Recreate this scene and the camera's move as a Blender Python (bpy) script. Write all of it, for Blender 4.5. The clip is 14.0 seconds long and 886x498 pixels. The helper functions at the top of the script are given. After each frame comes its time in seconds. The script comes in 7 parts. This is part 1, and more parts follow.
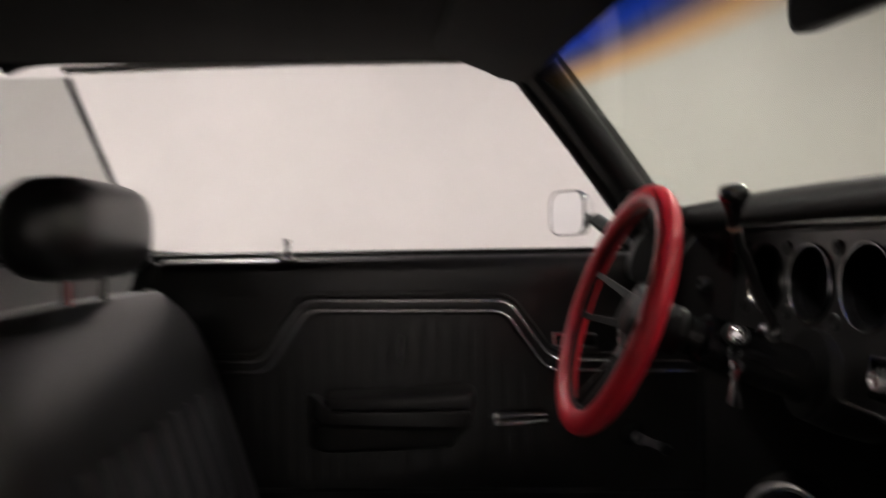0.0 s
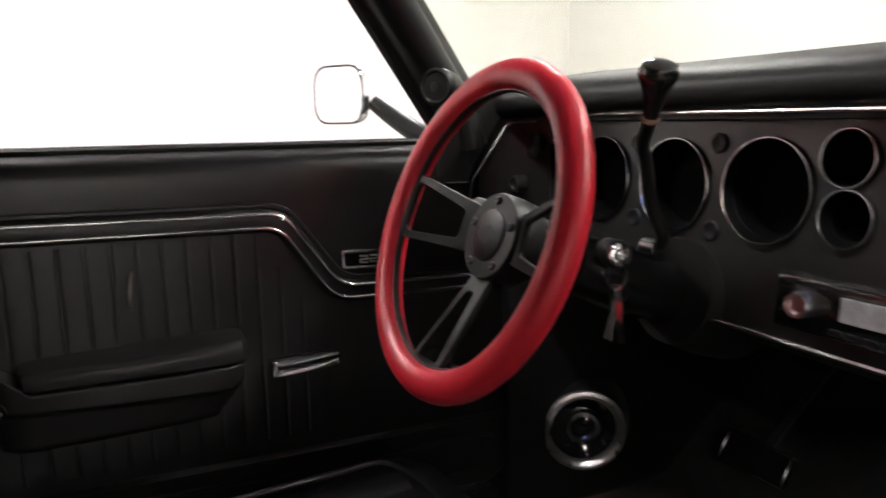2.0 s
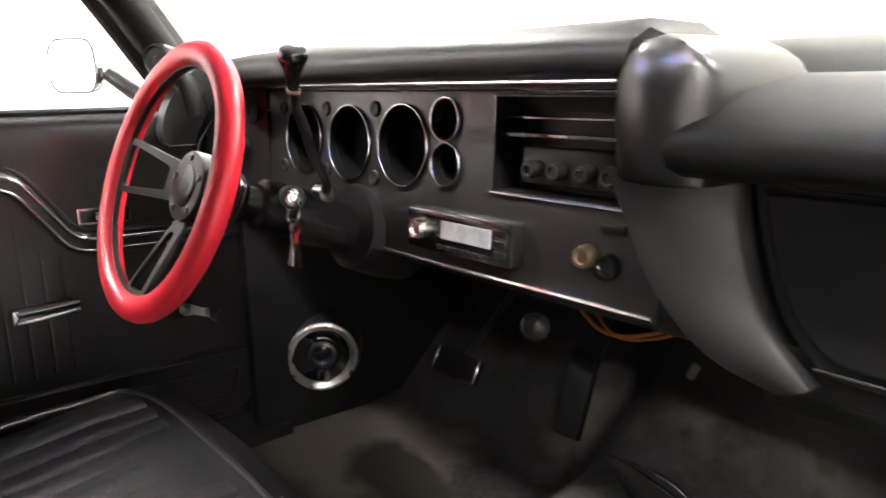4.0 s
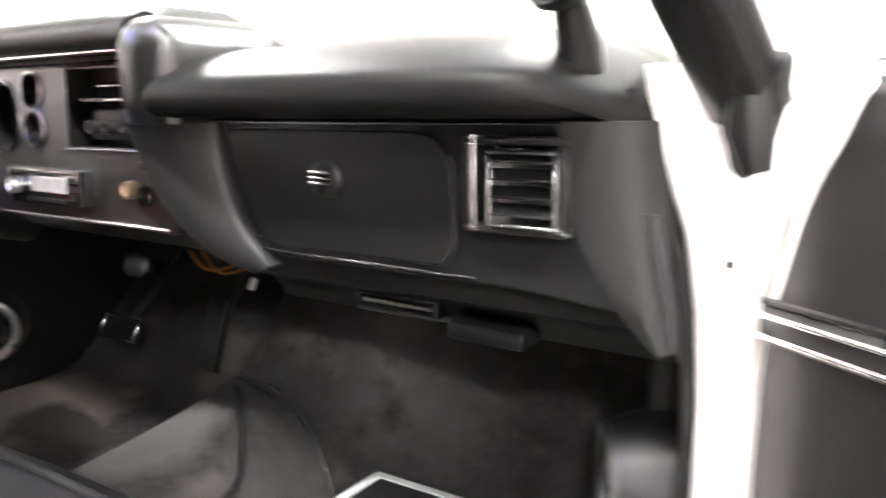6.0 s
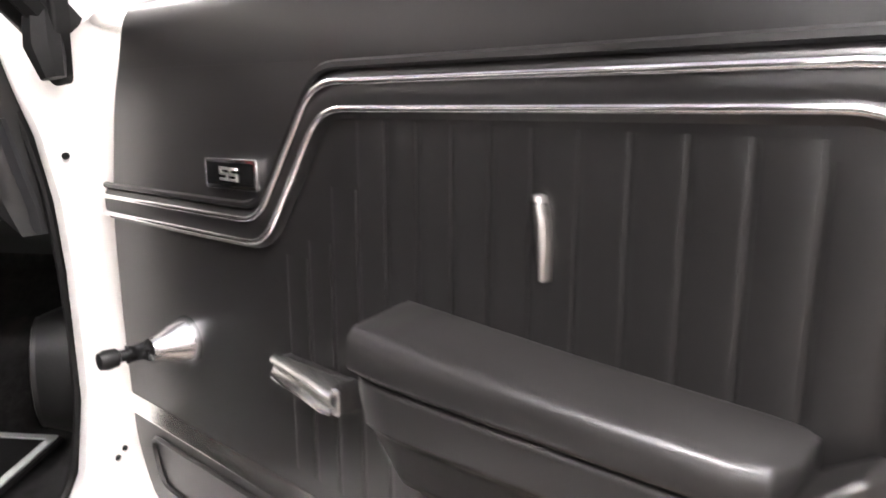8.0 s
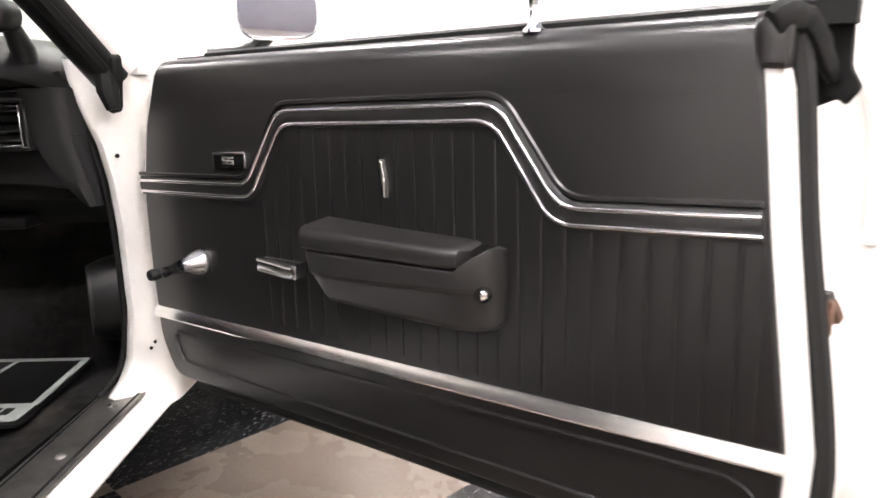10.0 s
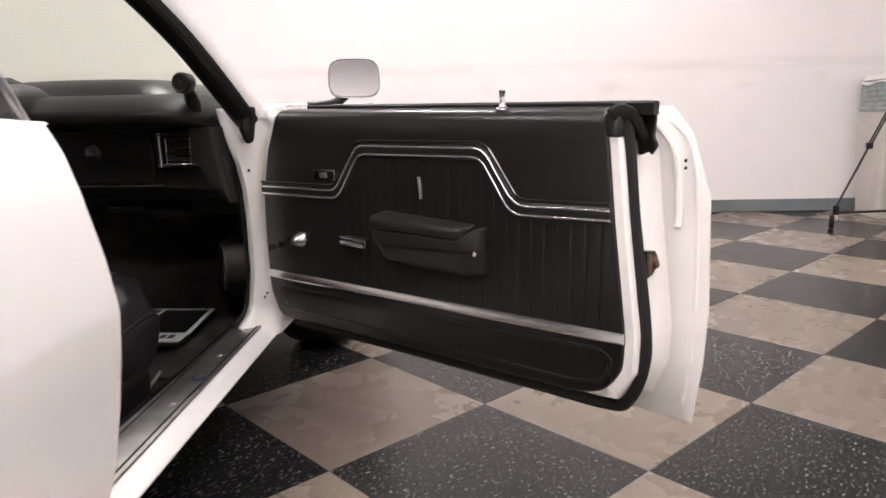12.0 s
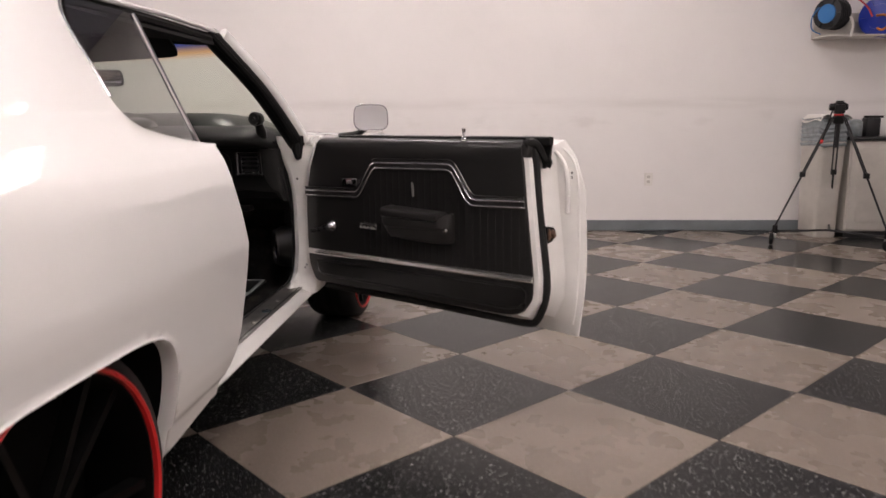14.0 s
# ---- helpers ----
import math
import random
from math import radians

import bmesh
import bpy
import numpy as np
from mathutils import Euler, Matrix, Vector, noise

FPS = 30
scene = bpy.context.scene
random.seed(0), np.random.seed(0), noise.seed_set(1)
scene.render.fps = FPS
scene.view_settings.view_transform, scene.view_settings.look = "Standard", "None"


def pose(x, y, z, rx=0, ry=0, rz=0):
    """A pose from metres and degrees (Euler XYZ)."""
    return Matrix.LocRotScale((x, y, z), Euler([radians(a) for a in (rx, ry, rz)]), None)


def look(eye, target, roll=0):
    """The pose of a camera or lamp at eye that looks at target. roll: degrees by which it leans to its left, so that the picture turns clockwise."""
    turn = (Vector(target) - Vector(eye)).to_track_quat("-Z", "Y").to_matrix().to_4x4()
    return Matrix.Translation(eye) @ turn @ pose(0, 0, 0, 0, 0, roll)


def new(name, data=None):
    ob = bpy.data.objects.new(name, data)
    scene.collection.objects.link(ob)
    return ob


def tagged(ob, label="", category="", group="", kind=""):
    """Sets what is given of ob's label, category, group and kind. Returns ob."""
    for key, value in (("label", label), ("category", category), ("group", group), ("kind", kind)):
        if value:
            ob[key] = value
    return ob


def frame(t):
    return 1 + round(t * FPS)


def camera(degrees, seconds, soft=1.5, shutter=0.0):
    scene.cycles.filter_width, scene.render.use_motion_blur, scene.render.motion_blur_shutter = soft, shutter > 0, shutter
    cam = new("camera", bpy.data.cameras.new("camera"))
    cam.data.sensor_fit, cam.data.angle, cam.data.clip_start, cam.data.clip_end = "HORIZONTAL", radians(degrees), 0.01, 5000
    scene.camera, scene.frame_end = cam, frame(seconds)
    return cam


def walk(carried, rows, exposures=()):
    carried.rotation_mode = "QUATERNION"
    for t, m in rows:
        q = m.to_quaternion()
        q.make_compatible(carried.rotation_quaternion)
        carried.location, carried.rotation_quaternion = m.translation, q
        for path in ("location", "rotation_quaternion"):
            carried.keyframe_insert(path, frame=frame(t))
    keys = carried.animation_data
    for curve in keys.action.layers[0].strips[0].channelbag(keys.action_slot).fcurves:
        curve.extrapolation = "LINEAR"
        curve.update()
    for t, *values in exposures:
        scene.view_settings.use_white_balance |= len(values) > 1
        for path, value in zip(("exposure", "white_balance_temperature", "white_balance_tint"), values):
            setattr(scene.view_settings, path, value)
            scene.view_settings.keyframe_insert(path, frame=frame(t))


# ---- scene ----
cam = camera(63.3, 14.0, shutter=0.6)
PATH = [
    (0, (0.603, -0.557, 0.995), (-1.396, -0.511, 0.975), -0.9),
    (0.1, (0.566, -0.552, 0.979), (-1.428, -0.405, 0.931), -1.2),
    (0.2, (0.526, -0.552, 0.969), (-1.452, -0.273, 0.863), -1.5),
    (0.3, (0.479, -0.538, 0.967), (-1.49, -0.227, 0.811), -1.5),
    (0.5, (0.389, -0.52, 0.963), (-1.555, -0.1, 0.749), -1.1),
    (1, (0.259, -0.563, 0.99), (-1.622, 0.051, 0.703), -0.9),
    (1.5, (0.235, -0.628, 1.001), (-1.605, 0.098, 0.701), -0.8),
    (2, (0.257, -0.643, 1.008), (-1.511, 0.222, 0.655), -0.8),
    (2.5, (0.308, -0.637, 1.011), (-1.368, 0.372, 0.599), -0.7),
    (3, (0.369, -0.621, 1.017), (-1.229, 0.501, 0.585), -0.8),
    (3.2, (0.396, -0.612, 1.018), (-1.175, 0.546, 0.582), -0.8),
    (5.5, (0.821, -0.626, 0.97), (-0.421, 0.882, 0.543), -0.9),
    (6, (0.931, -0.615, 0.95), (-0.124, 1.034, 0.537), -0.9),
    (6.5, (1.034, -0.63, 0.92), (0.244, 1.162, 0.515), -0.1),
    (7, (1.138, -0.632, 0.897), (0.617, 1.251, 0.471), -0.5),
    (7.5, (1.232, -0.657, 0.886), (0.911, 1.269, 0.455), -0.1),
    (7.8, (1.284, -0.683, 0.884), (1.024, 1.251, 0.445), -0.4),
    (8, (1.317, -0.708, 0.88), (1.064, 1.227, 0.441), -0.2),
    (8.2, (1.335, -0.743, 0.876), (1.119, 1.196, 0.438), -0.1),
    (10.3, (1.449, -1.322, 0.918), (1.369, 0.629, 0.488), -1.6),
    (10.5, (1.458, -1.379, 0.927), (1.366, 0.573, 0.498), -1.7),
    (11, (1.463, -1.539, 0.954), (1.355, 0.41, 0.521), -1.7),
    (11.5, (1.482, -1.701, 0.984), (1.334, 0.247, 0.555), -1.6),
    (12, (1.516, -1.888, 0.997), (1.336, 0.059, 0.579), -1.3),
    (12.5, (1.534, -2.083, 1.011), (1.346, -0.133, 0.608), -1.2),
    (13, (1.554, -2.325, 1.058), (1.369, -0.369, 0.683), -0.9),
    (13.5, (1.596, -2.587, 1.087), (1.414, -0.628, 0.729), -0.3),
    (14, (1.666, -2.768, 1.022), (1.474, -0.807, 0.677), -0.4),
]
EXPOSURES = [(0.0, 0.1, 6700, 12), (0.5, 0.15, 6600, 11), (1.0, 0.65, 6500, 10), (1.5, 1.0, 6500, 10), (2.0, 1.25, 6550, 11), (3.0, 1.8, 6600, 12), (5.5, 3.8, 6400, 10),
             (6.0, 3.4, 6400, 11), (6.5, 1.9, 6400, 12), (7.0, 2.1, 6400, 12), (7.5, 2.1, 6400, 13), (8.0, 2.15, 6450, 14), (10.5, 1.2, 6550, 13), (11.0, 0.9, 6600, 13), (12.0, 0.45, 6600, 15), (12.5, 0.15, 6650, 17), (13.0, -0.1, 6750, 18), (14.0, -0.25, 6850, 19)]
walk(cam, [(t, look(eye, target, roll)) for t, eye, target, roll in PATH], EXPOSURES)

# ---- light ----
ROOM = pose(0, 0, 0, 0, 0, 2.8)
world = bpy.data.worlds.new("world")
scene.world = world
world.use_nodes = True
world.node_tree.nodes["Background"].inputs[0].default_value = (0.9, 0.93, 1.0, 1)
world.node_tree.nodes["Background"].inputs[1].default_value = 0.05


# ---- materials ----
def material(name, colour, rough=0.5, metal=0.0, coat=0.0, vary=0.0, vary_scale=6.0, bump=0.0, bump_scale=200.0,
             rough_vary=0.0, spec=0.5):
    m = bpy.data.materials.new(name)
    m.use_nodes = True
    nt = m.node_tree
    b = nt.nodes["Principled BSDF"]
    b.inputs["Base Color"].default_value = (*colour, 1)
    b.inputs["Roughness"].default_value = rough
    b.inputs["Metallic"].default_value = metal
    b.inputs["Coat Weight"].default_value = coat
    b.inputs["Coat Roughness"].default_value = 0.05
    b.inputs["Specular IOR Level"].default_value = spec
    tc = nt.nodes.new("ShaderNodeTexCoord")
    if vary:
        n = nt.nodes.new("ShaderNodeTexNoise")
        n.inputs["Scale"].default_value = vary_scale
        n.inputs["Detail"].default_value = 8
        n.inputs["Roughness"].default_value = 0.65
        nt.links.new(tc.outputs["Object"], n.inputs["Vector"])
        r = nt.nodes.new("ShaderNodeValToRGB")
        r.color_ramp.elements[0].position, r.color_ramp.elements[1].position = 0.3, 0.7
        r.color_ramp.elements[0].color = (*[c * (1 - vary) for c in colour], 1)
        r.color_ramp.elements[1].color = (*[min(1, c * (1 + vary)) for c in colour], 1)
        nt.links.new(n.outputs["Fac"], r.inputs["Fac"])
        nt.links.new(r.outputs["Color"], b.inputs["Base Color"])
        if rough_vary:
            k = nt.nodes.new("ShaderNodeMapRange")
            k.inputs["To Min"].default_value = rough - rough_vary
            k.inputs["To Max"].default_value = rough + rough_vary
            nt.links.new(n.outputs["Fac"], k.inputs["Value"])
            nt.links.new(k.outputs["Result"], b.inputs["Roughness"])
    if bump:
        v = nt.nodes.new("ShaderNodeTexNoise")
        v.inputs["Scale"].default_value = bump_scale
        v.inputs["Detail"].default_value = 4
        nt.links.new(tc.outputs["Object"], v.inputs["Vector"])
        u = nt.nodes.new("ShaderNodeBump")
        u.inputs["Strength"].default_value = bump
        u.inputs["Distance"].default_value = 0.001
        nt.links.new(v.outputs["Fac"], u.inputs["Height"])
        nt.links.new(u.outputs["Normal"], b.inputs["Normal"])
    return m


def glass(name, colour, sheen=0.06, band=None):
    """Thin pane: lets tinted light through, with a mirror-like surface. band: (z of its lower edge, z of its upper edge)."""
    m = bpy.data.materials.new(name)
    m.use_nodes = True
    nt = m.node_tree
    nt.nodes.remove(nt.nodes["Principled BSDF"])
    out = nt.nodes["Material Output"]
    t = nt.nodes.new("ShaderNodeBsdfTransparent")
    t.inputs["Color"].default_value = (*colour, 1)
    g = nt.nodes.new("ShaderNodeBsdfGlossy")
    g.inputs["Roughness"].default_value = 0.01
    mix = nt.nodes.new("ShaderNodeMixShader")
    mix.inputs["Fac"].default_value = sheen
    if sheen > 1:
        fr = nt.nodes.new("ShaderNodeFresnel")
        fr.inputs["IOR"].default_value = sheen
        nt.links.new(fr.outputs["Fac"], mix.inputs["Fac"])
    nt.links.new(t.outputs["BSDF"], mix.inputs[1])
    nt.links.new(g.outputs["BSDF"], mix.inputs[2])
    nt.links.new(mix.outputs["Shader"], out.inputs["Surface"])
    if band:
        tc = nt.nodes.new("ShaderNodeTexCoord")
        sep = nt.nodes.new("ShaderNodeSeparateXYZ")
        nt.links.new(tc.outputs["Object"], sep.inputs["Vector"])
        mr = nt.nodes.new("ShaderNodeMapRange")
        mr.inputs["From Min"].default_value, mr.inputs["From Max"].default_value = band
        nt.links.new(sep.outputs["Z"], mr.inputs["Value"])
        r = nt.nodes.new("ShaderNodeValToRGB")
        e = r.color_ramp.elements
        e[0].position, e[0].color = 0.0, (*colour, 1)
        e[1].position, e[1].color = 1.0, (0.005, 0.02, 0.25, 1)
        for p, c in ((0.25, (0.80, 0.52, 0.24)), (0.5, (0.10, 0.12, 0.30)), (0.65, (0.01, 0.06, 0.55))):
            e.new(p).color = (*c, 1)
        nt.links.new(mr.outputs["Result"], r.inputs["Fac"])
        nt.links.new(r.outputs["Color"], t.inputs["Color"])
    return m


def emitter(name, colour, strength):
    m = bpy.data.materials.new(name)
    m.use_nodes = True
    b = m.node_tree.nodes["Principled BSDF"]
    b.inputs["Emission Color"].default_value = (*colour, 1)
    b.inputs["Emission Strength"].default_value = strength
    return m


def speckled(name, base, chip_light, chip_dark, amount, rough, fine=60.0):
    """Vinyl composition tile: stretched chips of lighter and darker vinyl in a mottled ground, each tile turned and shifted by chance."""
    m = bpy.data.materials.new(name)
    m.use_nodes = True
    nt = m.node_tree
    b = nt.nodes["Principled BSDF"]
    b.inputs["Specular IOR Level"].default_value = 0.25
    tc = nt.nodes.new("ShaderNodeTexCoord")
    info = nt.nodes.new("ShaderNodeObjectInfo")
    shift = nt.nodes.new("ShaderNodeVectorMath")
    shift.operation = "MULTIPLY_ADD"
    mul = nt.nodes.new("ShaderNodeCombineXYZ")
    for s in "XYZ":
        nt.links.new(info.outputs["Random"], mul.inputs[s])
    nt.links.new(mul.outputs["Vector"], shift.inputs[0])
    shift.inputs[1].default_value = (37, 91, 53)
    nt.links.new(tc.outputs["Object"], shift.inputs[2])

    def noise_mask(scale, lo, hi, stretch):
        mp = nt.nodes.new("ShaderNodeMapping")
        mp.inputs["Scale"].default_value = stretch
        nt.links.new(shift.outputs["Vector"], mp.inputs["Vector"])
        n = nt.nodes.new("ShaderNodeTexNoise")
        n.inputs["Scale"].default_value = scale
        n.inputs["Detail"].default_value = 3
        n.inputs["Roughness"].default_value = 0.6
        nt.links.new(mp.outputs["Vector"], n.inputs["Vector"])
        r = nt.nodes.new("ShaderNodeMapRange")
        r.inputs["From Min"].default_value, r.inputs["From Max"].default_value = lo, hi
        nt.links.new(n.outputs["Fac"], r.inputs["Value"])
        return r.outputs["Result"]

    def mix(fac, a, c):
        x = nt.nodes.new("ShaderNodeMix")
        x.data_type = "RGBA"
        nt.links.new(fac, x.inputs["Factor"])
        if isinstance(a, tuple):
            x.inputs["A"].default_value = (*a, 1)
        else:
            nt.links.new(a, x.inputs["A"])
        x.inputs["B"].default_value = (*c, 1)
        return x.outputs["Result"]

    col = mix(noise_mask(9, 0.35, 0.7, (1, 1, 1)), base, tuple(k * 0.99 for k in base))
    if fine > 100:
        # small crushed chips, each of its own tone
        cells = nt.nodes.new("ShaderNodeTexVoronoi")
        cells.inputs["Scale"].default_value = fine
        nt.links.new(shift.outputs["Vector"], cells.inputs["Vector"])
        tone = nt.nodes.new("ShaderNodeSeparateColor")
        nt.links.new(cells.outputs["Color"], tone.inputs["Color"])
        for channel, lo, hi, chip in (("Red", 0.55, 0.95, chip_light), ("Green", 0.60, 0.95, chip_dark)):
            r = nt.nodes.new("ShaderNodeMapRange")
            r.inputs["From Min"].default_value, r.inputs["From Max"].default_value = lo, hi
            nt.links.new(tone.outputs[channel], r.inputs["Value"])
            col = mix(r.outputs["Result"], col, chip)
    else:
        col = mix(noise_mask(fine, 0.60 - amount, 0.66 - amount, (1, 2.2, 1)), col, chip_light)
        col = mix(noise_mask(fine * 1.25, 0.62 - amount, 0.68 - amount, (2.0, 1, 1)), col, chip_dark)
    hv = nt.nodes.new("ShaderNodeHueSaturation")
    mr = nt.nodes.new("ShaderNodeMapRange")
    mr.inputs["To Min"].default_value, mr.inputs["To Max"].default_value = 0.88, 1.1
    nt.links.new(info.outputs["Random"], mr.inputs["Value"])
    nt.links.new(mr.outputs["Result"], hv.inputs["Value"])
    nt.links.new(col, hv.inputs["Color"])
    nt.links.new(hv.outputs["Color"], b.inputs["Base Color"])
    rr = nt.nodes.new("ShaderNodeMapRange")
    rr.inputs["To Min"].default_value, rr.inputs["To Max"].default_value = rough * 0.92, rough * 1.12
    nt.links.new(noise_mask(5, 0.3, 0.7, (1, 1, 1)), rr.inputs["Value"])
    nt.links.new(rr.outputs["Result"], b.inputs["Roughness"])
    bp = nt.nodes.new("ShaderNodeBump")
    bp.inputs["Strength"].default_value, bp.inputs["Distance"].default_value = 0.02, 0.001
    nt.links.new(noise_mask(14, 0.2, 0.8, (1, 1, 1)), bp.inputs["Height"])
    nt.links.new(bp.outputs["Normal"], b.inputs["Normal"])
    return m


def worn_carpet():
    """Black pile carpet, faded and dusty in large uneven patches."""
    m = material("black_carpet", (0.019, 0.0185, 0.018), 0.95, vary=0.4, vary_scale=60, bump=1.0, bump_scale=700, spec=0.1)
    nt = m.node_tree
    b = nt.nodes["Principled BSDF"]
    was = b.inputs["Base Color"].links[0].from_socket
    tc = nt.nodes.new("ShaderNodeTexCoord")
    for scale, lo, hi, c in ((3.2, 0.42, 0.66, (0.040, 0.0395, 0.0390)), (5.5, 0.56, 0.66, (0.058, 0.052, 0.045)), (7.0, 0.60, 0.70, (0.012, 0.011, 0.010))):
        n = nt.nodes.new("ShaderNodeTexNoise")
        n.inputs["Scale"].default_value, n.inputs["Detail"].default_value = scale, 6
        nt.links.new(tc.outputs["Object"], n.inputs["Vector"])
        r = nt.nodes.new("ShaderNodeMapRange")
        r.inputs["From Min"].default_value, r.inputs["From Max"].default_value = lo, hi
        nt.links.new(n.outputs["Fac"], r.inputs["Value"])
        x = nt.nodes.new("ShaderNodeMix")
        x.data_type = "RGBA"
        nt.links.new(r.outputs["Result"], x.inputs["Factor"])
        nt.links.new(was, x.inputs["A"])
        x.inputs["B"].default_value = (*c, 1)
        was = x.outputs["Result"]
    # dust where the feet rest, a darker patch in it, and the paler grey tunnel
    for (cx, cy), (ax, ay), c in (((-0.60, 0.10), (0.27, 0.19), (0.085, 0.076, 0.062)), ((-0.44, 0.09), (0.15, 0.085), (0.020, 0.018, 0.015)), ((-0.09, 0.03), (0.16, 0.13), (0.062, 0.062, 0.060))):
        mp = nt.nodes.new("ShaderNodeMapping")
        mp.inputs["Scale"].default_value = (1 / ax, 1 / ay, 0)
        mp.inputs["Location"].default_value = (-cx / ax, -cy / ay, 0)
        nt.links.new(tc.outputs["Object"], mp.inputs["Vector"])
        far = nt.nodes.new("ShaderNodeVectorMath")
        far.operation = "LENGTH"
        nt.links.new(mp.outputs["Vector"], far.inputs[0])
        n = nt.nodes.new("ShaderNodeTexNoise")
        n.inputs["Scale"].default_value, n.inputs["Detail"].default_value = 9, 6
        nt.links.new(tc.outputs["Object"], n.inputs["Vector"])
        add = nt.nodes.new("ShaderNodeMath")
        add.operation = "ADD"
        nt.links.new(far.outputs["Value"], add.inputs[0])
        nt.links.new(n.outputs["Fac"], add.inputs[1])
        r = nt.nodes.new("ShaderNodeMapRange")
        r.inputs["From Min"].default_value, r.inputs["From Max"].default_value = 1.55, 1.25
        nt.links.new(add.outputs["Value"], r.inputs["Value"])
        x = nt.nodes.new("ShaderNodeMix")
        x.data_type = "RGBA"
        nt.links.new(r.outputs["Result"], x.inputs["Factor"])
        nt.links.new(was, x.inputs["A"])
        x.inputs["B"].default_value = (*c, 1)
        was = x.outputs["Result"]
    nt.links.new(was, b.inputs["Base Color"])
    return m


VINYL = material("black_vinyl", (0.0080, 0.0075, 0.0075), 0.31, spec=0.55, vary=0.15, vary_scale=12, bump=0.04, bump_scale=600, rough_vary=0.03)
URETHANE = material("black_urethane", (0.013, 0.0122, 0.012), 0.34, spec=0.5, vary=0.12, vary_scale=14, bump=0.05, bump_scale=500)
BEAD = material("bright_bead", (0.80, 0.79, 0.80), 0.13, metal=1.0, vary=0.06, vary_scale=60, rough_vary=0.04)
PAD = material("dash_pad_vinyl", (0.007, 0.007, 0.007), 0.33, spec=0.55, vary=0.15, vary_scale=9, bump=0.06, bump_scale=480, rough_vary=0.06)
ROLL = material("dash_roll_vinyl", (0.005, 0.005, 0.005), 0.46, spec=0.14, vary=0.15, vary_scale=9, bump=0.08, bump_scale=480, rough_vary=0.06)
# paler copy of PAD; light on the side facets is put into its colour
SIDE = material("lit_pad_vinyl", (0.011, 0.011, 0.011), 0.46, spec=0.36, vary=0.15, vary_scale=12, bump=0.06, bump_scale=480)
# GRAIN made lighter and glossier, putting the fascia's caught light into the colour
FASCIA = material("lit_dash_fascia", (0.0105, 0.0103, 0.0100), 0.32, spec=0.65, vary=0.2, vary_scale=40, bump=0.03, bump_scale=260)
SEAT = material("seat_vinyl", (0.015, 0.015, 0.016), 0.32, spec=0.8, vary=0.2, vary_scale=8, bump=0.3, bump_scale=300, rough_vary=0.08)
PLASTIC = material("black_plastic", (0.006, 0.006, 0.006), 0.4, spec=0.28, vary=0.1, vary_scale=10, bump=0.12, bump_scale=300)
GRAIN = material("dash_fascia", (0.0060, 0.0060, 0.0060), 0.29, spec=0.32, vary=0.25, vary_scale=40, bump=0.03, bump_scale=260)
GLOSS_BLACK = material("gloss_black", (0.006, 0.006, 0.006), 0.12, coat=0.5)
COLUMN = material("gloss_column_paint", (0.006, 0.006, 0.006), 0.2, spec=0.5, vary=0.2, vary_scale=30, bump=0.15, bump_scale=90)
HOOD = material("satin_black_hood", (0.012, 0.012, 0.013), 0.35, spec=0.5, vary=0.1, vary_scale=4, bump=0.03, bump_scale=60)
SPOKE = material("black_anodised_spoke", (0.005, 0.005, 0.005), 0.46, spec=0.2, vary=0.15, vary_scale=40, bump=0.06, bump_scale=500)
SATIN_BLACK = material("satin_black_metal", (0.009, 0.0088, 0.0086), 0.38, spec=0.36, vary=0.15, vary_scale=40, bump=0.08, bump_scale=500)
CHROME = material("chrome", (0.75, 0.75, 0.76), 0.07, metal=1.0, vary=0.05, vary_scale=30, rough_vary=0.03)
DULL_CHROME = material("dull_chrome", (0.42, 0.42, 0.43), 0.22, metal=1.0, vary=0.2, vary_scale=25, rough_vary=0.08)
BRUSHED = material("brushed_aluminium", (0.62, 0.61, 0.59), 0.30, metal=1.0, vary=0.18, vary_scale=40, rough_vary=0.1)
STRIP = material("polished_aluminium", (0.82, 0.81, 0.79), 0.24, metal=1.0, vary=0.05, vary_scale=50, rough_vary=0.05)
WORN_METAL = material("worn_sill_metal", (0.36, 0.35, 0.33), 0.36, metal=0.9, vary=0.35, vary_scale=14, bump=0.2, bump_scale=120, rough_vary=0.12)
PAINT = material("white_car_paint", (0.78, 0.765, 0.75), 0.40, coat=1.0, vary=0.015, vary_scale=3)
JAMB = material("white_jamb_paint", (0.74, 0.725, 0.70), 0.35, coat=0.3, vary=0.06, vary_scale=10, bump=0.15, bump_scale=60)
RUBBER = material("black_rubber", (0.006, 0.006, 0.006), 0.55, spec=0.18, vary=0.2, vary_scale=20, bump=0.3, bump_scale=120)
TYRE = material("tyre_rubber", (0.008, 0.008, 0.008), 0.6, spec=0.3, vary=0.25, vary_scale=15, bump=0.2, bump_scale=150)
RED = material("red_leather", (0.50, 0.014, 0.028), 0.38, vary=0.08, vary_scale=14, bump=0.06, bump_scale=350, rough_vary=0.05)
BLACK_ALLOY = material("black_alloy", (0.002, 0.002, 0.002), 0.45, spec=0.12, vary=0.2, vary_scale=30)
DIAL = material("gauge_dial", (0.0012, 0.0012, 0.0013), 0.6, spec=0.04, vary=0.2, vary_scale=60)
RED_STRIPE = material("red_stripe", (0.55, 0.02, 0.02), 0.35)
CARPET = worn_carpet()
HEADLINER = material("black_headliner", (0.008, 0.008, 0.008), 0.8, spec=0.3, bump=0.4, bump_scale=300)
MAT_GREY = material("grey_mat_print", (0.40, 0.43, 0.41), 0.7, vary=0.1, vary_scale=40)
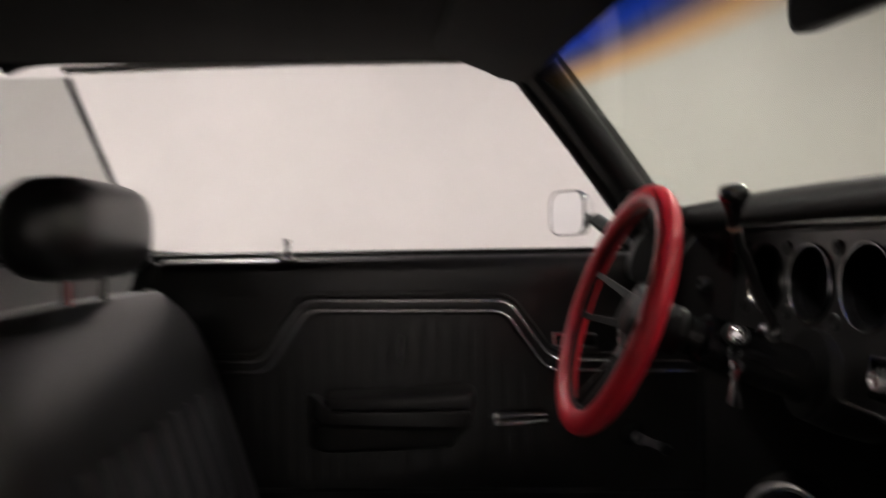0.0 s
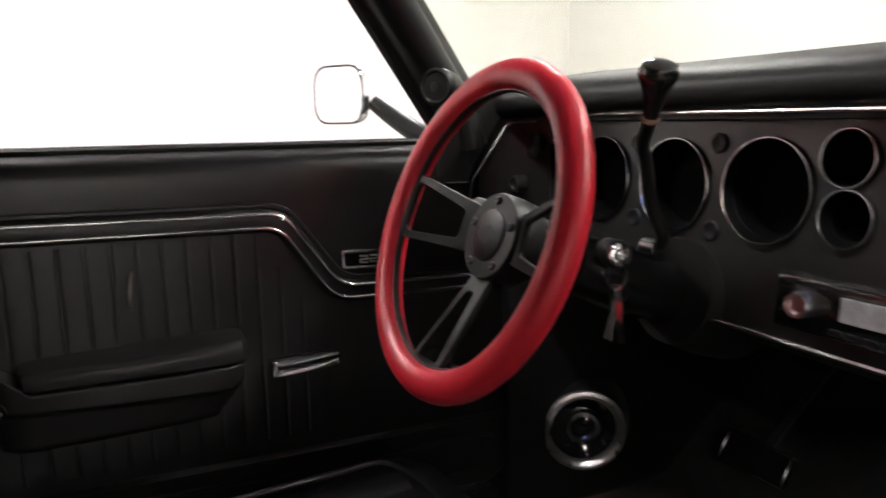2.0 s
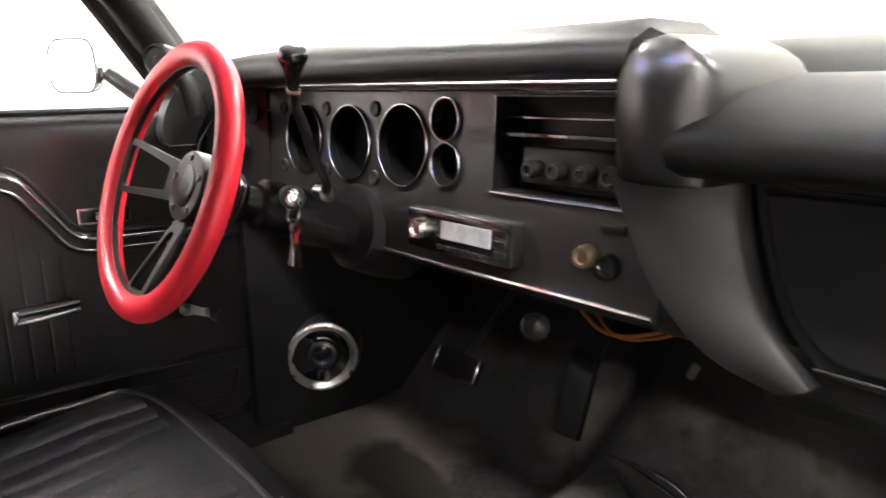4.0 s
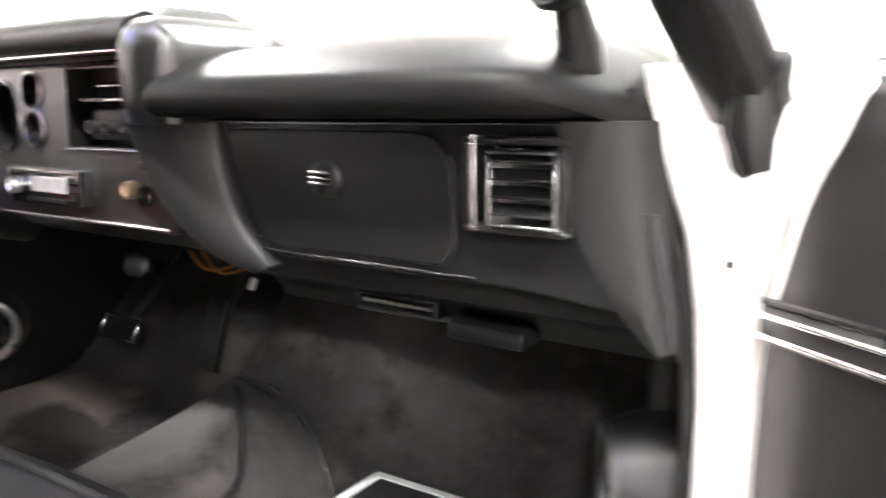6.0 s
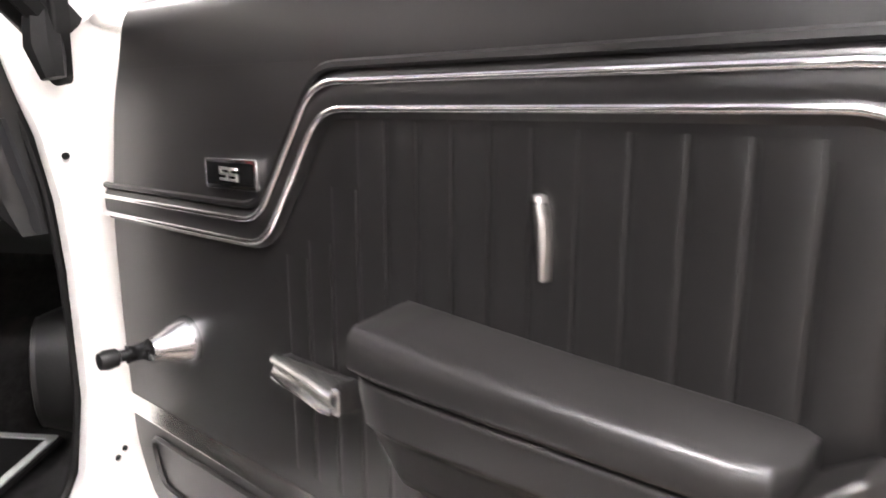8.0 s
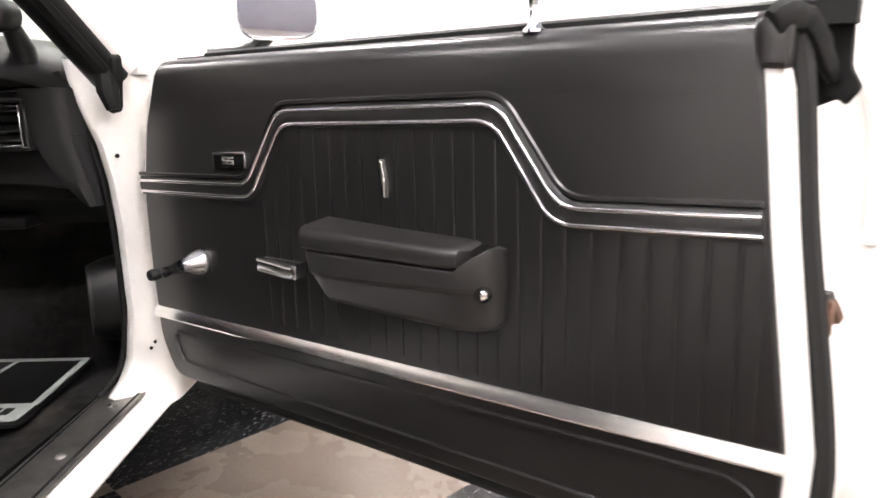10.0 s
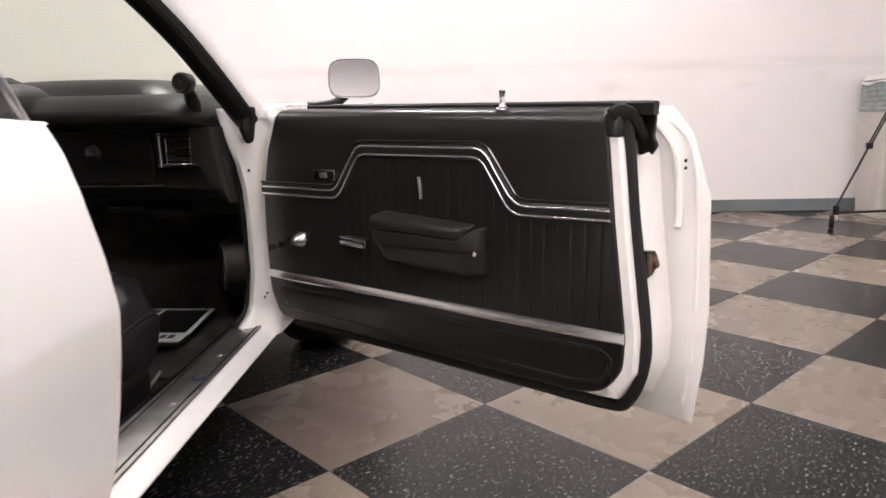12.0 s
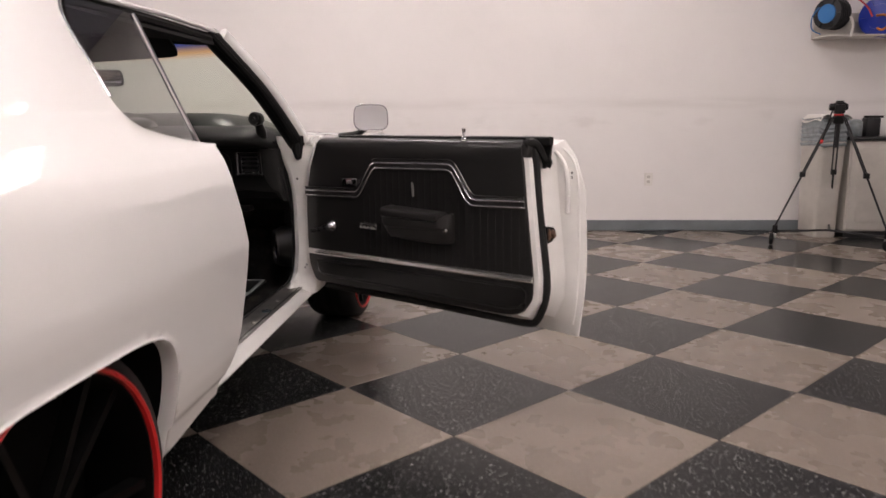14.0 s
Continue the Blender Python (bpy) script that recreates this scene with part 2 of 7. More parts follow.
MIRROR = material("mirror_glass", (0.86, 0.87, 0.90), 0.015, metal=1.0)
SHIELD = glass("windscreen_glass", (0.80, 0.86, 0.78), band=(1.250, 1.328))
PANE = glass("side_glass", (0.80, 0.82, 0.80), 3.0)
def scuffed_wall():
    """Painted wall with a faint rubbed band along it and a few smudges."""
    m = material("scuffed_wall_paint", (0.80, 0.77, 0.755), 0.7, vary=0.035, vary_scale=0.9, bump=0.25, bump_scale=45)
    nt = m.node_tree
    b = nt.nodes["Principled BSDF"]
    was = b.inputs["Base Color"].links[0].from_socket
    tc = nt.nodes.new("ShaderNodeTexCoord")
    sep = nt.nodes.new("ShaderNodeSeparateXYZ")
    nt.links.new(tc.outputs["Object"], sep.inputs["Vector"])

    def value(op, a, c):
        n = nt.nodes.new("ShaderNodeMath")
        n.operation = op
        for k, s in enumerate((a, c)):
            if isinstance(s, (int, float)):
                n.inputs[k].default_value = s
            else:
                nt.links.new(s, n.inputs[k])
        return n.outputs["Value"]

    def ranged(s, lo, hi):
        r = nt.nodes.new("ShaderNodeMapRange")
        r.interpolation_type = "SMOOTHSTEP"
        r.inputs["From Min"].default_value, r.inputs["From Max"].default_value = lo, hi
        nt.links.new(s, r.inputs["Value"])
        return r.outputs["Result"]

    def noise(scale, stretch):
        mp = nt.nodes.new("ShaderNodeMapping")
        mp.inputs["Scale"].default_value = stretch
        nt.links.new(tc.outputs["Object"], mp.inputs["Vector"])
        n = nt.nodes.new("ShaderNodeTexNoise")
        n.inputs["Scale"].default_value, n.inputs["Detail"].default_value = scale, 6
        nt.links.new(mp.outputs["Vector"], n.inputs["Vector"])
        return n.outputs["Fac"]

    off = value("ABSOLUTE", value("SUBTRACT", sep.outputs["Z"], 1.195), 0)
    band = value("MULTIPLY", ranged(off, 0.08, 0.0), ranged(noise(2.2, (0.6, 1, 6)), 0.25, 0.7))
    low = value("MULTIPLY", ranged(value("ABSOLUTE", value("SUBTRACT", sep.outputs["Z"], 1.03), 0), 0.14, 0.02), ranged(noise(3.0, (1, 1, 2.5)), 0.52, 0.72))
    fac = value("MULTIPLY", value("MAXIMUM", value("MULTIPLY", band, 0.5), value("MULTIPLY", low, 0.4)), 0.42)
    x = nt.nodes.new("ShaderNodeMix")
    x.data_type = "RGBA"
    nt.links.new(fac, x.inputs["Factor"])
    nt.links.new(was, x.inputs["A"])
    x.inputs["B"].default_value = (0.42, 0.38, 0.35, 1)
    nt.links.new(x.outputs["Result"], b.inputs["Base Color"])
    return m


SCUFFED = scuffed_wall()
WALL = material("wall_paint", (0.80, 0.77, 0.755), 0.7, vary=0.035, vary_scale=0.9, bump=0.25, bump_scale=45)
BASE = material("vinyl_baseboard", (0.16, 0.18, 0.19), 0.45, vary=0.15, vary_scale=4)
CEIL = material("ceiling_paint", (0.40, 0.41, 0.48), 0.8, vary=0.05, vary_scale=2)
LAMP = emitter("lamp_panel", (1.0, 0.96, 0.93), 55.0)
TILE_DARK = speckled("dark_tile", (0.0115, 0.012, 0.0125), (0.15, 0.15, 0.148), (0.004, 0.004, 0.004), 0.002, 0.24, 62.0)
TILE_LIGHT = speckled("beige_tile", (0.190, 0.156, 0.129), (0.210, 0.174, 0.145), (0.170, 0.138, 0.113), 0.02, 0.27, 150.0)
CABINET = material("grey_cabinet", (0.50, 0.47, 0.43), 0.45, vary=0.1, vary_scale=5, bump=0.1, bump_scale=40)
DARK_METAL = material("dark_metal", (0.03, 0.03, 0.032), 0.4, metal=0.6)
BLUE = material("blue_plastic", (0.02, 0.16, 0.42), 0.35)
EMBLEM = material("dull_blue_enamel", (0.07, 0.115, 0.15), 0.3, vary=0.5, vary_scale=80)
DEEP_BLUE = material("deep_blue_plastic", (0.01, 0.03, 0.30), 0.35)
ORANGE = material("orange_cable", (0.45, 0.14, 0.025), 0.5)
RED_HOSE = material("red_hose", (0.5, 0.05, 0.05), 0.5)
WHITE_PLASTIC = material("white_plastic", (0.75, 0.72, 0.68), 0.4, vary=0.05)
BAG = material("grey_plastic_bag", (0.22, 0.25, 0.26), 0.3, vary=0.3, vary_scale=20, bump=0.6, bump_scale=25)
RUST = material("rusty_steel", (0.11, 0.06, 0.04), 0.7, metal=0.3, vary=0.5, vary_scale=60, bump=0.5, bump_scale=150)
BRASS = material("brass", (0.42, 0.34, 0.22), 0.35, metal=1.0, vary=0.2, vary_scale=60)
SCREEN = material("grey_display", (0.30, 0.30, 0.31), 0.25, vary=0.3, vary_scale=60)


# ---- shapes ----
def shape():
    return bmesh.new()


def box(bm, x0, x1, y0, y1, z0, z1, bevel=0.0, seg=2, m=None):
    r = bmesh.ops.create_cube(bm, size=1.0)
    vs = r["verts"]
    for v in vs:
        v.co = Vector((x0 + (v.co.x + 0.5) * (x1 - x0), y0 + (v.co.y + 0.5) * (y1 - y0), z0 + (v.co.z + 0.5) * (z1 - z0)))
    if bevel:
        es = list({e for v in vs for e in v.link_edges})
        r = bmesh.ops.bevel(bm, geom=es, offset=bevel, segments=seg, profile=0.5, affect="EDGES")
        vs = list({v for f in r["faces"] for v in f.verts} | {v for v in vs if v.is_valid})
    if m:
        bmesh.ops.transform(bm, matrix=m, verts=[v for v in vs if v.is_valid])
    return bm


def ring_loft(bm, rings, closed=True, caps=True):
    """Skin a list of rings of equal length."""
    vr = [[bm.verts.new(p) for p in ring] for ring in rings]
    n = len(vr[0])
    for a, b in zip(vr, vr[1:]):
        for i in range(n if closed else n - 1):
            k = (i + 1) % n
            bm.faces.new((a[i], a[k], b[k], b[i]))
    if caps and closed:
        bm.faces.new(vr[0][::-1])
        bm.faces.new(vr[-1])
    return vr


def tube(bm, pts, r, seg=10, closed=False, flat=1.0, up=None):
    """Sweep a round or flattened section along points; r: one radius or one for each point."""
    pts = [Vector(p) for p in pts]
    n = len(pts)
    rs = r if isinstance(r, (list, tuple)) else [r] * n
    rings = []
    prev = Vector(up) if up else None
    for i, p in enumerate(pts):
        if closed:
            d = pts[(i + 1) % n] - pts[i - 1]
        else:
            d = pts[min(i + 1, n - 1)] - pts[max(i - 1, 0)]
        d.normalize()
        a = prev if prev else (Vector((0, 0, 1)) if abs(d.z) < 0.9 else Vector((1, 0, 0)))
        s = d.cross(a).normalized()
        b = s.cross(d).normalized()
        if not up:
            prev = b
        rings.append([p + s * rs[i] * math.cos(k * math.tau / seg) + b * rs[i] * flat * math.sin(k * math.tau / seg) for k in range(seg)])
    if closed:
        rings.append(rings[0])
        vr = [[bm.verts.new(q) for q in ring] for ring in rings[:-1]]
        vr.append(vr[0])
        for a, b in zip(vr, vr[1:]):
            for i in range(seg):
                k = (i + 1) % seg
                bm.faces.new((a[i], a[k], b[k], b[i]))
    else:
        ring_loft(bm, rings)
    return bm


def lathe(bm, profile, seg=32, m=None, closed=False, hollow=False):
    """Turn (radius, height) points about z."""
    rings = [[Vector((r * math.cos(k * math.tau / seg), r * math.sin(k * math.tau / seg), h)) for k in range(seg)] for r, h in profile]
    if m:
        rings = [[m @ p for p in ring] for ring in rings]
    if closed:
        rings.append(rings[0])
    vr = ring_loft(bm, rings, caps=not closed and not hollow)
    if hollow:
        bm.faces.new(vr[-1])
    return bm


def rounded(pts, r, n=4):
    """Round the corners of a closed outline; r: one radius or one a corner."""
    out = []
    c = len(pts)
    for i in range(c):
        p, a, b = Vector(pts[i]), Vector(pts[i - 1]), Vector(pts[(i + 1) % c])
        q = r[i] if isinstance(r, (list, tuple)) else r
        da, db = (a - p), (b - p)
        k = min(q, da.length * 0.45, db.length * 0.45)
        s, e = p + da.normalized() * k, p + db.normalized() * k
        for j in range(n + 1):
            t = j / n
            out.append((s * (1 - t) ** 2 + p * 2 * t * (1 - t) + e * t * t)[:])
    return out


def open_rounded(pts, r, n=6):
    """Round the inner corners of an open line."""
    out = [tuple(pts[0])]
    for i in range(1, len(pts) - 1):
        p, a, b = Vector(pts[i]), Vector(pts[i - 1]), Vector(pts[i + 1])
        da, db = (a - p), (b - p)
        k = min(r, da.length * 0.45, db.length * 0.45)
        s, e = p + da.normalized() * k, p + db.normalized() * k
        for j in range(n + 1):
            t = j / n
            out.append((s * (1 - t) ** 2 + p * 2 * t * (1 - t) + e * t * t)[:])
    out.append(tuple(pts[-1]))
    return out


def slab(bm, outline, to3, d0, d1, bevel=0.0):
    """A plate with the outline, between depths d0 and d1, its d1 side with softened edges; to3(a, b, d) gives the place."""
    c = Vector((sum(p[0] for p in outline) / len(outline), sum(p[1] for p in outline) / len(outline)))

    def inset(k):
        n = len(outline)
        res = []
        for i in range(n):
            p = Vector(outline[i])
            t = (Vector(outline[(i + 1) % n]) - Vector(outline[i - 1])).normalized()
            nn = Vector((-t.y, t.x))
            if nn.dot(c - p) < 0:
                nn = -nn
            res.append(p + nn * k)
        return res
    rings = [[to3(p[0], p[1], d0) for p in outline]]
    if bevel:
        s = 1 if d1 > d0 else -1
        for a in (0, 30, 60, 90):
            k = bevel * (1 - math.cos(radians(a)))
            rings.append([to3(p.x, p.y, d1 - s * bevel * (1 - math.sin(radians(a)))) for p in inset(k)])
    else:
        rings.append([to3(p[0], p[1], d1) for p in outline])
    ring_loft(bm, rings)
    return bm


def surface(bm, rows):
    """A sheet through rows of points; returns the vertices."""
    vr = [[bm.verts.new(p) for p in row] for row in rows]
    for a, b in zip(vr, vr[1:]):
        for i in range(len(a) - 1):
            bm.faces.new((a[i], a[i + 1], b[i + 1], b[i]))
    return vr


def thicken(bm, d):
    bmesh.ops.recalc_face_normals(bm, faces=bm.faces[:])
    bmesh.ops.solidify(bm, geom=bm.faces[:], thickness=d)
    return bm


def finish(name, bm, mats, flip=False, smooth=40):
    if flip:
        bmesh.ops.scale(bm, vec=(1, -1, 1), verts=bm.verts[:])
    bmesh.ops.recalc_face_normals(bm, faces=bm.faces[:])
    for f in bm.faces:
        f.smooth = True
    for e in bm.edges:
        if len(e.link_faces) == 2 and e.calc_face_angle(0) > radians(smooth):
            e.smooth = False
    me = bpy.data.meshes.new(name)
    bm.to_mesh(me)
    bm.free()
    for m in (mats if isinstance(mats, (list, tuple)) else [mats]):
        me.materials.append(m)
    return me


def part(name, bm, mat, parent=None, label="", flip=False, smooth=40):
    ob = new(name, finish(name, bm, mat, flip, smooth))
    ob.parent = parent
    if label:
        ob["label"] = label
    return ob


def empty(name, m=None):
    ob = new(name)
    ob.empty_display_size = 0.1
    if m:
        ob.matrix_world = m
    return ob


def spline(pts, n=8):
    """Points of a smooth line through the given ones."""
    pts = [Vector(p) for p in pts]
    out = []
    for i in range(len(pts) - 1):
        p0, p1, p2, p3 = pts[max(i - 1, 0)], pts[i], pts[i + 1], pts[min(i + 2, len(pts) - 1)]
        for j in range(n):
            t = j / n
            out.append(0.5 * ((2 * p1) + (p2 - p0) * t + (2 * p0 - 5 * p1 + 4 * p2 - p3) * t * t + (3 * p1 - p0 - 3 * p2 + p3) * t ** 3))
    out.append(pts[-1])
    return out


def lerp_table(tab, z):
    """Value at z from rows (z, value), smoothed between them."""
    if z <= tab[0][0]:
        return tab[0][1]
    for (a, va), (b, vb) in zip(tab, tab[1:]):
        if z <= b:
            t = (z - a) / (b - a)
            return va + (vb - va) * t
    return tab[-1][1]


# ---- the room ----
def room_wall(name, x0, x1, y0, y1, z1, label, mat_=WALL):
    bm = box(shape(), x0, x1, y0, y1, 0, z1)
    ob = part(name, bm, mat_)
    ob.matrix_world = ROOM
    return tagged(ob, label, "wall", kind="structure")


XW, XE, YS, YN, HIGH = -5.6, 6.6, -6.6, 4.0, 3.7
room_wall("wall_north", XW - 0.15, XE + 0.15, YN, YN + 0.15, HIGH, "off-white painted showroom wall with scuff marks", SCUFFED)
room_wall("wall_south", XW - 0.15, XE + 0.15, YS - 0.15, YS, HIGH, "off-white painted showroom wall")
room_wall("wall_west", XW - 0.15, XW, YS, YN, HIGH, "off-white painted showroom wall")
room_wall("wall_east", XE, XE + 0.15, YS, YN, HIGH, "off-white painted showroom wall")
ceiling = part("ceiling", box(shape(), XW - 0.15, XE + 0.15, YS - 0.15, YN + 0.15, HIGH, HIGH + 0.15), CEIL)
ceiling.matrix_world = ROOM
tagged(ceiling, "pale grey painted ceiling", "ceiling", kind="structure")


def baseboard(x0, x1, y0, y1):
    ob = part("baseboard", box(shape(), x0, x1, y0, y1, 0.004, 0.105, 0.004, 1), BASE)
    ob.matrix_world = ROOM
    tagged(ob, "grey vinyl cove base along the wall", "baseboard", kind="structure")


baseboard(XW, XE, YN - 0.012, YN - 0.001)
baseboard(XW, XE, YS + 0.001, YS + 0.012)
baseboard(XW + 0.001, XW + 0.012, YS, YN)
baseboard(XE - 0.012, XE - 0.001, YS, YN)


# ceiling lights: flat panels in rows
def ceiling_light(x, y, w, d):
    ob = empty("ceiling_light", ROOM @ pose(x, y, HIGH))
    bm = shape()
    box(bm, -w / 2, w / 2, -d / 2, -d / 2 + 0.03, -0.06, -0.001)
    box(bm, -w / 2, w / 2, d / 2 - 0.03, d / 2, -0.06, -0.001)
    box(bm, -w / 2, -w / 2 + 0.03, -d / 2 + 0.03, d / 2 - 0.03, -0.06, -0.001)
    box(bm, w / 2 - 0.03, w / 2, -d / 2 + 0.03, d / 2 - 0.03, -0.06, -0.001)
    part("frame", bm, WHITE_PLASTIC, ob)
    part("diffuser", box(shape(), -w / 2 + 0.03, w / 2 - 0.03, -d / 2 + 0.03, d / 2 - 0.03, -0.05, -0.03), LAMP, ob, "glowing white diffuser")
    return tagged(ob, "flat white ceiling light panel, switched on", "ceiling light", "ceiling lights")


for lx in (-3.2, 0.2, 2.6, 4.8):
    for ly in (-4.6, -1.6, 2.2):
        if lx > 4 and ly > 2:
            continue
        ceiling_light(lx, ly, 1.0, 0.42)

# ---- the car: body ----
car = empty("coupe")
tagged(car, "white two-door muscle coupe with black vinyl interior and open passenger door", "car")



def quarter_edge(z):
    """Rear edge of the door opening."""
    return lerp_table([(0.28, -1.07), (0.36, -1.06), (0.385, -1.04), (0.40, -1.015), (0.44, -0.992), (0.49, -0.980), (0.57, -0.973), (0.66, -0.977), (0.74, -0.983), (0.81, -0.983), (0.87, -0.984), (0.92, -0.982), (0.97, -0.972)], z)


def flank(y, z):
    """Half width of the body side at a place along the car and a height."""
    k = min(max((-y - 0.9) / 0.8, 0), 1)
    k = k * k * (3 - 2 * k)
    front = lerp_table([(0.28, 0.885), (0.30, 0.897), (0.362, 0.912), (0.372, 0.914), (0.380, 0.924), (0.43, 0.939), (0.48, 0.949), (0.58, 0.963), (0.66, 0.976), (0.70, 0.981), (0.72, 0.983), (0.74, 0.981), (0.80, 0.970), (0.88, 0.950), (0.93, 0.932), (0.97, 0.905)], z)
    rear = lerp_table([(0.28, 0.905), (0.30, 0.915), (0.362, 0.930), (0.372, 0.932), (0.380, 0.943), (0.43, 0.955), (0.48, 0.965), (0.58, 0.983), (0.66, 0.998), (0.71, 1.007), (0.74, 1.009), (0.80, 1.004), (0.88, 0.990), (0.93, 0.970), (0.97, 0.942)], z)
    return front + (rear - front) * k


AXLE_R, AXLE_F, HUB_Z = -1.735, 0.98, 0.335
ARCH_Y, ARCH_A, ARCH_B, ARCH_N = -1.735, 0.368, 0.298, 4.2


# edge of the quarter window's opening: along the belt, then up the sail
BELT = spline([(0.888, -0.968, 0.9735), (0.874, -1.04, 0.984), (0.868, -1.115, 0.994), (0.866, -1.20, 1.006), (0.862, -1.275, 1.024), (0.854, -1.322, 1.052)], 4)
SAIL = spline([(0.854, -1.322, 1.052), (0.838, -1.330, 1.080), (0.800, -1.318, 1.14), (0.752, -1.304, 1.21), (0.722, -1.290, 1.262), (0.706, -1.255, 1.297), (0.698, -1.19, 1.314)], 5)


DRIVER_BACK = 0.23


def sail(side, inward):
    """Sail panel between the quarter window, the roof's edge and the quarter's top."""
    top = spline([(0.698, -1.19, 1.314), (0.694, -1.45, 1.316), (0.676, -1.80, 1.272), (0.70, -2.10, 1.12), (0.80, -2.42, 0.985)], 8)
    foot = Vector((flank(-1.42, 0.97), -1.42, 0.97))
    front = [foot.lerp(SAIL[0], k / 6) + Vector((0.004, 0, 0.003)) * math.sin(math.pi * k / 6) for k in range(7)] + SAIL[1:]
    rows = []
    n, m = len(top) - 1, len(front) - 1
    for i in range(n + 1):
        w = i / n
        y = -1.42 - 1.0 * w
        lo = Vector((flank(y, 0.97), y, 0.97))
        row = []
        for k in range(m + 1):
            v = k / m
            p = lo.lerp(top[i], v) + (front[k] - front[0].lerp(front[-1], v)) * (1 - w) ** 2
            p = p + Vector((0.05, 0, 0)) * math.sin(math.pi * v) * w * (1 - w)
            if side < 0:
                p.y -= DRIVER_BACK * min(1, k / 6) * (1 - w)
            row.append((side * (p.x - inward), p.y - inward * 0.5 * (1 - w), p.z))
        rows.append(row)
    return rows


def quarter(side):
    bm = shape()
    zs = [0.30 + 0.67 * i / 56 for i in range(57)]
    rows = []
    for z in zs:
        y0 = quarter_edge(z)
        row = []
        for j in range(111):
            y = y0 + (-3.0 - y0) * (j / 110)
            lift = 0.036 * max(0.0, 1 - (z - 0.30) / 0.10) * min(1.0, max(0.0, (y + 1.36) / 0.26))
            row.append((side * flank(y, z + lift), y, z + lift))
        rows.append(row)
    vr = surface(bm, rows)
    # turned-in edge along the door opening
    edge = [row[0] for row in vr]
    lip = [bm.verts.new((side * (abs(v.co.x) - 0.035), v.co.y + 0.004, v.co.z)) for v in edge]
    lip2 = [bm.verts.new((side * (abs(v.co.x) - 0.13), v.co.y - 0.02, v.co.z)) for v in edge]
    for a, b, c in ((edge, lip, 0), (lip, lip2, 0)):
        for i in range(len(a) - 1):
            bm.faces.new((a[i], a[i + 1], b[i + 1], b[i]))
    # wheel arch: flattened, with a rolled lip
    def inside(y, z):
        dy, dz = abs(y - ARCH_Y) / ARCH_A, max(z - HUB_Z, 0) / ARCH_B
        return (dy ** ARCH_N + dz ** ARCH_N) ** (1 / ARCH_N)

    gone = [f for f in bm.faces if inside(f.calc_center_median().y, f.calc_center_median().z) < 1]
    bmesh.ops.delete(bm, geom=gone, context="FACES")
    rim = []
    for v in bm.verts:
        d = inside(v.co.y, v.co.z)
        if 0.85 < d < 1.1 and any(len(e.link_faces) == 1 for e in v.link_edges) and v.co.y < -1.3:
            v.co.y = ARCH_Y + (v.co.y - ARCH_Y) / d
            if v.co.z > HUB_Z:
                v.co.z = HUB_Z + (v.co.z - HUB_Z) / d
            rim.append(v)
    es = [e for e in bm.edges if len(e.link_faces) == 1 and e.verts[0] in rim and e.verts[1] in rim]
    for k, deep in ((0.985, -0.004), (0.980, 0.0), (0.982, 0.012), (0.985, 0.032)):
        r = bmesh.ops.extrude_edge_only(bm, edges=es)
        nv = [g for g in r["geom"] if isinstance(g, bmesh.types.BMVert)]
        es = [g for g in r["geom"] if isinstance(g, bmesh.types.BMEdge)]
        for v in nv:
            d = inside(v.co.y, v.co.z)
            v.co.x = side * (flank(v.co.y, v.co.z) - deep)
            v.co.y = ARCH_Y + (v.co.y - ARCH_Y) * k / d
            if v.co.z > HUB_Z:
                v.co.z = HUB_Z + (v.co.z - HUB_Z) * k / d
    # shoulder below the quarter window, rising to the rear
    rows = []
    for i, e in enumerate(BELT):
        y = -0.965 - 0.455 * i / (len(BELT) - 1)
        o = Vector((flank(y, 0.97), y, 0.97))
        if side < 0:
            e = e - Vector((0, DRIVER_BACK * i / (len(BELT) - 1), 0))
        rows.append([o.lerp(e, k / 6) + Vector((0.004, 0, 0.003)) * math.sin(math.pi * k / 6) for k in range(7)])
    surface(bm, [[(side * p.x, p.y, p.z) for p in row] for row in rows])
    surface(bm, sail(side, 0.0))
    bmesh.ops.remove_doubles(bm, verts=bm.verts[:], dist=0.0006)
    bmesh.ops.dissolve_degenerate(bm, dist=0.0004, edges=bm.edges[:])
    return bm


def surface_mesh(rows):
    bm = shape()
    surface(bm, rows)
    return bm


def roof_edge(y):
    return 0.685 - 0.02 * max(0, (y + 0.7)) - 0.03 * max(0, -y - 1.6)


q = part("quarter_panel", quarter(1), PAINT, car, "glossy white rear quarter panel with wheel arch", smooth=50)
part("quarter_panel", quarter(-1), PAINT, car, smooth=50)

for s in (1, -1):
    part("sail_trim", thicken(surface_mesh(sail(s, 0.03)), 0.004), VINYL, car, "black inner sail trim", smooth=60)
# rear glass, deck lid and tail
bm = shape()
surface(bm, [[(x * (0.66 + 0.12 * i / 8), -1.96 - 0.46 * i / 8 - 0.10 * (1 - x * x) * (i / 8), 1.232 - 0.245 * i / 8 + 0.055 * (1 - x * x) * (1 - i / 8)) for x in [k / 10 for k in range(-10, 11)]] for i in range(9)])
part("rear_window", bm, PANE, car, "curved rear window glass")
bm = shape()
surface(bm, [[(x * 0.94, -2.42 - 0.10 * (1 - x * x) - (0.58 - 0.10 * (1 - x * x)) * i / 8, 0.984 - 0.03 * (i / 8) ** 2 - 0.014 * x * x) for x in [k / 10 for k in range(-10, 11)]] for i in range(9)])
part("deck_lid", thicken(bm, 0.004), PAINT, car, "white deck lid")
bm = shape()
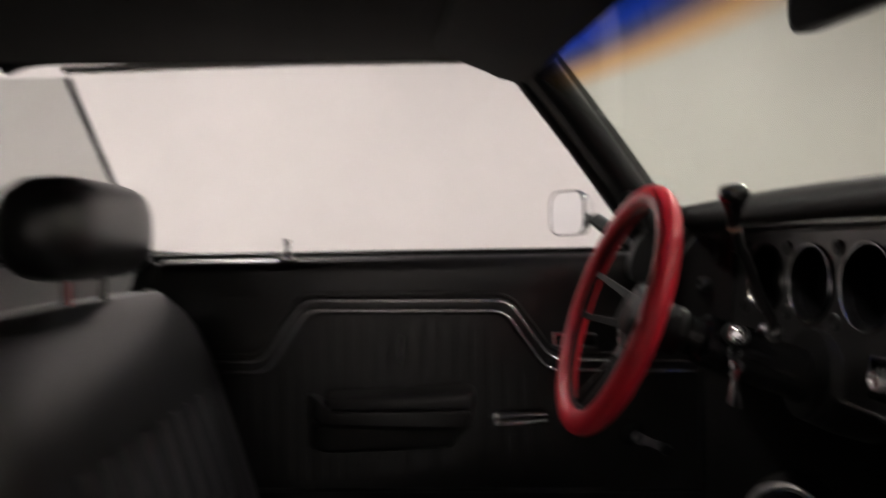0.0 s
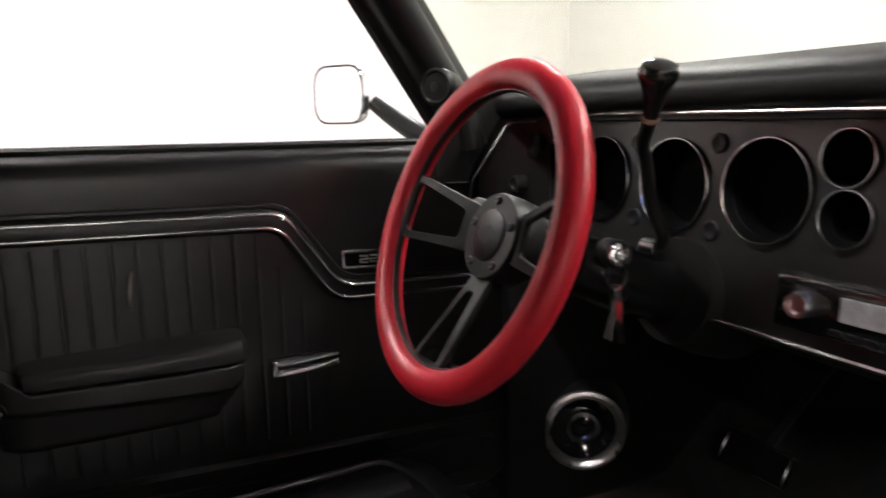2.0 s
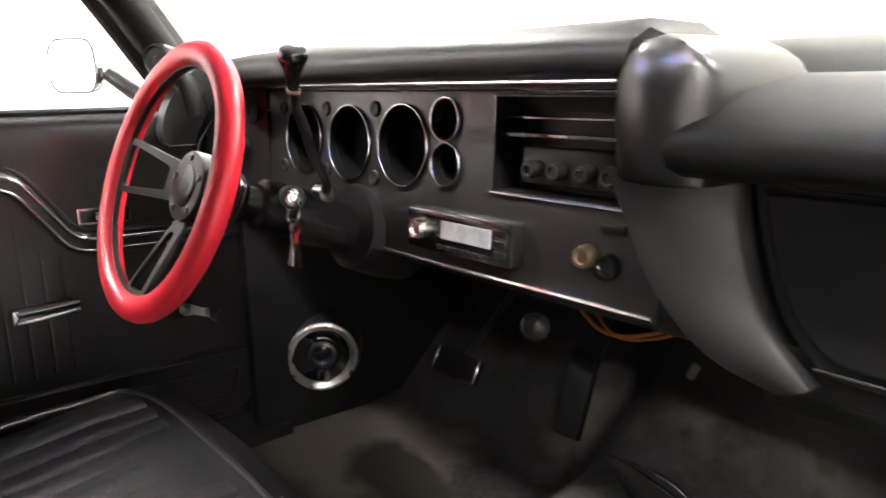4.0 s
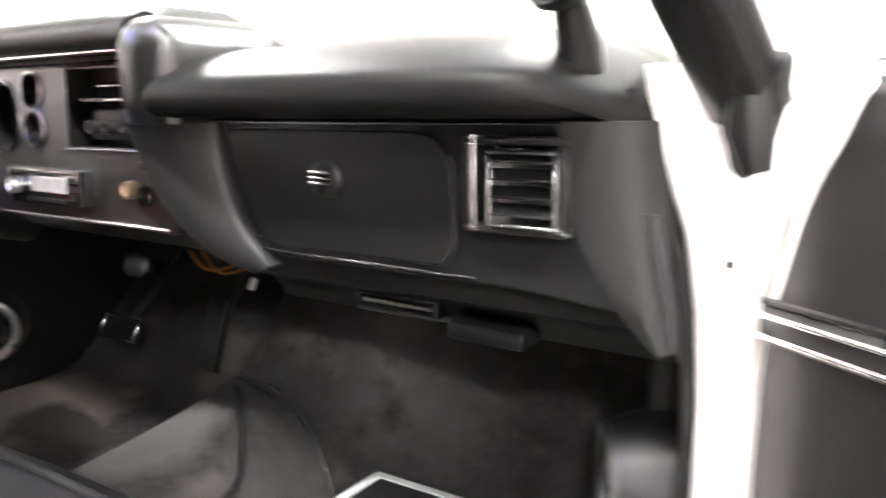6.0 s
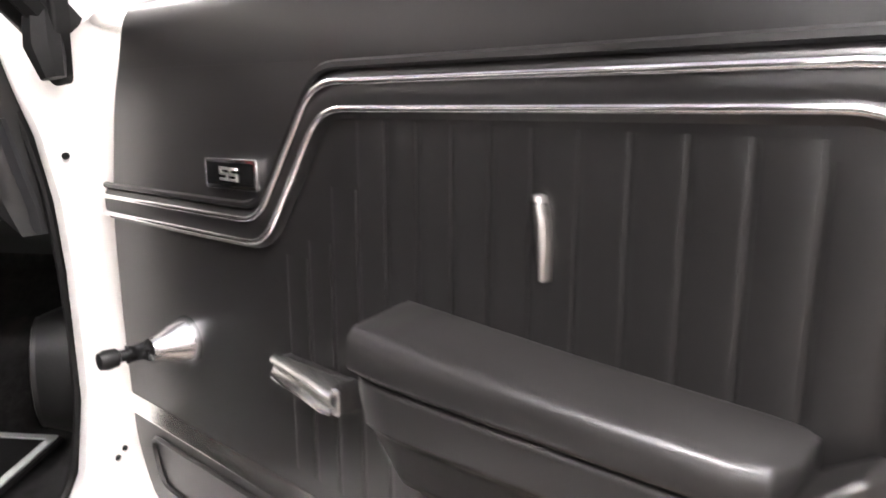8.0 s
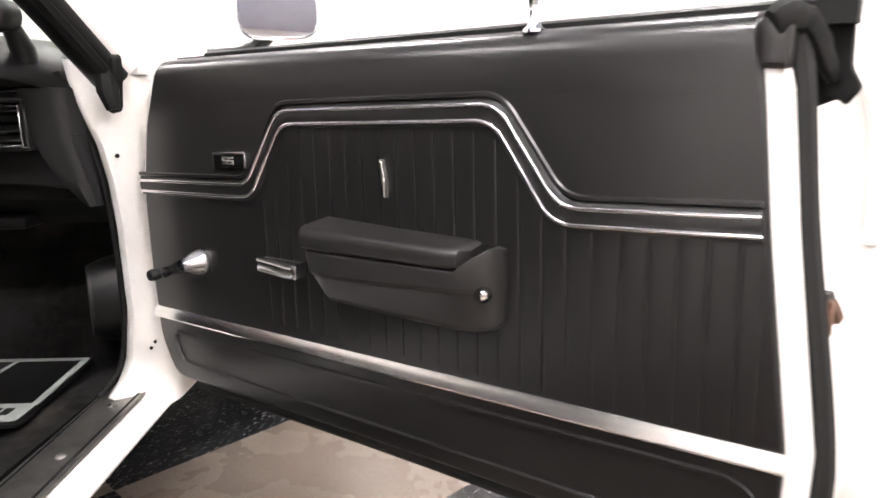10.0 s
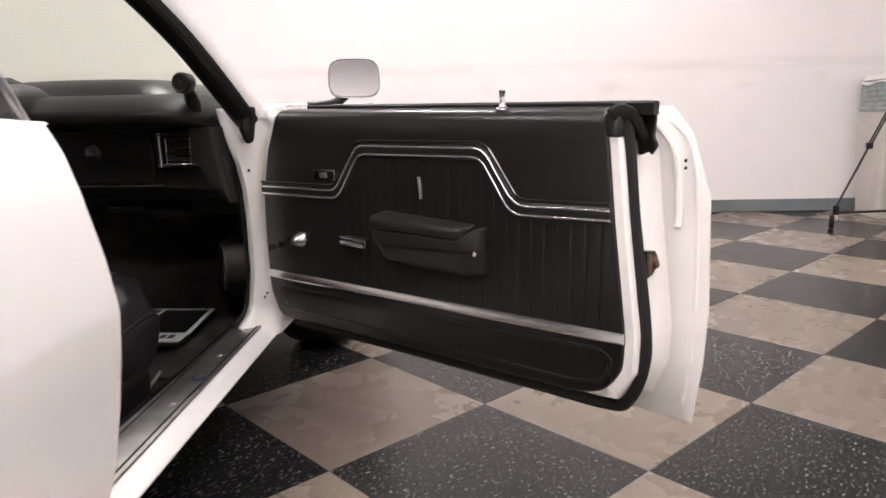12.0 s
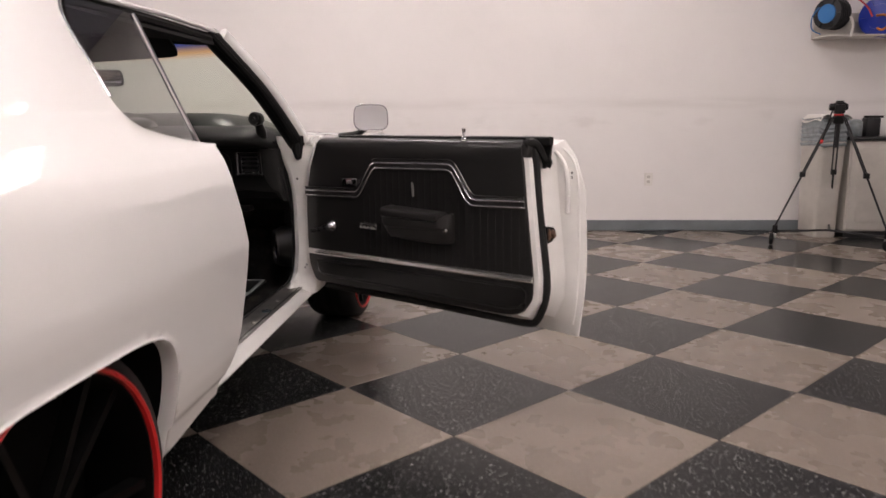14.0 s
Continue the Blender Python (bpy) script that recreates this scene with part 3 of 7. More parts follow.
surface(bm, [[(x * (0.90 + 0.04 * i / 6), -3.0 - 0.05 * (1 - x * x), 0.30 + 0.652 * i / 6) for x in [k / 10 for k in range(-10, 11)]] for i in range(7)])
part("tail_panel", thicken(bm, 0.004), PAINT, car, "white tail panel")
bm = shape()
surface(bm, [[(x * 0.80, 1.86 + 0.10 * (1 - x * x), 0.30 + 0.64 * i / 6) for x in [k / 10 for k in range(-10, 11)]] for i in range(7)])
part("nose_panel", thicken(bm, 0.004), PAINT, car, "white nose panel")

bm = shape()
rows = []
for i in range(28):
    y = -0.435 - 1.55 * i / 27
    w = roof_edge(y)
    z_edge = 1.318 - 0.10 * max(0, (-y - 1.5) / 0.5) ** 1.6
    rows.append([(w * math.sin(radians(90 * k / 12)) , y + 0.03 * math.cos(radians(90 * k / 12)) * (1 if i == 0 else 0), z_edge + 0.036 * max(0, -k / 12) ** 3 + 0.055 * math.cos(radians(90 * k / 12)) ** 0.9) for k in range(-12, 13)])
surface(bm, rows)
part("roof", thicken(bm, 0.004), PAINT, car, "smooth white painted roof")
bm = shape()
surface(bm, [[(0.692 * k / 10, -0.43 - 1.55 * i / 12, 1.288 + 0.042 * max(0, -k / 10) ** 3 + 0.045 * math.cos(radians(90 * k / 10)) - 0.075 * max(0, (i - 8) / 4) ** 1.6) for k in range(-10, 11)] for i in range(13)])
part("headliner", thicken(bm, 0.01), HEADLINER, car, "taut black headliner")
# roof rails with rubber
for s in (1, -1):
    bm = shape()
    up = 0.0 if s > 0 else 0.036
    tube(bm, spline([(s * 0.672, -0.42, 1.300 + up * 0.7), (s * 0.684, -0.8, 1.303 + up), (s * 0.684, -1.2, 1.296 + up), (s * 0.690, -1.30, 1.280 + up)]), 0.018, 8, flat=0.8)
    part("roof_rail_rubber", bm, RUBBER, car)
    bm = shape()
    tube(bm, spline([(s * 0.692, -0.40, 1.322), (s * 0.702, -0.8, 1.322), (s * 0.702, -1.2, 1.312)]), 0.010, 8, flat=0.7)
    part("drip_rail", bm, PAINT, car)
    # windscreen pillars
    bm = shape()
    base, top = (Vector((0.845, 0, 0.955)), Vector((0.688, -0.41, 1.325))) if s > 0 else (Vector((-0.752, -0.082, 0.955)), Vector((-0.690, -0.366, 1.325)))
    pts = spline([base, base.lerp(top, 0.5) + Vector((s * 0.012, 0, 0.012)), top])
    tube(bm, [p + Vector((s * (0.004 if s > 0 else 0.026), 0.018, 0.006)) for p in (pts[:-1] if s > 0 else pts)], 0.021, 10, flat=1.2)
    part("windscreen_pillar", bm, PAINT, car, "white outer windscreen pillar")
    bm = shape()
    tube(bm, [p + (Vector((-0.022, 0.005, -0.012)) if s > 0 else Vector((0, 0, 0))) for p in pts], 0.036 if s > 0 else [0.039 + 0.007 * k / (len(pts) - 1) for k in range(len(pts))], 14, flat=0.75)
    part("pillar_trim", bm, PLASTIC, car, "black pillar trim")
    if s < 0:
        bm = shape()
        ring_loft(bm, [[p + Vector(o) for o in ((0.018, 0.000, -0.012), (0.021, 0.003, -0.009), (0.012, 0.046, 0.004), (0.008, 0.048, 0.010), (-0.002, 0.034, 0.010), (-0.006, -0.004, -0.012))] for p in pts])
        part("pillar_garnish", bm, PAD, car, "grey-black inner pillar garnish")
    bm = shape()
    tube(bm, [p + Vector((-s * 0.012, -0.026, -0.006) if s > 0 else (-0.012, -0.036, -0.006)) for p in pts], 0.014, 8)
    part("pillar_weatherstrip", bm, RUBBER, car)
    bm = shape()
    tube(bm, [base + Vector((-s * 0.014, -0.026, 0.0)), base + Vector((-s * 0.012, -0.03, -0.035)), base + Vector((-s * 0.006, -0.03, -0.065))], [0.017, 0.019, 0.012], 8)
    part("weatherstrip_end", bm, RUBBER, car)

# windscreen, bowed
bm = shape()
rows = []
for i in range(9):
    v = i / 8
    row = []
    for k in range(-14, 15):
        a = k / 14
        lo = Vector((0.815 * a, 0.02 + 0.36 * (1 - a * a), 0.965 + 0.02 * (1 - a * a)))
        hi = Vector((0.665 * a, -0.40 + 0.10 * (1 - a * a), 1.315 + 0.025 * (1 - a * a)))
        row.append(lo.lerp(hi, v))
    rows.append(row)
surface(bm, rows)
shield = part("windscreen", bm, SHIELD, car, "greenish windscreen with blue shade band")
shield.visible_shadow = False
bm = shape()
tube(bm, [Vector(p) + Vector((0, -0.02, -0.008)) for p in rows[-1]], 0.028, 8)
part("windscreen_header", bm, HEADLINER, car)

# hood with its raised centre
for name, mat, half, lab, heights in (("hood", PAINT, 0.74, "long white hood", (0.0, 0.0)), ("hood_bulge", HOOD, 0.40, "raised satin black centre of the hood", (0.070, 0.020))):
    bm = shape()
    rows = []
    for y, z in ((0.44, 0.962), (0.47, 0.985), (0.52, 0.998), (0.62, 1.006), (0.80, 1.008), (1.10, 0.996), (1.45, 0.965), (1.80, 0.92)):
        rows.append([(half * a, y, z - 0.05 * (half * a) ** 2 + (heights[0] if y < 1.2 else heights[1]) * max(0.0, 1 - abs(a) ** 6) * min(1.0, (y - 0.44) / 0.12) + (0.003 if heights[0] else 0)) for a in [k / 12 - 1 for k in range(25)]])
    surface(bm, rows)
    part(name, thicken(bm, 0.006), mat, car, lab, smooth=60)

# quarter windows with chrome leading edge
for s in (1, -1):
    bm = shape()
    base_y, top_y, back_y = (-0.895, -0.960, 0.0) if s > 0 else (-1.10, -1.195, -DRIVER_BACK)
    a0, a1 = Vector((s * 0.838, base_y, 0.945)), Vector((s * 0.704, top_y, 1.300))
    b0, b1 = Vector((s * 0.8295, -1.37 + back_y, 0.965)), Vector((s * 0.706, -1.25 + back_y, 1.300))
    bow = lambda a, b, t: a.lerp(b, t / 8) + Vector((0.0, 0, 0))
    surface(bm, [[bow(a0, a1, t) for t in range(9)], [bow(b0, b1, t) for t in range(9)]])
    g = part("quarter_window", bm, PANE, car, "raised quarter window glass")
    if s < 0:
        g.data.flip_normals()
    g.visible_shadow = False
    bm = shape()
    tube(bm, [bow(a0, a1, t) for t in range(9)], 0.0075, 8)
    part("chrome_edge", bm, CHROME, g)
    bm = shape()
    tube(bm, [(s * (p.x - 0.004), p.y + 0.003 + back_y, p.z) for p in SAIL[5:]], 0.0065, 8)
    part("chrome_trim", bm, DULL_CHROME, g)

# rocker, sill and jambs
for s in (1, -1):
    bm = shape()
    prof = [(0.735, 0.335), (0.752, 0.366), (0.82, 0.372), (0.864, 0.371), (0.886, 0.357), (0.898, 0.345), (0.896, 0.339), (0.872, 0.334), (0.80, 0.33), (0.735, 0.33)]
    out = lambda y: -0.038 * max(0.0, min(1.0, 1 + y / 0.95))
    ring_loft(bm, [[(s * (x + out(y) * (1 if x > 0.78 else 0)), y, z) for x, z in prof] for y in (0.20, 0.1, 0.0, -0.3, -0.6, -0.95, -1.09)])
    part("rocker", bm, PAINT, car, "white painted rocker panel")
    bm = shape()
    slab(bm, rounded([(0.748, 0.085), (0.824, 0.085), (0.828, 0.0), (0.846, -0.5), (0.866, -1.0), (0.866, -1.05), (0.770, -1.05)], 0.006), lambda a, b, d: Vector((s * a, b, d)), 0.374, 0.3795, 0.002)
    # driver's plate gets a black tone: shade put into the colour
    sill = part("sill_plate", bm, WORN_METAL if s > 0 else PLASTIC, car, "scuffed bare metal sill plate" if s > 0 else "sill plate toned black to stand for shade")
    for inner, width in ((0.010, 0.0022), (0.074, 0.0016)):
        bm = shape()
        tube(bm, [(s * (0.826 - inner), 0.06, 0.3797), (s * (0.845 - inner), -0.5, 0.3797), (s * (0.864 - inner), -1.0, 0.3797)], width, 6)
        part("ridge", bm, DARK_METAL, sill, "dark worn ridge")
    for yy in (-0.08, -0.260, -0.550, -0.82):
        bm = shape()
        lathe(bm, [(0.0085, 0.0), (0.0085, 0.002), (0.005, 0.0045), (0.001, 0.005)], 12, pose(s * (0.792 - 0.05 * yy), yy, 0.3795))
        part("screw", bm, BRUSHED, sill)
    bm = shape()
    lathe(bm, [(0.017, 0), (0.017, 0.002), (0.012, 0.003), (0.001, 0.003)], 20, pose(s * 0.814, -0.407, 0.3795))
    part("emblem", bm, EMBLEM, sill, "small round blue emblem")
    bm = shape()
    lathe(bm, [(0.0165, 0.0), (0.0165, 0.0035), (0.0135, 0.0042), (0.0125, 0.003)], 24, pose(s * 0.814, -0.407, 0.3795), closed=True)
    part("emblem_ring", bm, DARK_METAL, sill)
    # hinge pillar of the open side
    if s > 0:
        bm = shape()
        rings = []
        for z, xi, dy, wide in ((0.345, 0.752, -0.075, 0.850), (0.375, 0.764, -0.055, 0.850), (0.40, 0.778, -0.03, 0.846), (0.44, 0.789, -0.012, 0.840), (0.53, 0.796, 0.0, 0.833), (0.68, 0.794, 0.004, 0.829), (0.76, 0.789, 0.004, 0.836), (0.83, 0.777, 0.002, 0.846), (0.88, 0.760, 0.0, 0.852), (0.94, 0.742, 0.0, 0.862), (0.975, 0.735, 0.004, 0.864)):
            rings.append([(x, y + dy, z) for x, y in ((xi, 0.05), (xi, 0.015), (xi + 0.007, 0.002), (xi + 0.022, -0.006), (0.5 * (xi + wide) + 0.006, 0.010), (wide, 0.062), (0.866, 0.085), (0.872, 0.11), (0.872, 0.30), (xi + 0.02, 0.30))])
        ring_loft(bm, rings)
        pillar = part("hinge_pillar", bm, JAMB, car, "white painted door hinge pillar", smooth=60)
        for hx, hy, hz, hr in ((0.818, 0.001, 0.810, 0.0038), (0.832, 0.012, 0.452, 0.003), (0.838, 0.018, 0.462, 0.003)):
            bm = shape()
            lathe(bm, [(hr, 0), (hr, 0.004), (0.001, 0.0042)], 12, pose(hx, hy + 0.004, hz, 90, 0, 18))
            part("jamb_hole", bm, RUBBER, pillar)
        bm = shape()
        tube(bm, spline([(0.730, 0.004, 0.955), (0.748, 0.010, 0.89), (0.768, 0.014, 0.83), (0.782, 0.018, 0.75), (0.788, 0.020, 0.62), (0.788, 0.014, 0.50), (0.780, -0.01, 0.42), (0.757, -0.05, 0.385)], 6), 0.006, 8)
        part("pinch_weld_trim", bm, RUBBER, pillar, "black edge trim of the door opening")
        # weatherstrip foot with screws
        bm = shape()
        slab(bm, rounded([(-0.016, 0.035), (0.013, 0.038), (0.021, -0.005), (0.019, -0.05), (0.008, -0.066), (-0.006, -0.060), (-0.010, -0.042), (-0.019, -0.028), (-0.020, 0.0)], 0.008, 3), lambda a, b, d: Vector((a, -d + 0.004 * math.sin(b * 60), b)), -0.008, 0.010, 0.004)
        bmesh.ops.transform(bm, matrix=pose(0.835, -0.020, 0.945, 12, 18, -20), verts=bm.verts[:])
        foot = part("weatherstrip_foot", bm, RUBBER, pillar, "black rubber weatherstrip foot")
        for zz in (0.955, 0.915):
            bm = shape()
            lathe(bm, [(0.005, 0), (0.005, 0.002), (0.001, 0.003)], 10, pose(0.83, -0.033, zz, 90, 0, -20))
            part("screw", bm, DARK_METAL, foot)
        # torn-off looking white cowl bracket between pillar and door
        bm = shape()
        slab(bm, [(0.80, 0.972), (0.845, 0.978), (0.872, 0.969), (0.895, 0.975), (0.90, 0.952), (0.872, 0.938), (0.835, 0.945)], lambda a, b, d: Vector((a, d + (a - 0.8) * 0.35, b)), 0.030, 0.036)
        part("cowl_bracket", bm, JAMB, car, "bent white sheet metal bracket")
    else:
        part("hinge_post", box(shape(), -0.80, -0.745, -0.06, 0.55, 0.25, 0.965, 0.004), PLASTIC, car)
    # front fender and its rear edge
    bm = shape()
    rows = []
    for i in range(30):
        y = 0.13 + 1.75 * i / 29
        rows.append([(s * (flank(-0.9, 0.345 + 0.625 * k / 20) - 0.02 - 0.08 * max(0, (y - 1.0)) ** 2 + (0.012 if k < 18 else 0)), y, 0.345 + 0.625 * k / 20) for k in range(21)])
    surface(bm, rows)
    gone = [f for f in bm.faces if math.hypot(f.calc_center_median().y - AXLE_F, f.calc_center_median().z - HUB_Z) < 0.375]
    bmesh.ops.delete(bm, geom=gone, context="FACES")
    part("front_fender", thicken(bm, 0.004), PAINT, car, "white front fender")
bm = shape()
rows = []
for i in range(16):
    y = 0.34 + 1.6 * i / 15
    rows.append([(0.84 * k / 10, y - 0.30 * abs(k / 10) ** 2 * (1 if i < 3 else 0.3), 0.968 + 0.02 * math.cos(radians(80 * k / 10)) - 0.03 * (i / 15) ** 2) for k in range(-10, 11)])
surface(bm, rows)
part("bonnet", thicken(bm, 0.01), PAINT, car, "white bonnet")
for s in (1, -1):
    part("cowl_corner", box(shape(), min(s * 0.78, s * 0.872), max(s * 0.78, s * 0.872), 0.04, 0.36, 0.945, 0.972, 0.006), PAINT, car)

# underside, floor pan, firewall
part("underbody", box(shape(), -0.70, 0.70, -2.9, 1.7, 0.22, 0.30, 0.02), RUBBER, car)
def carpet_z(x, y):
    hump = max(0, 1 - (abs(x) / 0.21) ** 2)
    z = 0.315 + 0.004 * math.sin(x * 23 + y * 9) + (0.075 + 0.10 * max(0, y + 0.1)) * hump * hump * (3 - 2 * hump) * 1.2
    return z + (max(0, y - 0.28) * 0.9)


bm = shape()
rows = []
for i in range(29):
    y = -1.15 + 1.75 * i / 28
    row = []
    for k in range(-20, 21):
        x = 0.735 * k / 20
        z = carpet_z(x, y)
        row.append((x, y, z))
    rows.append(row)
surface(bm, rows)
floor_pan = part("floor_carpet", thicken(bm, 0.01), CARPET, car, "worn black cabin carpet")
bm = shape()
surface(bm, [[(0.75 * k / 8, 0.55, 0.3 + 0.66 * i / 6) for k in range(-8, 9)] for i in range(7)])
part("firewall", thicken(bm, 0.02), CARPET, car)
bm = shape()
surface(bm, [[(0.75 * k / 8, -1.75, 0.25 + 0.80 * i / 6) for k in range(-8, 9)] for i in range(7)])
part("rear_bulkhead", thicken(bm, 0.02), VINYL, car)


# dark wheel houses
for s in (1, -1):
    bm = shape()
    se = lambda v: math.copysign(abs(v) ** (2 / 4.2), v)
    prof = [(-1.735 + 0.390 * se(math.cos(radians(a))), 0.30 + 0.375 * se(math.sin(radians(a)))) for a in range(0, 181, 6)]
    surface(bm, [[(s * min(x, flank(y, z) - 0.034), y, z) for y, z in prof] for x in (0.948, 0.80, 0.64)])
    bm.faces.new([bm.verts.new((s * 0.64, y, z)) for y, z in prof])
    part("wheel_house", thicken(bm, 0.004), RUBBER, car, "black wheel house liner")


# ---- wheels ----
def wheel(side, y, x):
    m = pose(x, y, HUB_Z, 0, 90 * side, 0)
    bm = shape()
    lathe(bm, [(0.280, -0.12), (0.296, -0.128), (0.318, -0.122), (0.330, -0.105), (0.334, -0.06), (0.334, 0.06), (0.330, 0.105), (0.318, 0.122), (0.296, 0.128), (0.280, 0.12)], 56, closed=True)
    t = part("wheel", bm, TYRE, car, "low-profile black tyre on a black alloy rim")
    t.matrix_world = m
    bm = shape()
    for k in range(3):
        lathe(bm, [(0.3315, -0.07 + 0.05 * k), (0.3348, -0.068 + 0.05 * k), (0.3348, -0.042 + 0.05 * k), (0.3315, -0.04 + 0.05 * k)], 56, closed=True)
    part("tread", bm, RUBBER, t)
    bm = shape()
    lathe(bm, [(0.291, 0.118), (0.291, 0.133), (0.287, 0.135), (0.282, 0.131), (0.282, 0.118)], 56, closed=True)
    part("rim_lip", bm, RED_STRIPE, t, "red painted rim lip")
    bm = shape()
    lathe(bm, [(0.285, -0.10), (0.285, 0.118), (0.279, 0.120), (0.266, 0.02), (0.266, -0.10)], 48, closed=True)
    lathe(bm, [(0.268, -0.02), (0.06, -0.03), (0.01, -0.03), (0.01, -0.04), (0.268, -0.035)], 40, closed=True)
    part("rim_barrel", bm, BLACK_ALLOY, t)
    for k in range(5):
        bm = shape()
        for d in (-1, 1):
            a = radians(72 * k)
            ring_loft(bm, [[Vector((r * math.cos(a) - (d * o + w) * math.sin(a), r * math.sin(a) + (d * o + w) * math.cos(a), h)) for w, h in ((-0.012, h0), (0.012, h0), (0.009, h0 + 0.03), (-0.009, h0 + 0.03))]
                           for r, o, h0 in ((0.03, 0.012, 0.05), (0.12, 0.022, 0.06), (0.280, 0.05, 0.075))])
        part("spoke", bm, BLACK_ALLOY, t)
    bm = shape()
    lathe(bm, [(0.055, 0.03), (0.055, 0.085), (0.045, 0.095), (0.002, 0.097)], 28)
    part("centre_cap", bm, BLACK_ALLOY, t)
    for k in range(5):
        bm = shape()
        a = radians(72 * k + 36)
        lathe(bm, [(0.009, 0.05), (0.009, 0.088), (0.001, 0.09)], 8, pose(0.042 * math.cos(a), 0.042 * math.sin(a), 0.006))
        part("lug_nut", bm, RED_STRIPE, t)
    return t


wheel(1, AXLE_R, 0.815)
wheel(-1, AXLE_R, -0.815)
wheel(1, AXLE_F, 0.745)
wheel(-1, AXLE_F, -0.745)
# ---- doors ----
def bead_line(drop=0.0):
    """The raised bead across the door panel: (along, height); drop: how far below the upper bead."""
    s = drop
    pts = [(-0.008, 0.764 - s), (0.298 + 0.42 * s, 0.772 - s), (0.379 + 0.35 * s, 0.884 - s), (0.757 - 0.30 * s, 0.890 - s), (0.836 - 0.45 * s, 0.778 - s), (1.044 + 0.1 * s, 0.785 - s)]
    return open_rounded(pts, 0.026)


def panel_outline():
    pts = [(0.030, 0.398), (-0.006, 0.47), (-0.011, 0.60), (-0.009, 0.74), (0.024, 0.87), (0.062, 0.937), (0.35, 0.938), (1.031, 0.937), (1.037, 0.90), (1.050, 0.77), (1.078, 0.55), (1.075, 0.48), (1.037, 0.428), (0.97, 0.415), (0.5, 0.410)]
    return rounded(pts, [0.03, 0.02, 0.02, 0.04, 0.03, 0.02, 0.02, 0.012, 0.02, 0.02, 0.02, 0.02, 0.03, 0.02, 0.02], 3)


def door(name, m, flip, label, fore=0.0):
    """A door in its own axes: x rearwards from the panel's front edge, y outwards, z up from the ground."""
    P = lambda n, bm, mat, lab="", par=None, smooth=40: part(n, bm, mat, par or shell, lab, flip, smooth)
    bm = shape()
    inner = [(0.03, 0.408), (-0.012, 0.47), (-0.014, 0.62), (-0.012, 0.78), (0.02, 0.90), (0.05, 0.952), (0.35, 0.956), (0.70, 0.956), (1.046, 0.952), (1.058, 0.90), (1.071, 0.77), (1.099, 0.55), (1.096, 0.475), (1.062, 0.418), (0.97, 0.418), (0.5, 0.408)]
    outer = [(-0.02, 0.362), (-0.045, 0.47), (-0.05, 0.62), (-0.05, 0.78), (-0.045, 0.90), (-0.03, 0.955), (0.35, 0.963), (0.70, 0.966), (1.090, 0.968), (1.130, 0.920), (1.170, 0.80), (1.178, 0.58), (1.172, 0.47), (1.156, 0.345), (0.97, 0.350), (0.5, 0.358)]
    def grow(k):
        return [(a + (k if a > 0.9 else (-k if a < 0.1 else 0)), b - (k if b < 0.45 else 0)) for a, b in inner]
    rings = [[(a, 0.006, b) for a, b in grow(-0.004)], [(a, 0.012, b) for a, b in inner], [(a, 0.05, b) for a, b in grow(0.002)], [(a, 0.105, b) for a, b in grow(0.008)], [(a, 0.125, b) for a, b in grow(0.018)]]
    rings += [[(a + (o[0] - a) * 0.75, 0.140, b + (o[1] - b) * 0.75) for (a, b), o in zip(grow(0.018), outer)], [(a, 0.146, b) for a, b in outer], [(a, 0.152, b) for a, b in outer]]
    rings += [[(a - 0.01 * (1 if a > 0.9 else -1 if a < 0.1 else 0), 0.160, b) for a, b in outer], [(0.55 + (a - 0.55) * 0.9, 0.185, 0.65 + (b - 0.65) * 0.75) for a, b in outer]]
    ring_loft(bm, rings)
    shell = part(name, bm, JAMB, car, label, flip, 28)
    shell.matrix_world = m

    # trim panel: plain upper part, padded roll on top, pleated middle, plain kick part
    bm = shape()
    slab(bm, panel_outline(), lambda a, b, d: Vector((a, -d, b)), -0.010, 0.0, 0.005)
    panel = P("trim_panel", bm, VINYL, "black vinyl door panel with pleated centre", smooth=8)
    bm = shape()
    roll = [(0.896, 0.0040), (0.899, -0.0001), (0.902, -0.0003), (0.920, -0.0004), (0.936, -0.0002), (0.945, 0.0008), (0.952, 0.0026), (0.958, 0.0056), (0.9625, 0.0098), (0.9655, 0.0155), (0.9685, 0.028), (0.9705, 0.046), (0.960, 0.050), (0.930, 0.010)]
    ring_loft(bm, [[(u + (0.43 * (z - 0.935) if u < 0.2 else -0.12 * (z - 0.935) if u > 1.0 else 0), y + e, z - e * 0.5) for z, y in roll] for u, e in ((0.056, 0.008), (0.058, 0.003), (0.061, 0.0), (0.068, 0.0), (0.4, 0.0), (0.8, 0.0), (1.019, 0.0), (1.024, 0.0), (1.027, 0.0), (1.031, 0.004))])
    P("top_roll", bm, VINYL, "padded black vinyl top roll", panel)
    # window ledge and felt
    bm = shape()
    ring_loft(bm, [[(u, y, z) for y, z in ((0.046, 0.955), (0.046, 0.976), (0.054, 0.980), (0.070, 0.978), (0.070, 0.955))] for u in (0.145, 0.5, 0.9, 1.098)])
    P("window_felt", bm, RUBBER, "black window felt strip")
    bm = shape()
    ring_loft(bm, [[(u, y, z) for y, z in ((0.088, 0.958), (0.088, 0.977), (0.098, 0.980), (0.105, 0.975), (0.105, 0.958))] for u in (0.0, 0.5, 0.9, 1.07)])
    P("window_moulding", bm, CHROME)
    bm = shape()
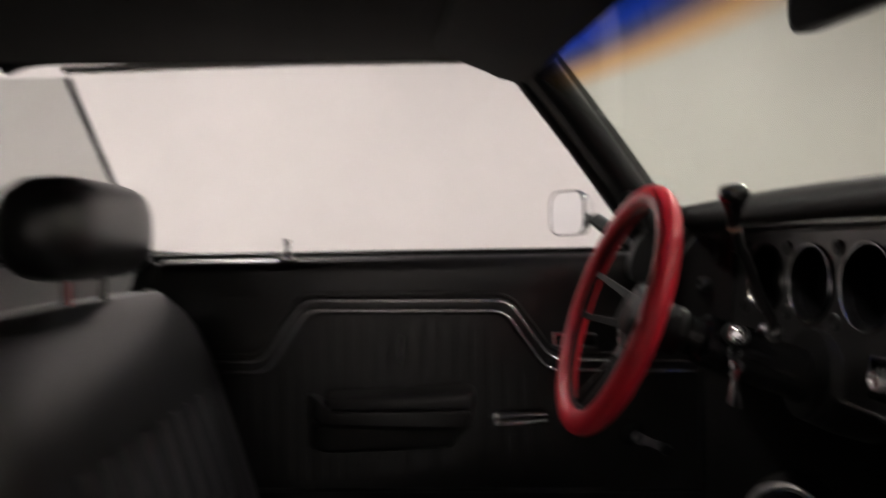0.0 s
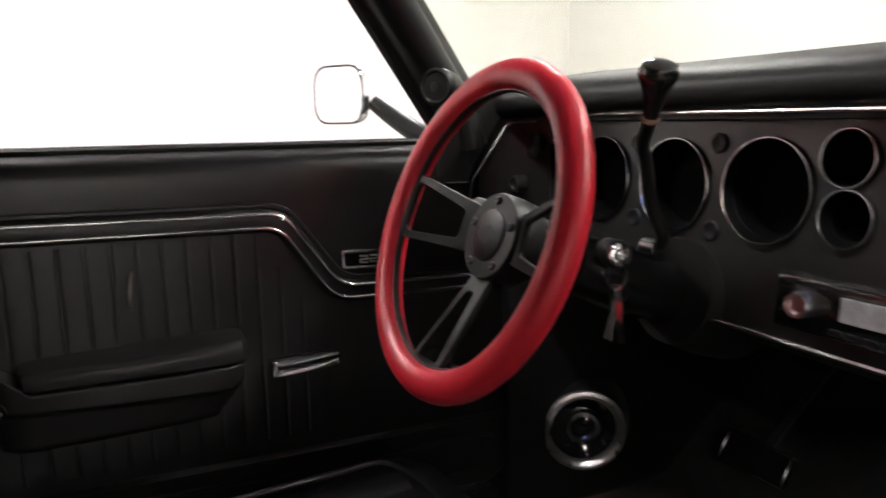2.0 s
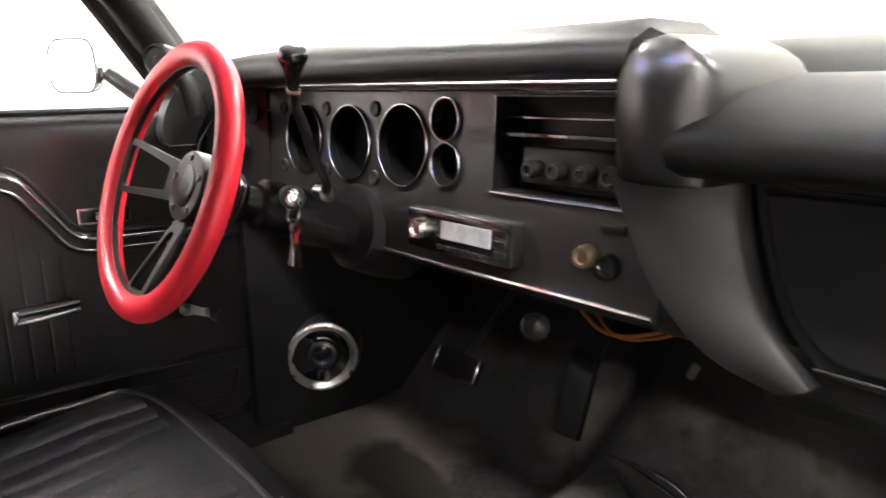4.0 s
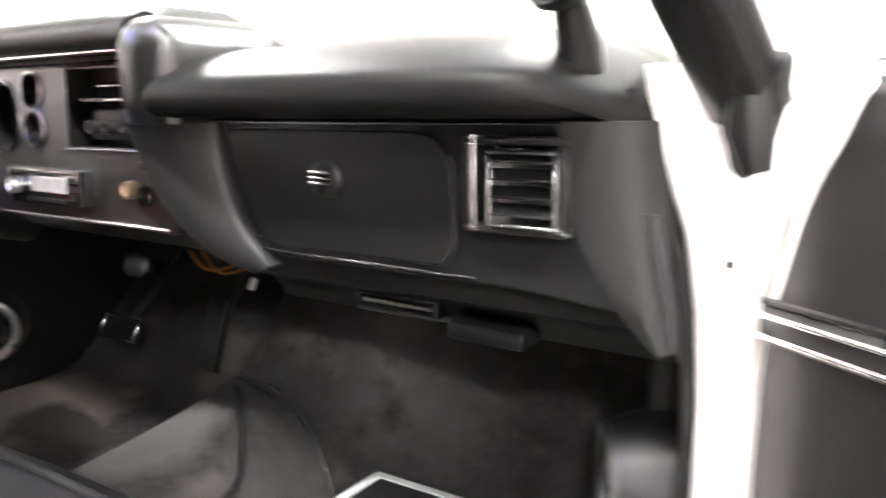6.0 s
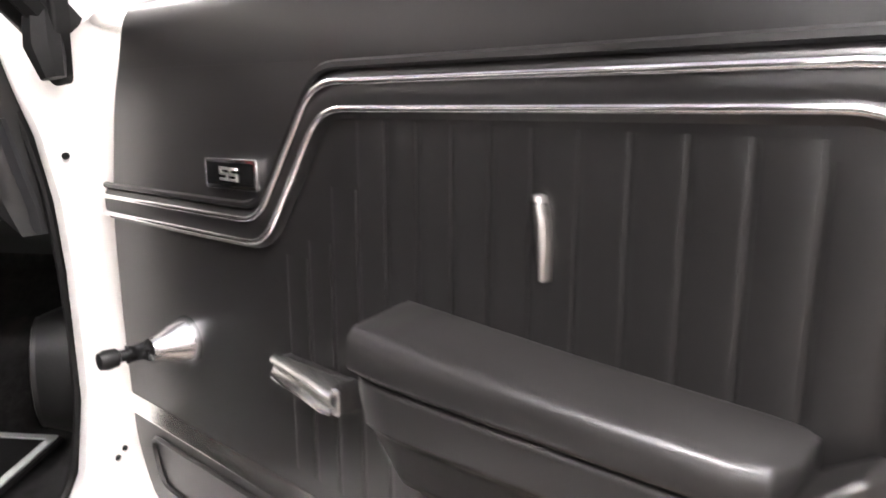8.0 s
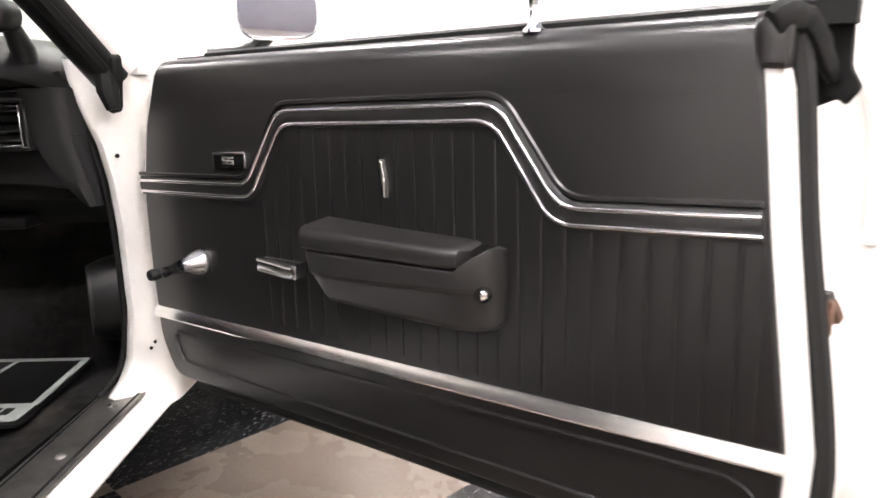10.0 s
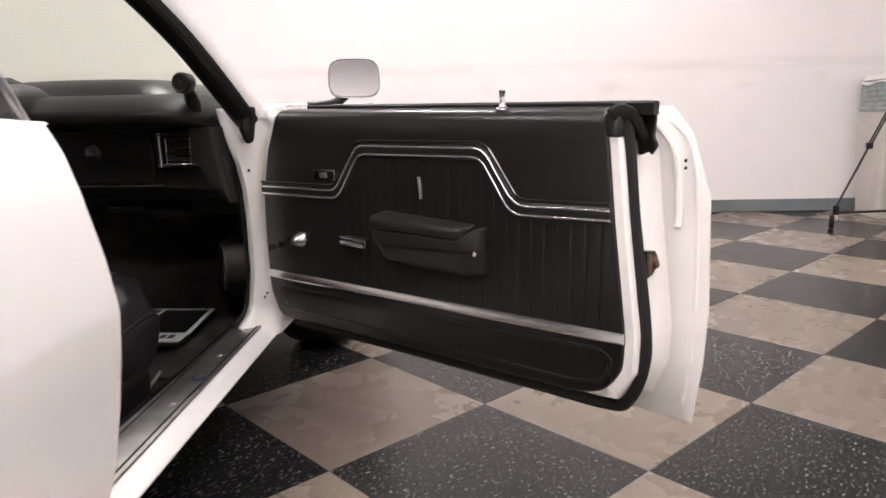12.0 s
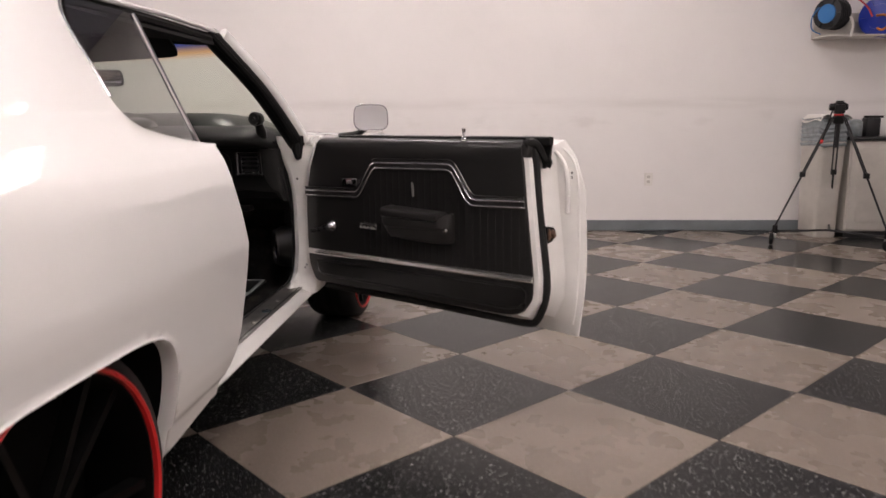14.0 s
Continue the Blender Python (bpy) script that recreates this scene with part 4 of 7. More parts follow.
    ring_loft(bm, [[(u, y, z) for y, z in ((0.070, 0.952), (0.070, 0.962), (0.088, 0.962), (0.088, 0.952))] for u in (0.02, 1.05)])
    P("window_slot", bm, RUBBER)
    # pleats
    bm = shape()
    u = 0.325
    while u < 1.03:
        a, b = u + 0.0012, min(u + 0.0293, 1.048)
        mid_u = (a + b) / 2
        top = 0.752
        if mid_u > 0.36:
            top = 0.752 + (mid_u - 0.36) / 0.075 * 0.11 if mid_u < 0.43 else 0.862
        if mid_u > 0.73:
            top = max(0.762, 0.862 - (mid_u - 0.73) / 0.085 * 0.11)
        top -= 0.004
        low = 0.556
        rings = []
        for z, k in ((low, 0.0), (low + 0.006, 0.5), (low + 0.02, 0.85), (low + 0.05, 1), (top - 0.05, 1), (top - 0.02, 0.7), (top - 0.006, 0.35), (top, 0.0)):
            rings.append([(a + (b - a) * t, -0.0005 - (0.0008 if flip else 0.0011) * (0.75 + 0.25 * k) * h, z) for t, h in ((0, -0.2), (0.012, 0.45), (0.05, 0.80), (0.14, 1), (0.86, 1), (0.95, 0.80), (0.988, 0.45), (1, -0.2))])
        surface(bm, rings)
        u += 0.0305
    P("pleats", bm, VINYL, "narrow vertical stitched pleats", panel)
    # two bright beads on a padded band
    bm = shape()
    band = bead_line(0.009)
    tube(bm, [(a, -0.004, b) for a, b in band], 0.0165, 8, flat=1.0, up=(0, 1, 0))
    for v in bm.verts:
        v.co.y = -0.0005 + (v.co.y + 0.004) * 0.28 - 0.001
    P("padded_band", bm, VINYL, "", panel)
    for k, d in enumerate((0.0, 0.0185)):
        bm = shape()
        tube(bm, [(a, -0.0072, b) for a, b in bead_line(d)], 0.0028, 12, up=(0, 1, 0))
        P("bright_bead", bm, BEAD, "thin bright bead", panel)
    bm = shape()
    tube(bm, [(a, -0.003, b) for a, b in bead_line(-0.0115)], 0.0035, 6, up=(0, 1, 0))
    P("embossed_line", bm, VINYL, "", panel)
    # bright strip above the kick part
    # driver's strip is thinned and blackened to imitate metal that catches no light
    bm = shape()
    ring_loft(bm, [[(u, y, z0 + (0.3 if flip else 1.0) * z) for y, z in ((0.0, -0.010), (-0.007, -0.010), (-0.0085, -0.007), (-0.0065, 0.0), (-0.0035, 0.007), (-0.002, 0.010), (0.0, 0.010))] for u, z0 in ((-0.008, 0.520), (0.5, 0.532), (1.078, 0.546))])
    P("bright_strip", bm, VINYL if flip else STRIP, "narrow strip toned black as if unlit" if flip else "brushed metal strip", panel)
    # embossed outline of the kick part
    bm = shape()
    kick = rounded([(0.06, 0.432), (0.04, 0.488), (0.25, 0.494), (1.03, 0.516), (1.055, 0.500), (1.04, 0.452), (0.97, 0.440)], 0.02)
    tube(bm, [(a, -0.001, b) for a, b in kick], 0.004, 6, closed=True, up=(0, 1, 0))
    P("embossed_outline", bm, VINYL, "", panel)
    bm = shape()
    lathe(bm, [(0.008, 0), (0.008, 0.004), (0.001, 0.005)], 14, pose(1.048, 0, 0.462, 90, 0, 0))
    P("panel_button", bm, PLASTIC, "", panel)
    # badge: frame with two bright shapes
    bm = shape()
    slab(bm, rounded([(0.214, 0.793), (0.296, 0.796), (0.296, 0.823), (0.214, 0.820)], 0.003, 2), lambda a, b, d: Vector((a, -d, b)), 0.0, 0.005, 0.001)
    badge = P("badge", bm, BEAD, "small bright badge")
    bm = shape()
    slab(bm, [(0.218, 0.797), (0.292, 0.7995), (0.292, 0.819), (0.218, 0.8165)], lambda a, b, d: Vector((a, -d, b)), 0.004, 0.0055)
    P("field", bm, GLOSS_BLACK, "", badge)
    for c in (0.2475, 0.2625):
        bm = shape()
        for zz in (0.8030, 0.8078, 0.8126):
            box(bm, c - 0.0060, c + 0.0060, -0.0072, -0.005, zz - 0.0009, zz + 0.0011, 0.0004, 1)
        box(bm, c - 0.0060, c - 0.0042, -0.0070, -0.005, 0.8085, 0.8130)
        box(bm, c + 0.0042, c + 0.0060, -0.0070, -0.005, 0.8030, 0.8078)
        P("badge_shape", bm, BRUSHED, "", badge)
    # lock pull sliver
    bm = shape()
    slab(bm, rounded([(0.5805, 0.772), (0.5838, 0.772), (0.5842, 0.790), (0.5828, 0.806), (0.5790, 0.8215), (0.5745, 0.8215), (0.5775, 0.804), (0.5793, 0.788)], 0.001, 2), lambda a, b, d: Vector((a, -d, b)), 0.0, 0.009, 0.002)
    P("bright_sliver", bm, BRUSHED, "slim chrome slider")
    # lock pin
    bm = shape()
    lathe(bm, [(0.018 if flip else 0.013, 0), (0.018 if flip else 0.013, 0.003), (0.009, 0.006), (0.0058, 0.012), (0.0050, 0.024), (0.0055, 0.032), (0.0072, 0.036), (0.0072, 0.039), (0.001, 0.040)], 16, pose(0.79, 0.018, 0.9655))
    P("lock_pin", bm, CHROME, "chrome lock pin")
    # crank
    bm = shape()
    lathe(bm, [(0.025, 0), (0.025, 0.005), (0.0235, 0.009), (0.019, 0.020), (0.0135, 0.031), (0.0115, 0.042), (0.001, 0.0435)], 10, pose(0.150, 0, 0.632, 90, 0, 0))
    ring_loft(bm, [[(u, -w + o, z + h) for o, h in ((-0.004, -s), (0.003, -s * 0.8), (0.003, s * 0.8), (-0.004, s))] for u, w, z, s in ((0.152, 0.036, 0.632, 0.013), (0.136, 0.039, 0.628, 0.009), (0.122, 0.042, 0.622, 0.008), (0.106, 0.044, 0.617, 0.010))])
    crank = P("window_crank", bm, DULL_CHROME, "chrome window crank")
    bm = shape()
    lathe(bm, [(0.006, 0), (0.006, 0.012), (0.0095, 0.015), (0.0105, 0.026), (0.0085, 0.032), (0.001, 0.034)], 18, pose(0.106, -0.042, 0.617, 90, 0, 0))
    P("crank_knob", bm, PLASTIC, "black crank knob", crank)
    # inside handle: a ribbed lever in a bright cup
    off = lambda u, z: (u - 0.010 - 0.5 * fore, z - 0.005 + 0.9 * fore)
    bm = shape()
    slab(bm, rounded([off(0.331, 0.649), off(0.424, 0.649), off(0.424, 0.668), off(0.331, 0.667)], 0.004, 2), lambda a, b, d: Vector((a, -d, b)), 0.0, 0.008, 0.002)
    handle = P("inside_handle", bm, SATIN_BLACK, "chrome inside door handle")
    for zz, w in ((0.6525, 0.0050), (0.6655, 0.0026)):
        bm = shape()
        ring_loft(bm, [[(off(u, 0)[0], -0.010 - d * k, off(0, zz)[1] + h) for d, h in ((0, -0.9 * w), (0.009, -w), (0.010, -0.6 * w), (0.009, 0.0), (0.004, w), (0, w))] for u, k in ((0.328, 0.7), (0.333, 1.0), (0.375, 1.6), (0.414, 2.3), (0.423, 2.1))])
        P("lever", bm, STRIP, "", handle)
    bm = shape()
    slab(bm, rounded([off(0.418, 0.6465), off(0.428, 0.6465), off(0.428, 0.669), off(0.418, 0.669)], 0.003, 2), lambda a, b, d: Vector((a, -d, b)), 0.004, 0.026, 0.002)
    P("lever_end", bm, DULL_CHROME, "", handle)
    # armrest
    bm = shape()

    def sec(u, w, z0, z1, r):
        return [Vector((u - fore, -a, b - 0.008 - 0.5 * fore)) for a, b in rounded([(0.0, z0), (w, z0), (w, z1 - 0.006), (0.0, z1)], [0.004, 0.006, r, 0.004], 5)]
    ring_loft(bm, [sec(0.458, 0.024, 0.719, 0.733, 0.006), sec(0.461, 0.046, 0.713, 0.742, 0.014), sec(0.470, 0.059, 0.7105, 0.746, 0.018), sec(0.50, 0.062, 0.7100, 0.745, 0.019), sec(0.60, 0.058, 0.7100, 0.741, 0.019), sec(0.708, 0.051, 0.7095, 0.739, 0.018), sec(0.724, 0.046, 0.711, 0.738, 0.015), sec(0.731, 0.030, 0.715, 0.735, 0.010)])
    arm = P("armrest", bm, URETHANE, "padded black armrest")
    bm = shape()
    base = []
    for u, w, z0, zr, z1 in ((0.463, 0.022, 0.692, 0.700, 0.7085), (0.468, 0.048, 0.680, 0.690, 0.7085), (0.484, 0.057, 0.664, 0.677, 0.7085), (0.508, 0.060, 0.638, 0.677, 0.7085), (0.62, 0.0555, 0.633, 0.680, 0.7085), (0.718, 0.049, 0.631, 0.684, 0.7080), (0.738, 0.043, 0.631, 0.685, 0.7230), (0.755, 0.030, 0.633, 0.683, 0.7340), (0.766, 0.012, 0.642, 0.682, 0.7320)):
        base.append([Vector((u - fore, -a, b - 0.008 - 0.5 * fore)) for a, b in rounded([(0.0, z0), (w * 0.80, z0), (w * 0.88, zr - 0.004), (w * 0.985, zr + 0.001), (w, z1), (0.0, z1)], [0.003, 0.010, 0.004, 0.003, 0.004, 0.003], 3)])
    ring_loft(bm, base)
    P("armrest_base", bm, URETHANE, "", arm)
    # recessed screw in the rounded rear end
    at = pose(0.7515 - fore, -0.0305, 0.672, 90, 0, 46)
    bm = shape()
    lathe(bm, [(0.0115, 0.0), (0.0105, 0.0018), (0.0085, 0.0018), (0.0080, -0.002)], 20, at, closed=True)
    P("screw_recess", bm, PLASTIC, "", arm)
    bm = shape()
    lathe(bm, [(0.0062, -0.004), (0.0062, 0.003), (0.0045, 0.0048), (0.001, 0.005)], 16, at)
    P("armrest_screw", bm, CHROME, "bright round screw", arm)
    # white strip of the shell beside the panel and rubber seal round the rear edge
    bm = shape()
    seal = spline([(1.052, 0.03, 0.955), (1.061, 0.032, 0.90), (1.074, 0.034, 0.77), (1.103, 0.036, 0.56), (1.100, 0.036, 0.475), (1.071, 0.036, 0.408), (1.03, 0.036, 0.392), (0.9, 0.036, 0.390), (0.5, 0.034, 0.388), (0.06, 0.034, 0.378)], 6)
    tube(bm, seal, 0.0125, 8)
    P("door_seal", bm, TYRE, "black rubber door seal")
    bm = shape()
    flap = [(1.045, 0.962), (1.048, 0.929), (1.056, 0.905), (1.060, 0.893), (1.064, 0.880), (1.086, 0.889), (1.094, 0.882), (1.108, 0.899), (1.097, 0.918), (1.094, 0.962)]
    slab(bm, rounded(flap, 0.006, 3), lambda a, b, d: Vector((a, 0.062 - d + 0.012 * math.sin((b - 0.88) * 70 + (a - 1.06) * 90), b)), 0.0, 0.006, 0.002)
    P("seal_flap", bm, RUBBER, "torn black rubber seal flap")
    bm = shape()
    tube(bm, spline([(1.040, -0.002, 0.955), (1.052, 0.012, 0.962), (1.064, 0.030, 0.955), (1.074, 0.045, 0.93), (1.083, 0.055, 0.905)], 5), [0.010, 0.011, 0.012, 0.012, 0.013, 0.012, 0.012, 0.011, 0.010, 0.011, 0.010, 0.010, 0.009, 0.010, 0.009, 0.008, 0.008, 0.008, 0.007, 0.006, 0.005], 8, flat=1.3)
    P("seal_corner", bm, RUBBER, "folded black rubber seal corner")
    bm = shape()
    slab(bm, rounded([(1.030, 0.918), (1.056, 0.916), (1.058, 0.955), (1.040, 0.966), (1.026, 0.960)], 0.006, 3), lambda a, b, d: Vector((a, 0.02 - d, b)), 0.0, 0.022, 0.006)
    P("trim_corner", bm, VINYL, "worn folded trim corner")
    bm = shape()
    slab(bm, [(0.048, 0.706), (0.084, 0.701), (0.099, 0.688), (0.095, 0.668), (0.076, 0.656), (0.048, 0.652)], lambda a, b, d: Vector((d, a, b)), 1.070, 1.0945)
    latch = P("latch", bm, RUBBER, "dark door latch opening")
    bm = shape()
    lathe(bm, [(0.013, 0), (0.014, 0.010), (0.010, 0.015), (0.001, 0.016)], 12, pose(1.088, 0.080, 0.678, 0, 70, 20))
    box(bm, 1.088, 1.099, 0.052, 0.066, 0.660, 0.698, 0.003)
    P("latch_cam", bm, RUST, "rusty latch", latch)
    bm = shape()
    tube(bm, spline([(1.075, 0.139, 0.952), (1.122, 0.139, 0.914), (1.140, 0.140, 0.868), (1.149, 0.140, 0.80), (1.155, 0.140, 0.60), (1.150, 0.140, 0.47), (1.138, 0.140, 0.385)], 6), 0.0042, 8)
    P("hem_ridge", bm, JAMB)
    bm = shape()
    tube(bm, spline([(1.066, 0.128, 0.935), (1.098, 0.129, 0.90), (1.112, 0.130, 0.85), (1.117, 0.130, 0.78), (1.117, 0.127, 0.74)], 6), [0.002] + [0.0075] * 23 + [0.002], 8)
    P("pressed_ridge", bm, JAMB)
    for zz in (0.866, 0.852, 0.490, 0.476):
        bm = shape()
        k = 1.126 if zz > 0.8 else 1.136
        lathe(bm, [(0.003, 0), (0.003, 0.005), (0.001, 0.005)], 10, pose(k - 0.002, 0.136, zz, 0, 45, 90))
        P("edge_hole", bm, RUBBER)
    return shell


def door_mirror(parent, m, rim_mat):
    """Rounded chrome mirror on a swept arm; own axes: glass looks along -y, x to the right."""
    flip = False
    bm = shape()
    out = rounded([(-0.066, -0.048), (0.066, -0.048), (0.064, 0.048), (-0.064, 0.048)], 0.036, 6)
    rings = []
    for y, k in ((0.0, 1.0), (0.004, 1.03), (0.02, 1.0), (0.04, 0.8), (0.05, 0.45), (0.053, 0.1)):
        rings.append([(a * k, y, b * k) for a, b in out])
    ring_loft(bm, rings)
    ob = part("door_mirror", bm, CHROME, parent, "rounded chrome door mirror", flip)
    ob.matrix_world = m
    bm = shape()
    slab(bm, [(a * 0.955, b * 0.94) for a, b in out], lambda a, b, d: Vector((a, -d, b)), 0.0, 0.0015)
    part("mirror_glass", bm, MIRROR, ob, "silvered mirror glass", flip)
    bm = shape()
    tube(bm, [(a * 1.0, -0.0005, b * 1.0) for a, b in out], 0.0016, 6, closed=True, up=(0, 1, 0))
    part("glass_rim", bm, rim_mat, ob, "thin rim", flip)
    return ob


DOOR_R = pose(0.8506, 0.0305, 0, 0, 0, -35.3)
DOOR_L = pose(-0.735, -0.028, 0, 0, 0, -90)
right_door = door("passenger_door", DOOR_R, False, "wide open white door with black inner panel")
left_door = door("driver_door", DOOR_L, True, "closed driver door with black inner panel", 0.016)


bpy.context.view_layer.update()
mr = door_mirror(car, pose(1.12, 0.0, 1.046, -8.5, 0, 16), DULL_CHROME)
bm = shape()
tube(bm, spline([(0.99, 0.02, 0.972), (1.06, 0.045, 0.985), (1.115, 0.05, 1.03)], 5), [0.028 - 0.0012 * i for i in range(11)], 10, flat=0.6)
part("mirror_arm", bm, SATIN_BLACK, car, "dark swept mirror arm")
ml = door_mirror(car, pose(-0.925, -0.256, 1.052, 0, 0, 34) @ Matrix.Diagonal((0.78, 0.88, 0.98, 1)), DARK_METAL)
bm = shape()
tube(bm, spline([(-0.80, -0.10, 0.972), (-0.85, -0.145, 0.988), (-0.895, -0.205, 1.04)], 5), [0.038 - 0.0016 * i for i in range(11)], 10, flat=0.6)
part("mirror_arm", bm, SATIN_BLACK, car, "dark swept mirror arm")
# ---- dashboard ----
def plate_with_holes(bm, outline, holes, to3):
    """A flat sheet with round holes: (x, z, radius)."""
    def loop(pts):
        vs = [bm.verts.new(to3(a, b)) for a, b in pts]
        return [bm.edges.new((vs[i], vs[(i + 1) % len(vs)])) for i in range(len(vs))]
    es = loop(outline)
    for h in holes:
        if len(h) == 3:
            es += loop([(h[0] + h[2] * math.cos(k * math.tau / 36), h[1] + h[2] * math.sin(k * math.tau / 36)) for k in range(36)])
        else:
            es += loop([(h[0], h[2]), (h[1], h[2]), (h[1], h[3]), (h[0], h[3])])
    bmesh.ops.triangle_fill(bm, use_beauty=True, edges=es)


FY = -0.022
BIG = [(-0.520, 0.929), (-0.388, 0.929), (-0.258, 0.932)]
SMALL = [(-0.171, 0.969), (-0.167, 0.913)]
bm = shape()
plate_with_holes(bm, [(-0.640, 0.790), (-0.36, 0.784), (0.150, 0.780), (0.150, 1.012), (-0.640, 1.012)],
                 [(x, z, 0.054) for x, z in BIG] + [(x, z, 0.0265) for x, z in SMALL] + [(-0.084, 0.114, 0.889, 0.997)],
                 lambda a, b: Vector((a, FY, b)))
dash = part("dashboard", bm, FASCIA, car, "black instrument panel fascia with round gauges")
bm = shape()
# wing towards the door
surface(bm, [[(-0.640, FY, z), (-0.70, -0.075, z), (-0.722, -0.10, z)] for z in (0.80, 0.90, 1.012)])
part("fascia_wing", thicken(bm, 0.004), GRAIN, dash)
bm = shape()
tube(bm, open_rounded([(-0.692, -0.134, 0.872), (-0.689, -0.131, 0.918), (-0.687, -0.068, 1.003), (-0.632, -0.054, 1.004)], 0.008), 0.0019, 6)
part("wing_edge", bm, DULL_CHROME, dash)
bm = shape()
pod = [(-0.136, 0.918), (-0.184, 0.918), (-0.190, 0.938), (-0.184, 0.968), (-0.172, 0.993), (-0.152, 1.018), (-0.128, 1.040), (-0.093, 1.053), (-0.03, 1.056), (-0.03, 1.013), (-0.080, 1.013), (-0.131, 0.936)]
slab(bm, rounded(pod, [0.004, 0.008, 0.02, 0.03, 0.03, 0.03, 0.03, 0.03, 0.01, 0.004, 0.012, 0.012], 4), lambda a, b, d: Vector((-d, a, b)), 0.690, 0.732, 0.012)
part("end_pod", bm, PAD, dash, "rounded black pad at the end of the dash", smooth=60)
bm = shape()
tube(bm, [(-0.690, -0.182, 0.9165), (-0.690, -0.136, 0.9165)], 0.0012, 6)
part("pod_edge", bm, DULL_CHROME, dash)


def gauge(x, z, r, deep):
    bm = shape()
    M = pose(x, FY, z, 90, 0, 0)
    lathe(bm, [(r - 0.005, -0.008), (r + 0.001, 0.0), (r + 0.0015, 0.003), (r, 0.0045), (r - 0.0015, 0.003), (r - 0.004, -0.008)], 44, M, closed=True)
    g = part("gauge", bm, DIAL, dash, "round gauge with a thin bright bezel")
    bm = shape()
    lathe(bm, [(r - 0.001, 0.002), (r * 0.88, -deep), (r * 0.2, -deep), (0.001, -deep)], 36, M, hollow=True)
    part("dial", bm, DIAL, g, "dark gauge dial")
    bm = shape()
    tube(bm, [(x + (r + 0.0005) * math.cos(k * math.tau / 44), FY - 0.0046, z + (r + 0.0005) * math.sin(k * math.tau / 44)) for k in range(44)], 0.0010, 6, closed=True, up=(0, 1, 0))
    part("bezel", bm, DULL_CHROME, g, "thin bright bezel")


for gx, gz in BIG:
    gauge(gx, gz, 0.054, 0.03)
for gx, gz in SMALL:
    gauge(gx, gz, 0.0265, 0.02)


def dash_knob(name, x, z, r, d, mat, y=FY, label="", par=None):
    bm = shape()
    lathe(bm, [(r, 0), (r, d * 0.6), (r * 0.85, d), (r * 0.6, d), (r * 0.5, d * 0.8), (0.001, d * 0.8)], 24, pose(x, y, z, 90, 0, 0))
    return part(name, bm, mat, par or dash, label)


for kx, kz in ((-0.455, 0.977), (-0.452, 0.883), (-0.324, 0.979), (-0.325, 0.882), (-0.588, 0.977), (-0.588, 0.881)):
    dash_knob("blank_plug", kx, kz, 0.0115, 0.004, PLASTIC)
dash_knob("light_switch", -0.665, 0.912, 0.013, 0.018, PLASTIC, -0.055)
dash_knob("vent_pull", -0.655, 0.972, 0.020, 0.004, PLASTIC, -0.045)

# heater recess
bm = shape()
rect = [(-0.085, 0.888), (0.115, 0.888), (0.115, 0.998), (-0.085, 0.998)]
vr = ring_loft(bm, [[(a, FY + 0.001, b) for a, b in rect], [(a, FY + 0.05, b) for a, b in rect]], caps=False)
bm.faces.new(vr[1])
heater = part("heater_panel", bm, PLASTIC, dash, "recessed heater controls with four black knobs")
bm = shape()
box(bm, -0.084, 0.114, FY + 0.012, FY + 0.05, 0.952, 0.956)
part("slat", bm, GLOSS_BLACK, heater)
bm = shape()
box(bm, -0.084, 0.114, FY + 0.022, FY + 0.05, 0.972, 0.974)
part("slat", bm, GLOSS_BLACK, heater)
bm = shape()
box(bm, -0.055, 0.112, FY + 0.016, FY + 0.03, 0.898, 0.942, 0.006)
part("control_plate", bm, PLASTIC, heater)
for kx in (-0.028, 0.008, 0.046, 0.082):
    dash_knob("heater_knob", kx, 0.917, 0.0100, 0.020, SATIN_BLACK, FY + 0.016, "", heater)
for zz, w in ((0.886, 0.0022), (1.0, 0.0018)):
    bm = shape()
    tube(bm, [(-0.086, FY - 0.002, zz), (0.118, FY - 0.002, zz)], w, 6)
    part("heater_bezel", bm, SATIN_BLACK, heater)
bm = shape()
box(bm, -0.01, 0.014, FY + 0.010, FY + 0.013, 0.9535, 0.9555)
part("slide_tab", bm, WHITE_PLASTIC, heater)

# radio
bm = shape()
box(bm, -0.218, -0.028, FY - 0.022, FY + 0.02, 0.805, 0.857, 0.004)
radio = part("radio", bm, GLOSS_BLACK, dash, "black car radio with a grey display")
bm = shape()
box(bm, -0.148, -0.060, FY - 0.0245, FY - 0.0215, 0.824, 0.847, 0.001, 1)
part("display", bm, SCREEN, radio, "pale grey display")
dash_knob("volume_knob", -0.183, 0.833, 0.0135, 0.016, STRIP, FY - 0.022, "", radio)
for k in range(6):
    bm = shape()
    box(bm, -0.156 + 0.0165 * k, -0.1425 + 0.0165 * k, FY - 0.024, FY - 0.0215, 0.810, 0.8160, 0.001, 1)
    part("radio_button", bm, PLASTIC, radio)
bm = shape()
for k in range(3):
    box(bm, -0.055, -0.036, FY - 0.0235, FY - 0.0215, 0.815 + 0.012 * k, 0.824 + 0.012 * k, 0.001, 1)
part("side_buttons", bm, PLASTIC, radio)
bm = shape()
box(bm, -0.208, -0.038, FY - 0.0225, FY - 0.0215, 0.8500, 0.8530)
part("disc_slot", bm, DULL_CHROME, radio)
dash_knob("cigar_lighter", 0.064, 0.835, 0.0125, 0.016, BRASS, FY, "worn brass cigar lighter")
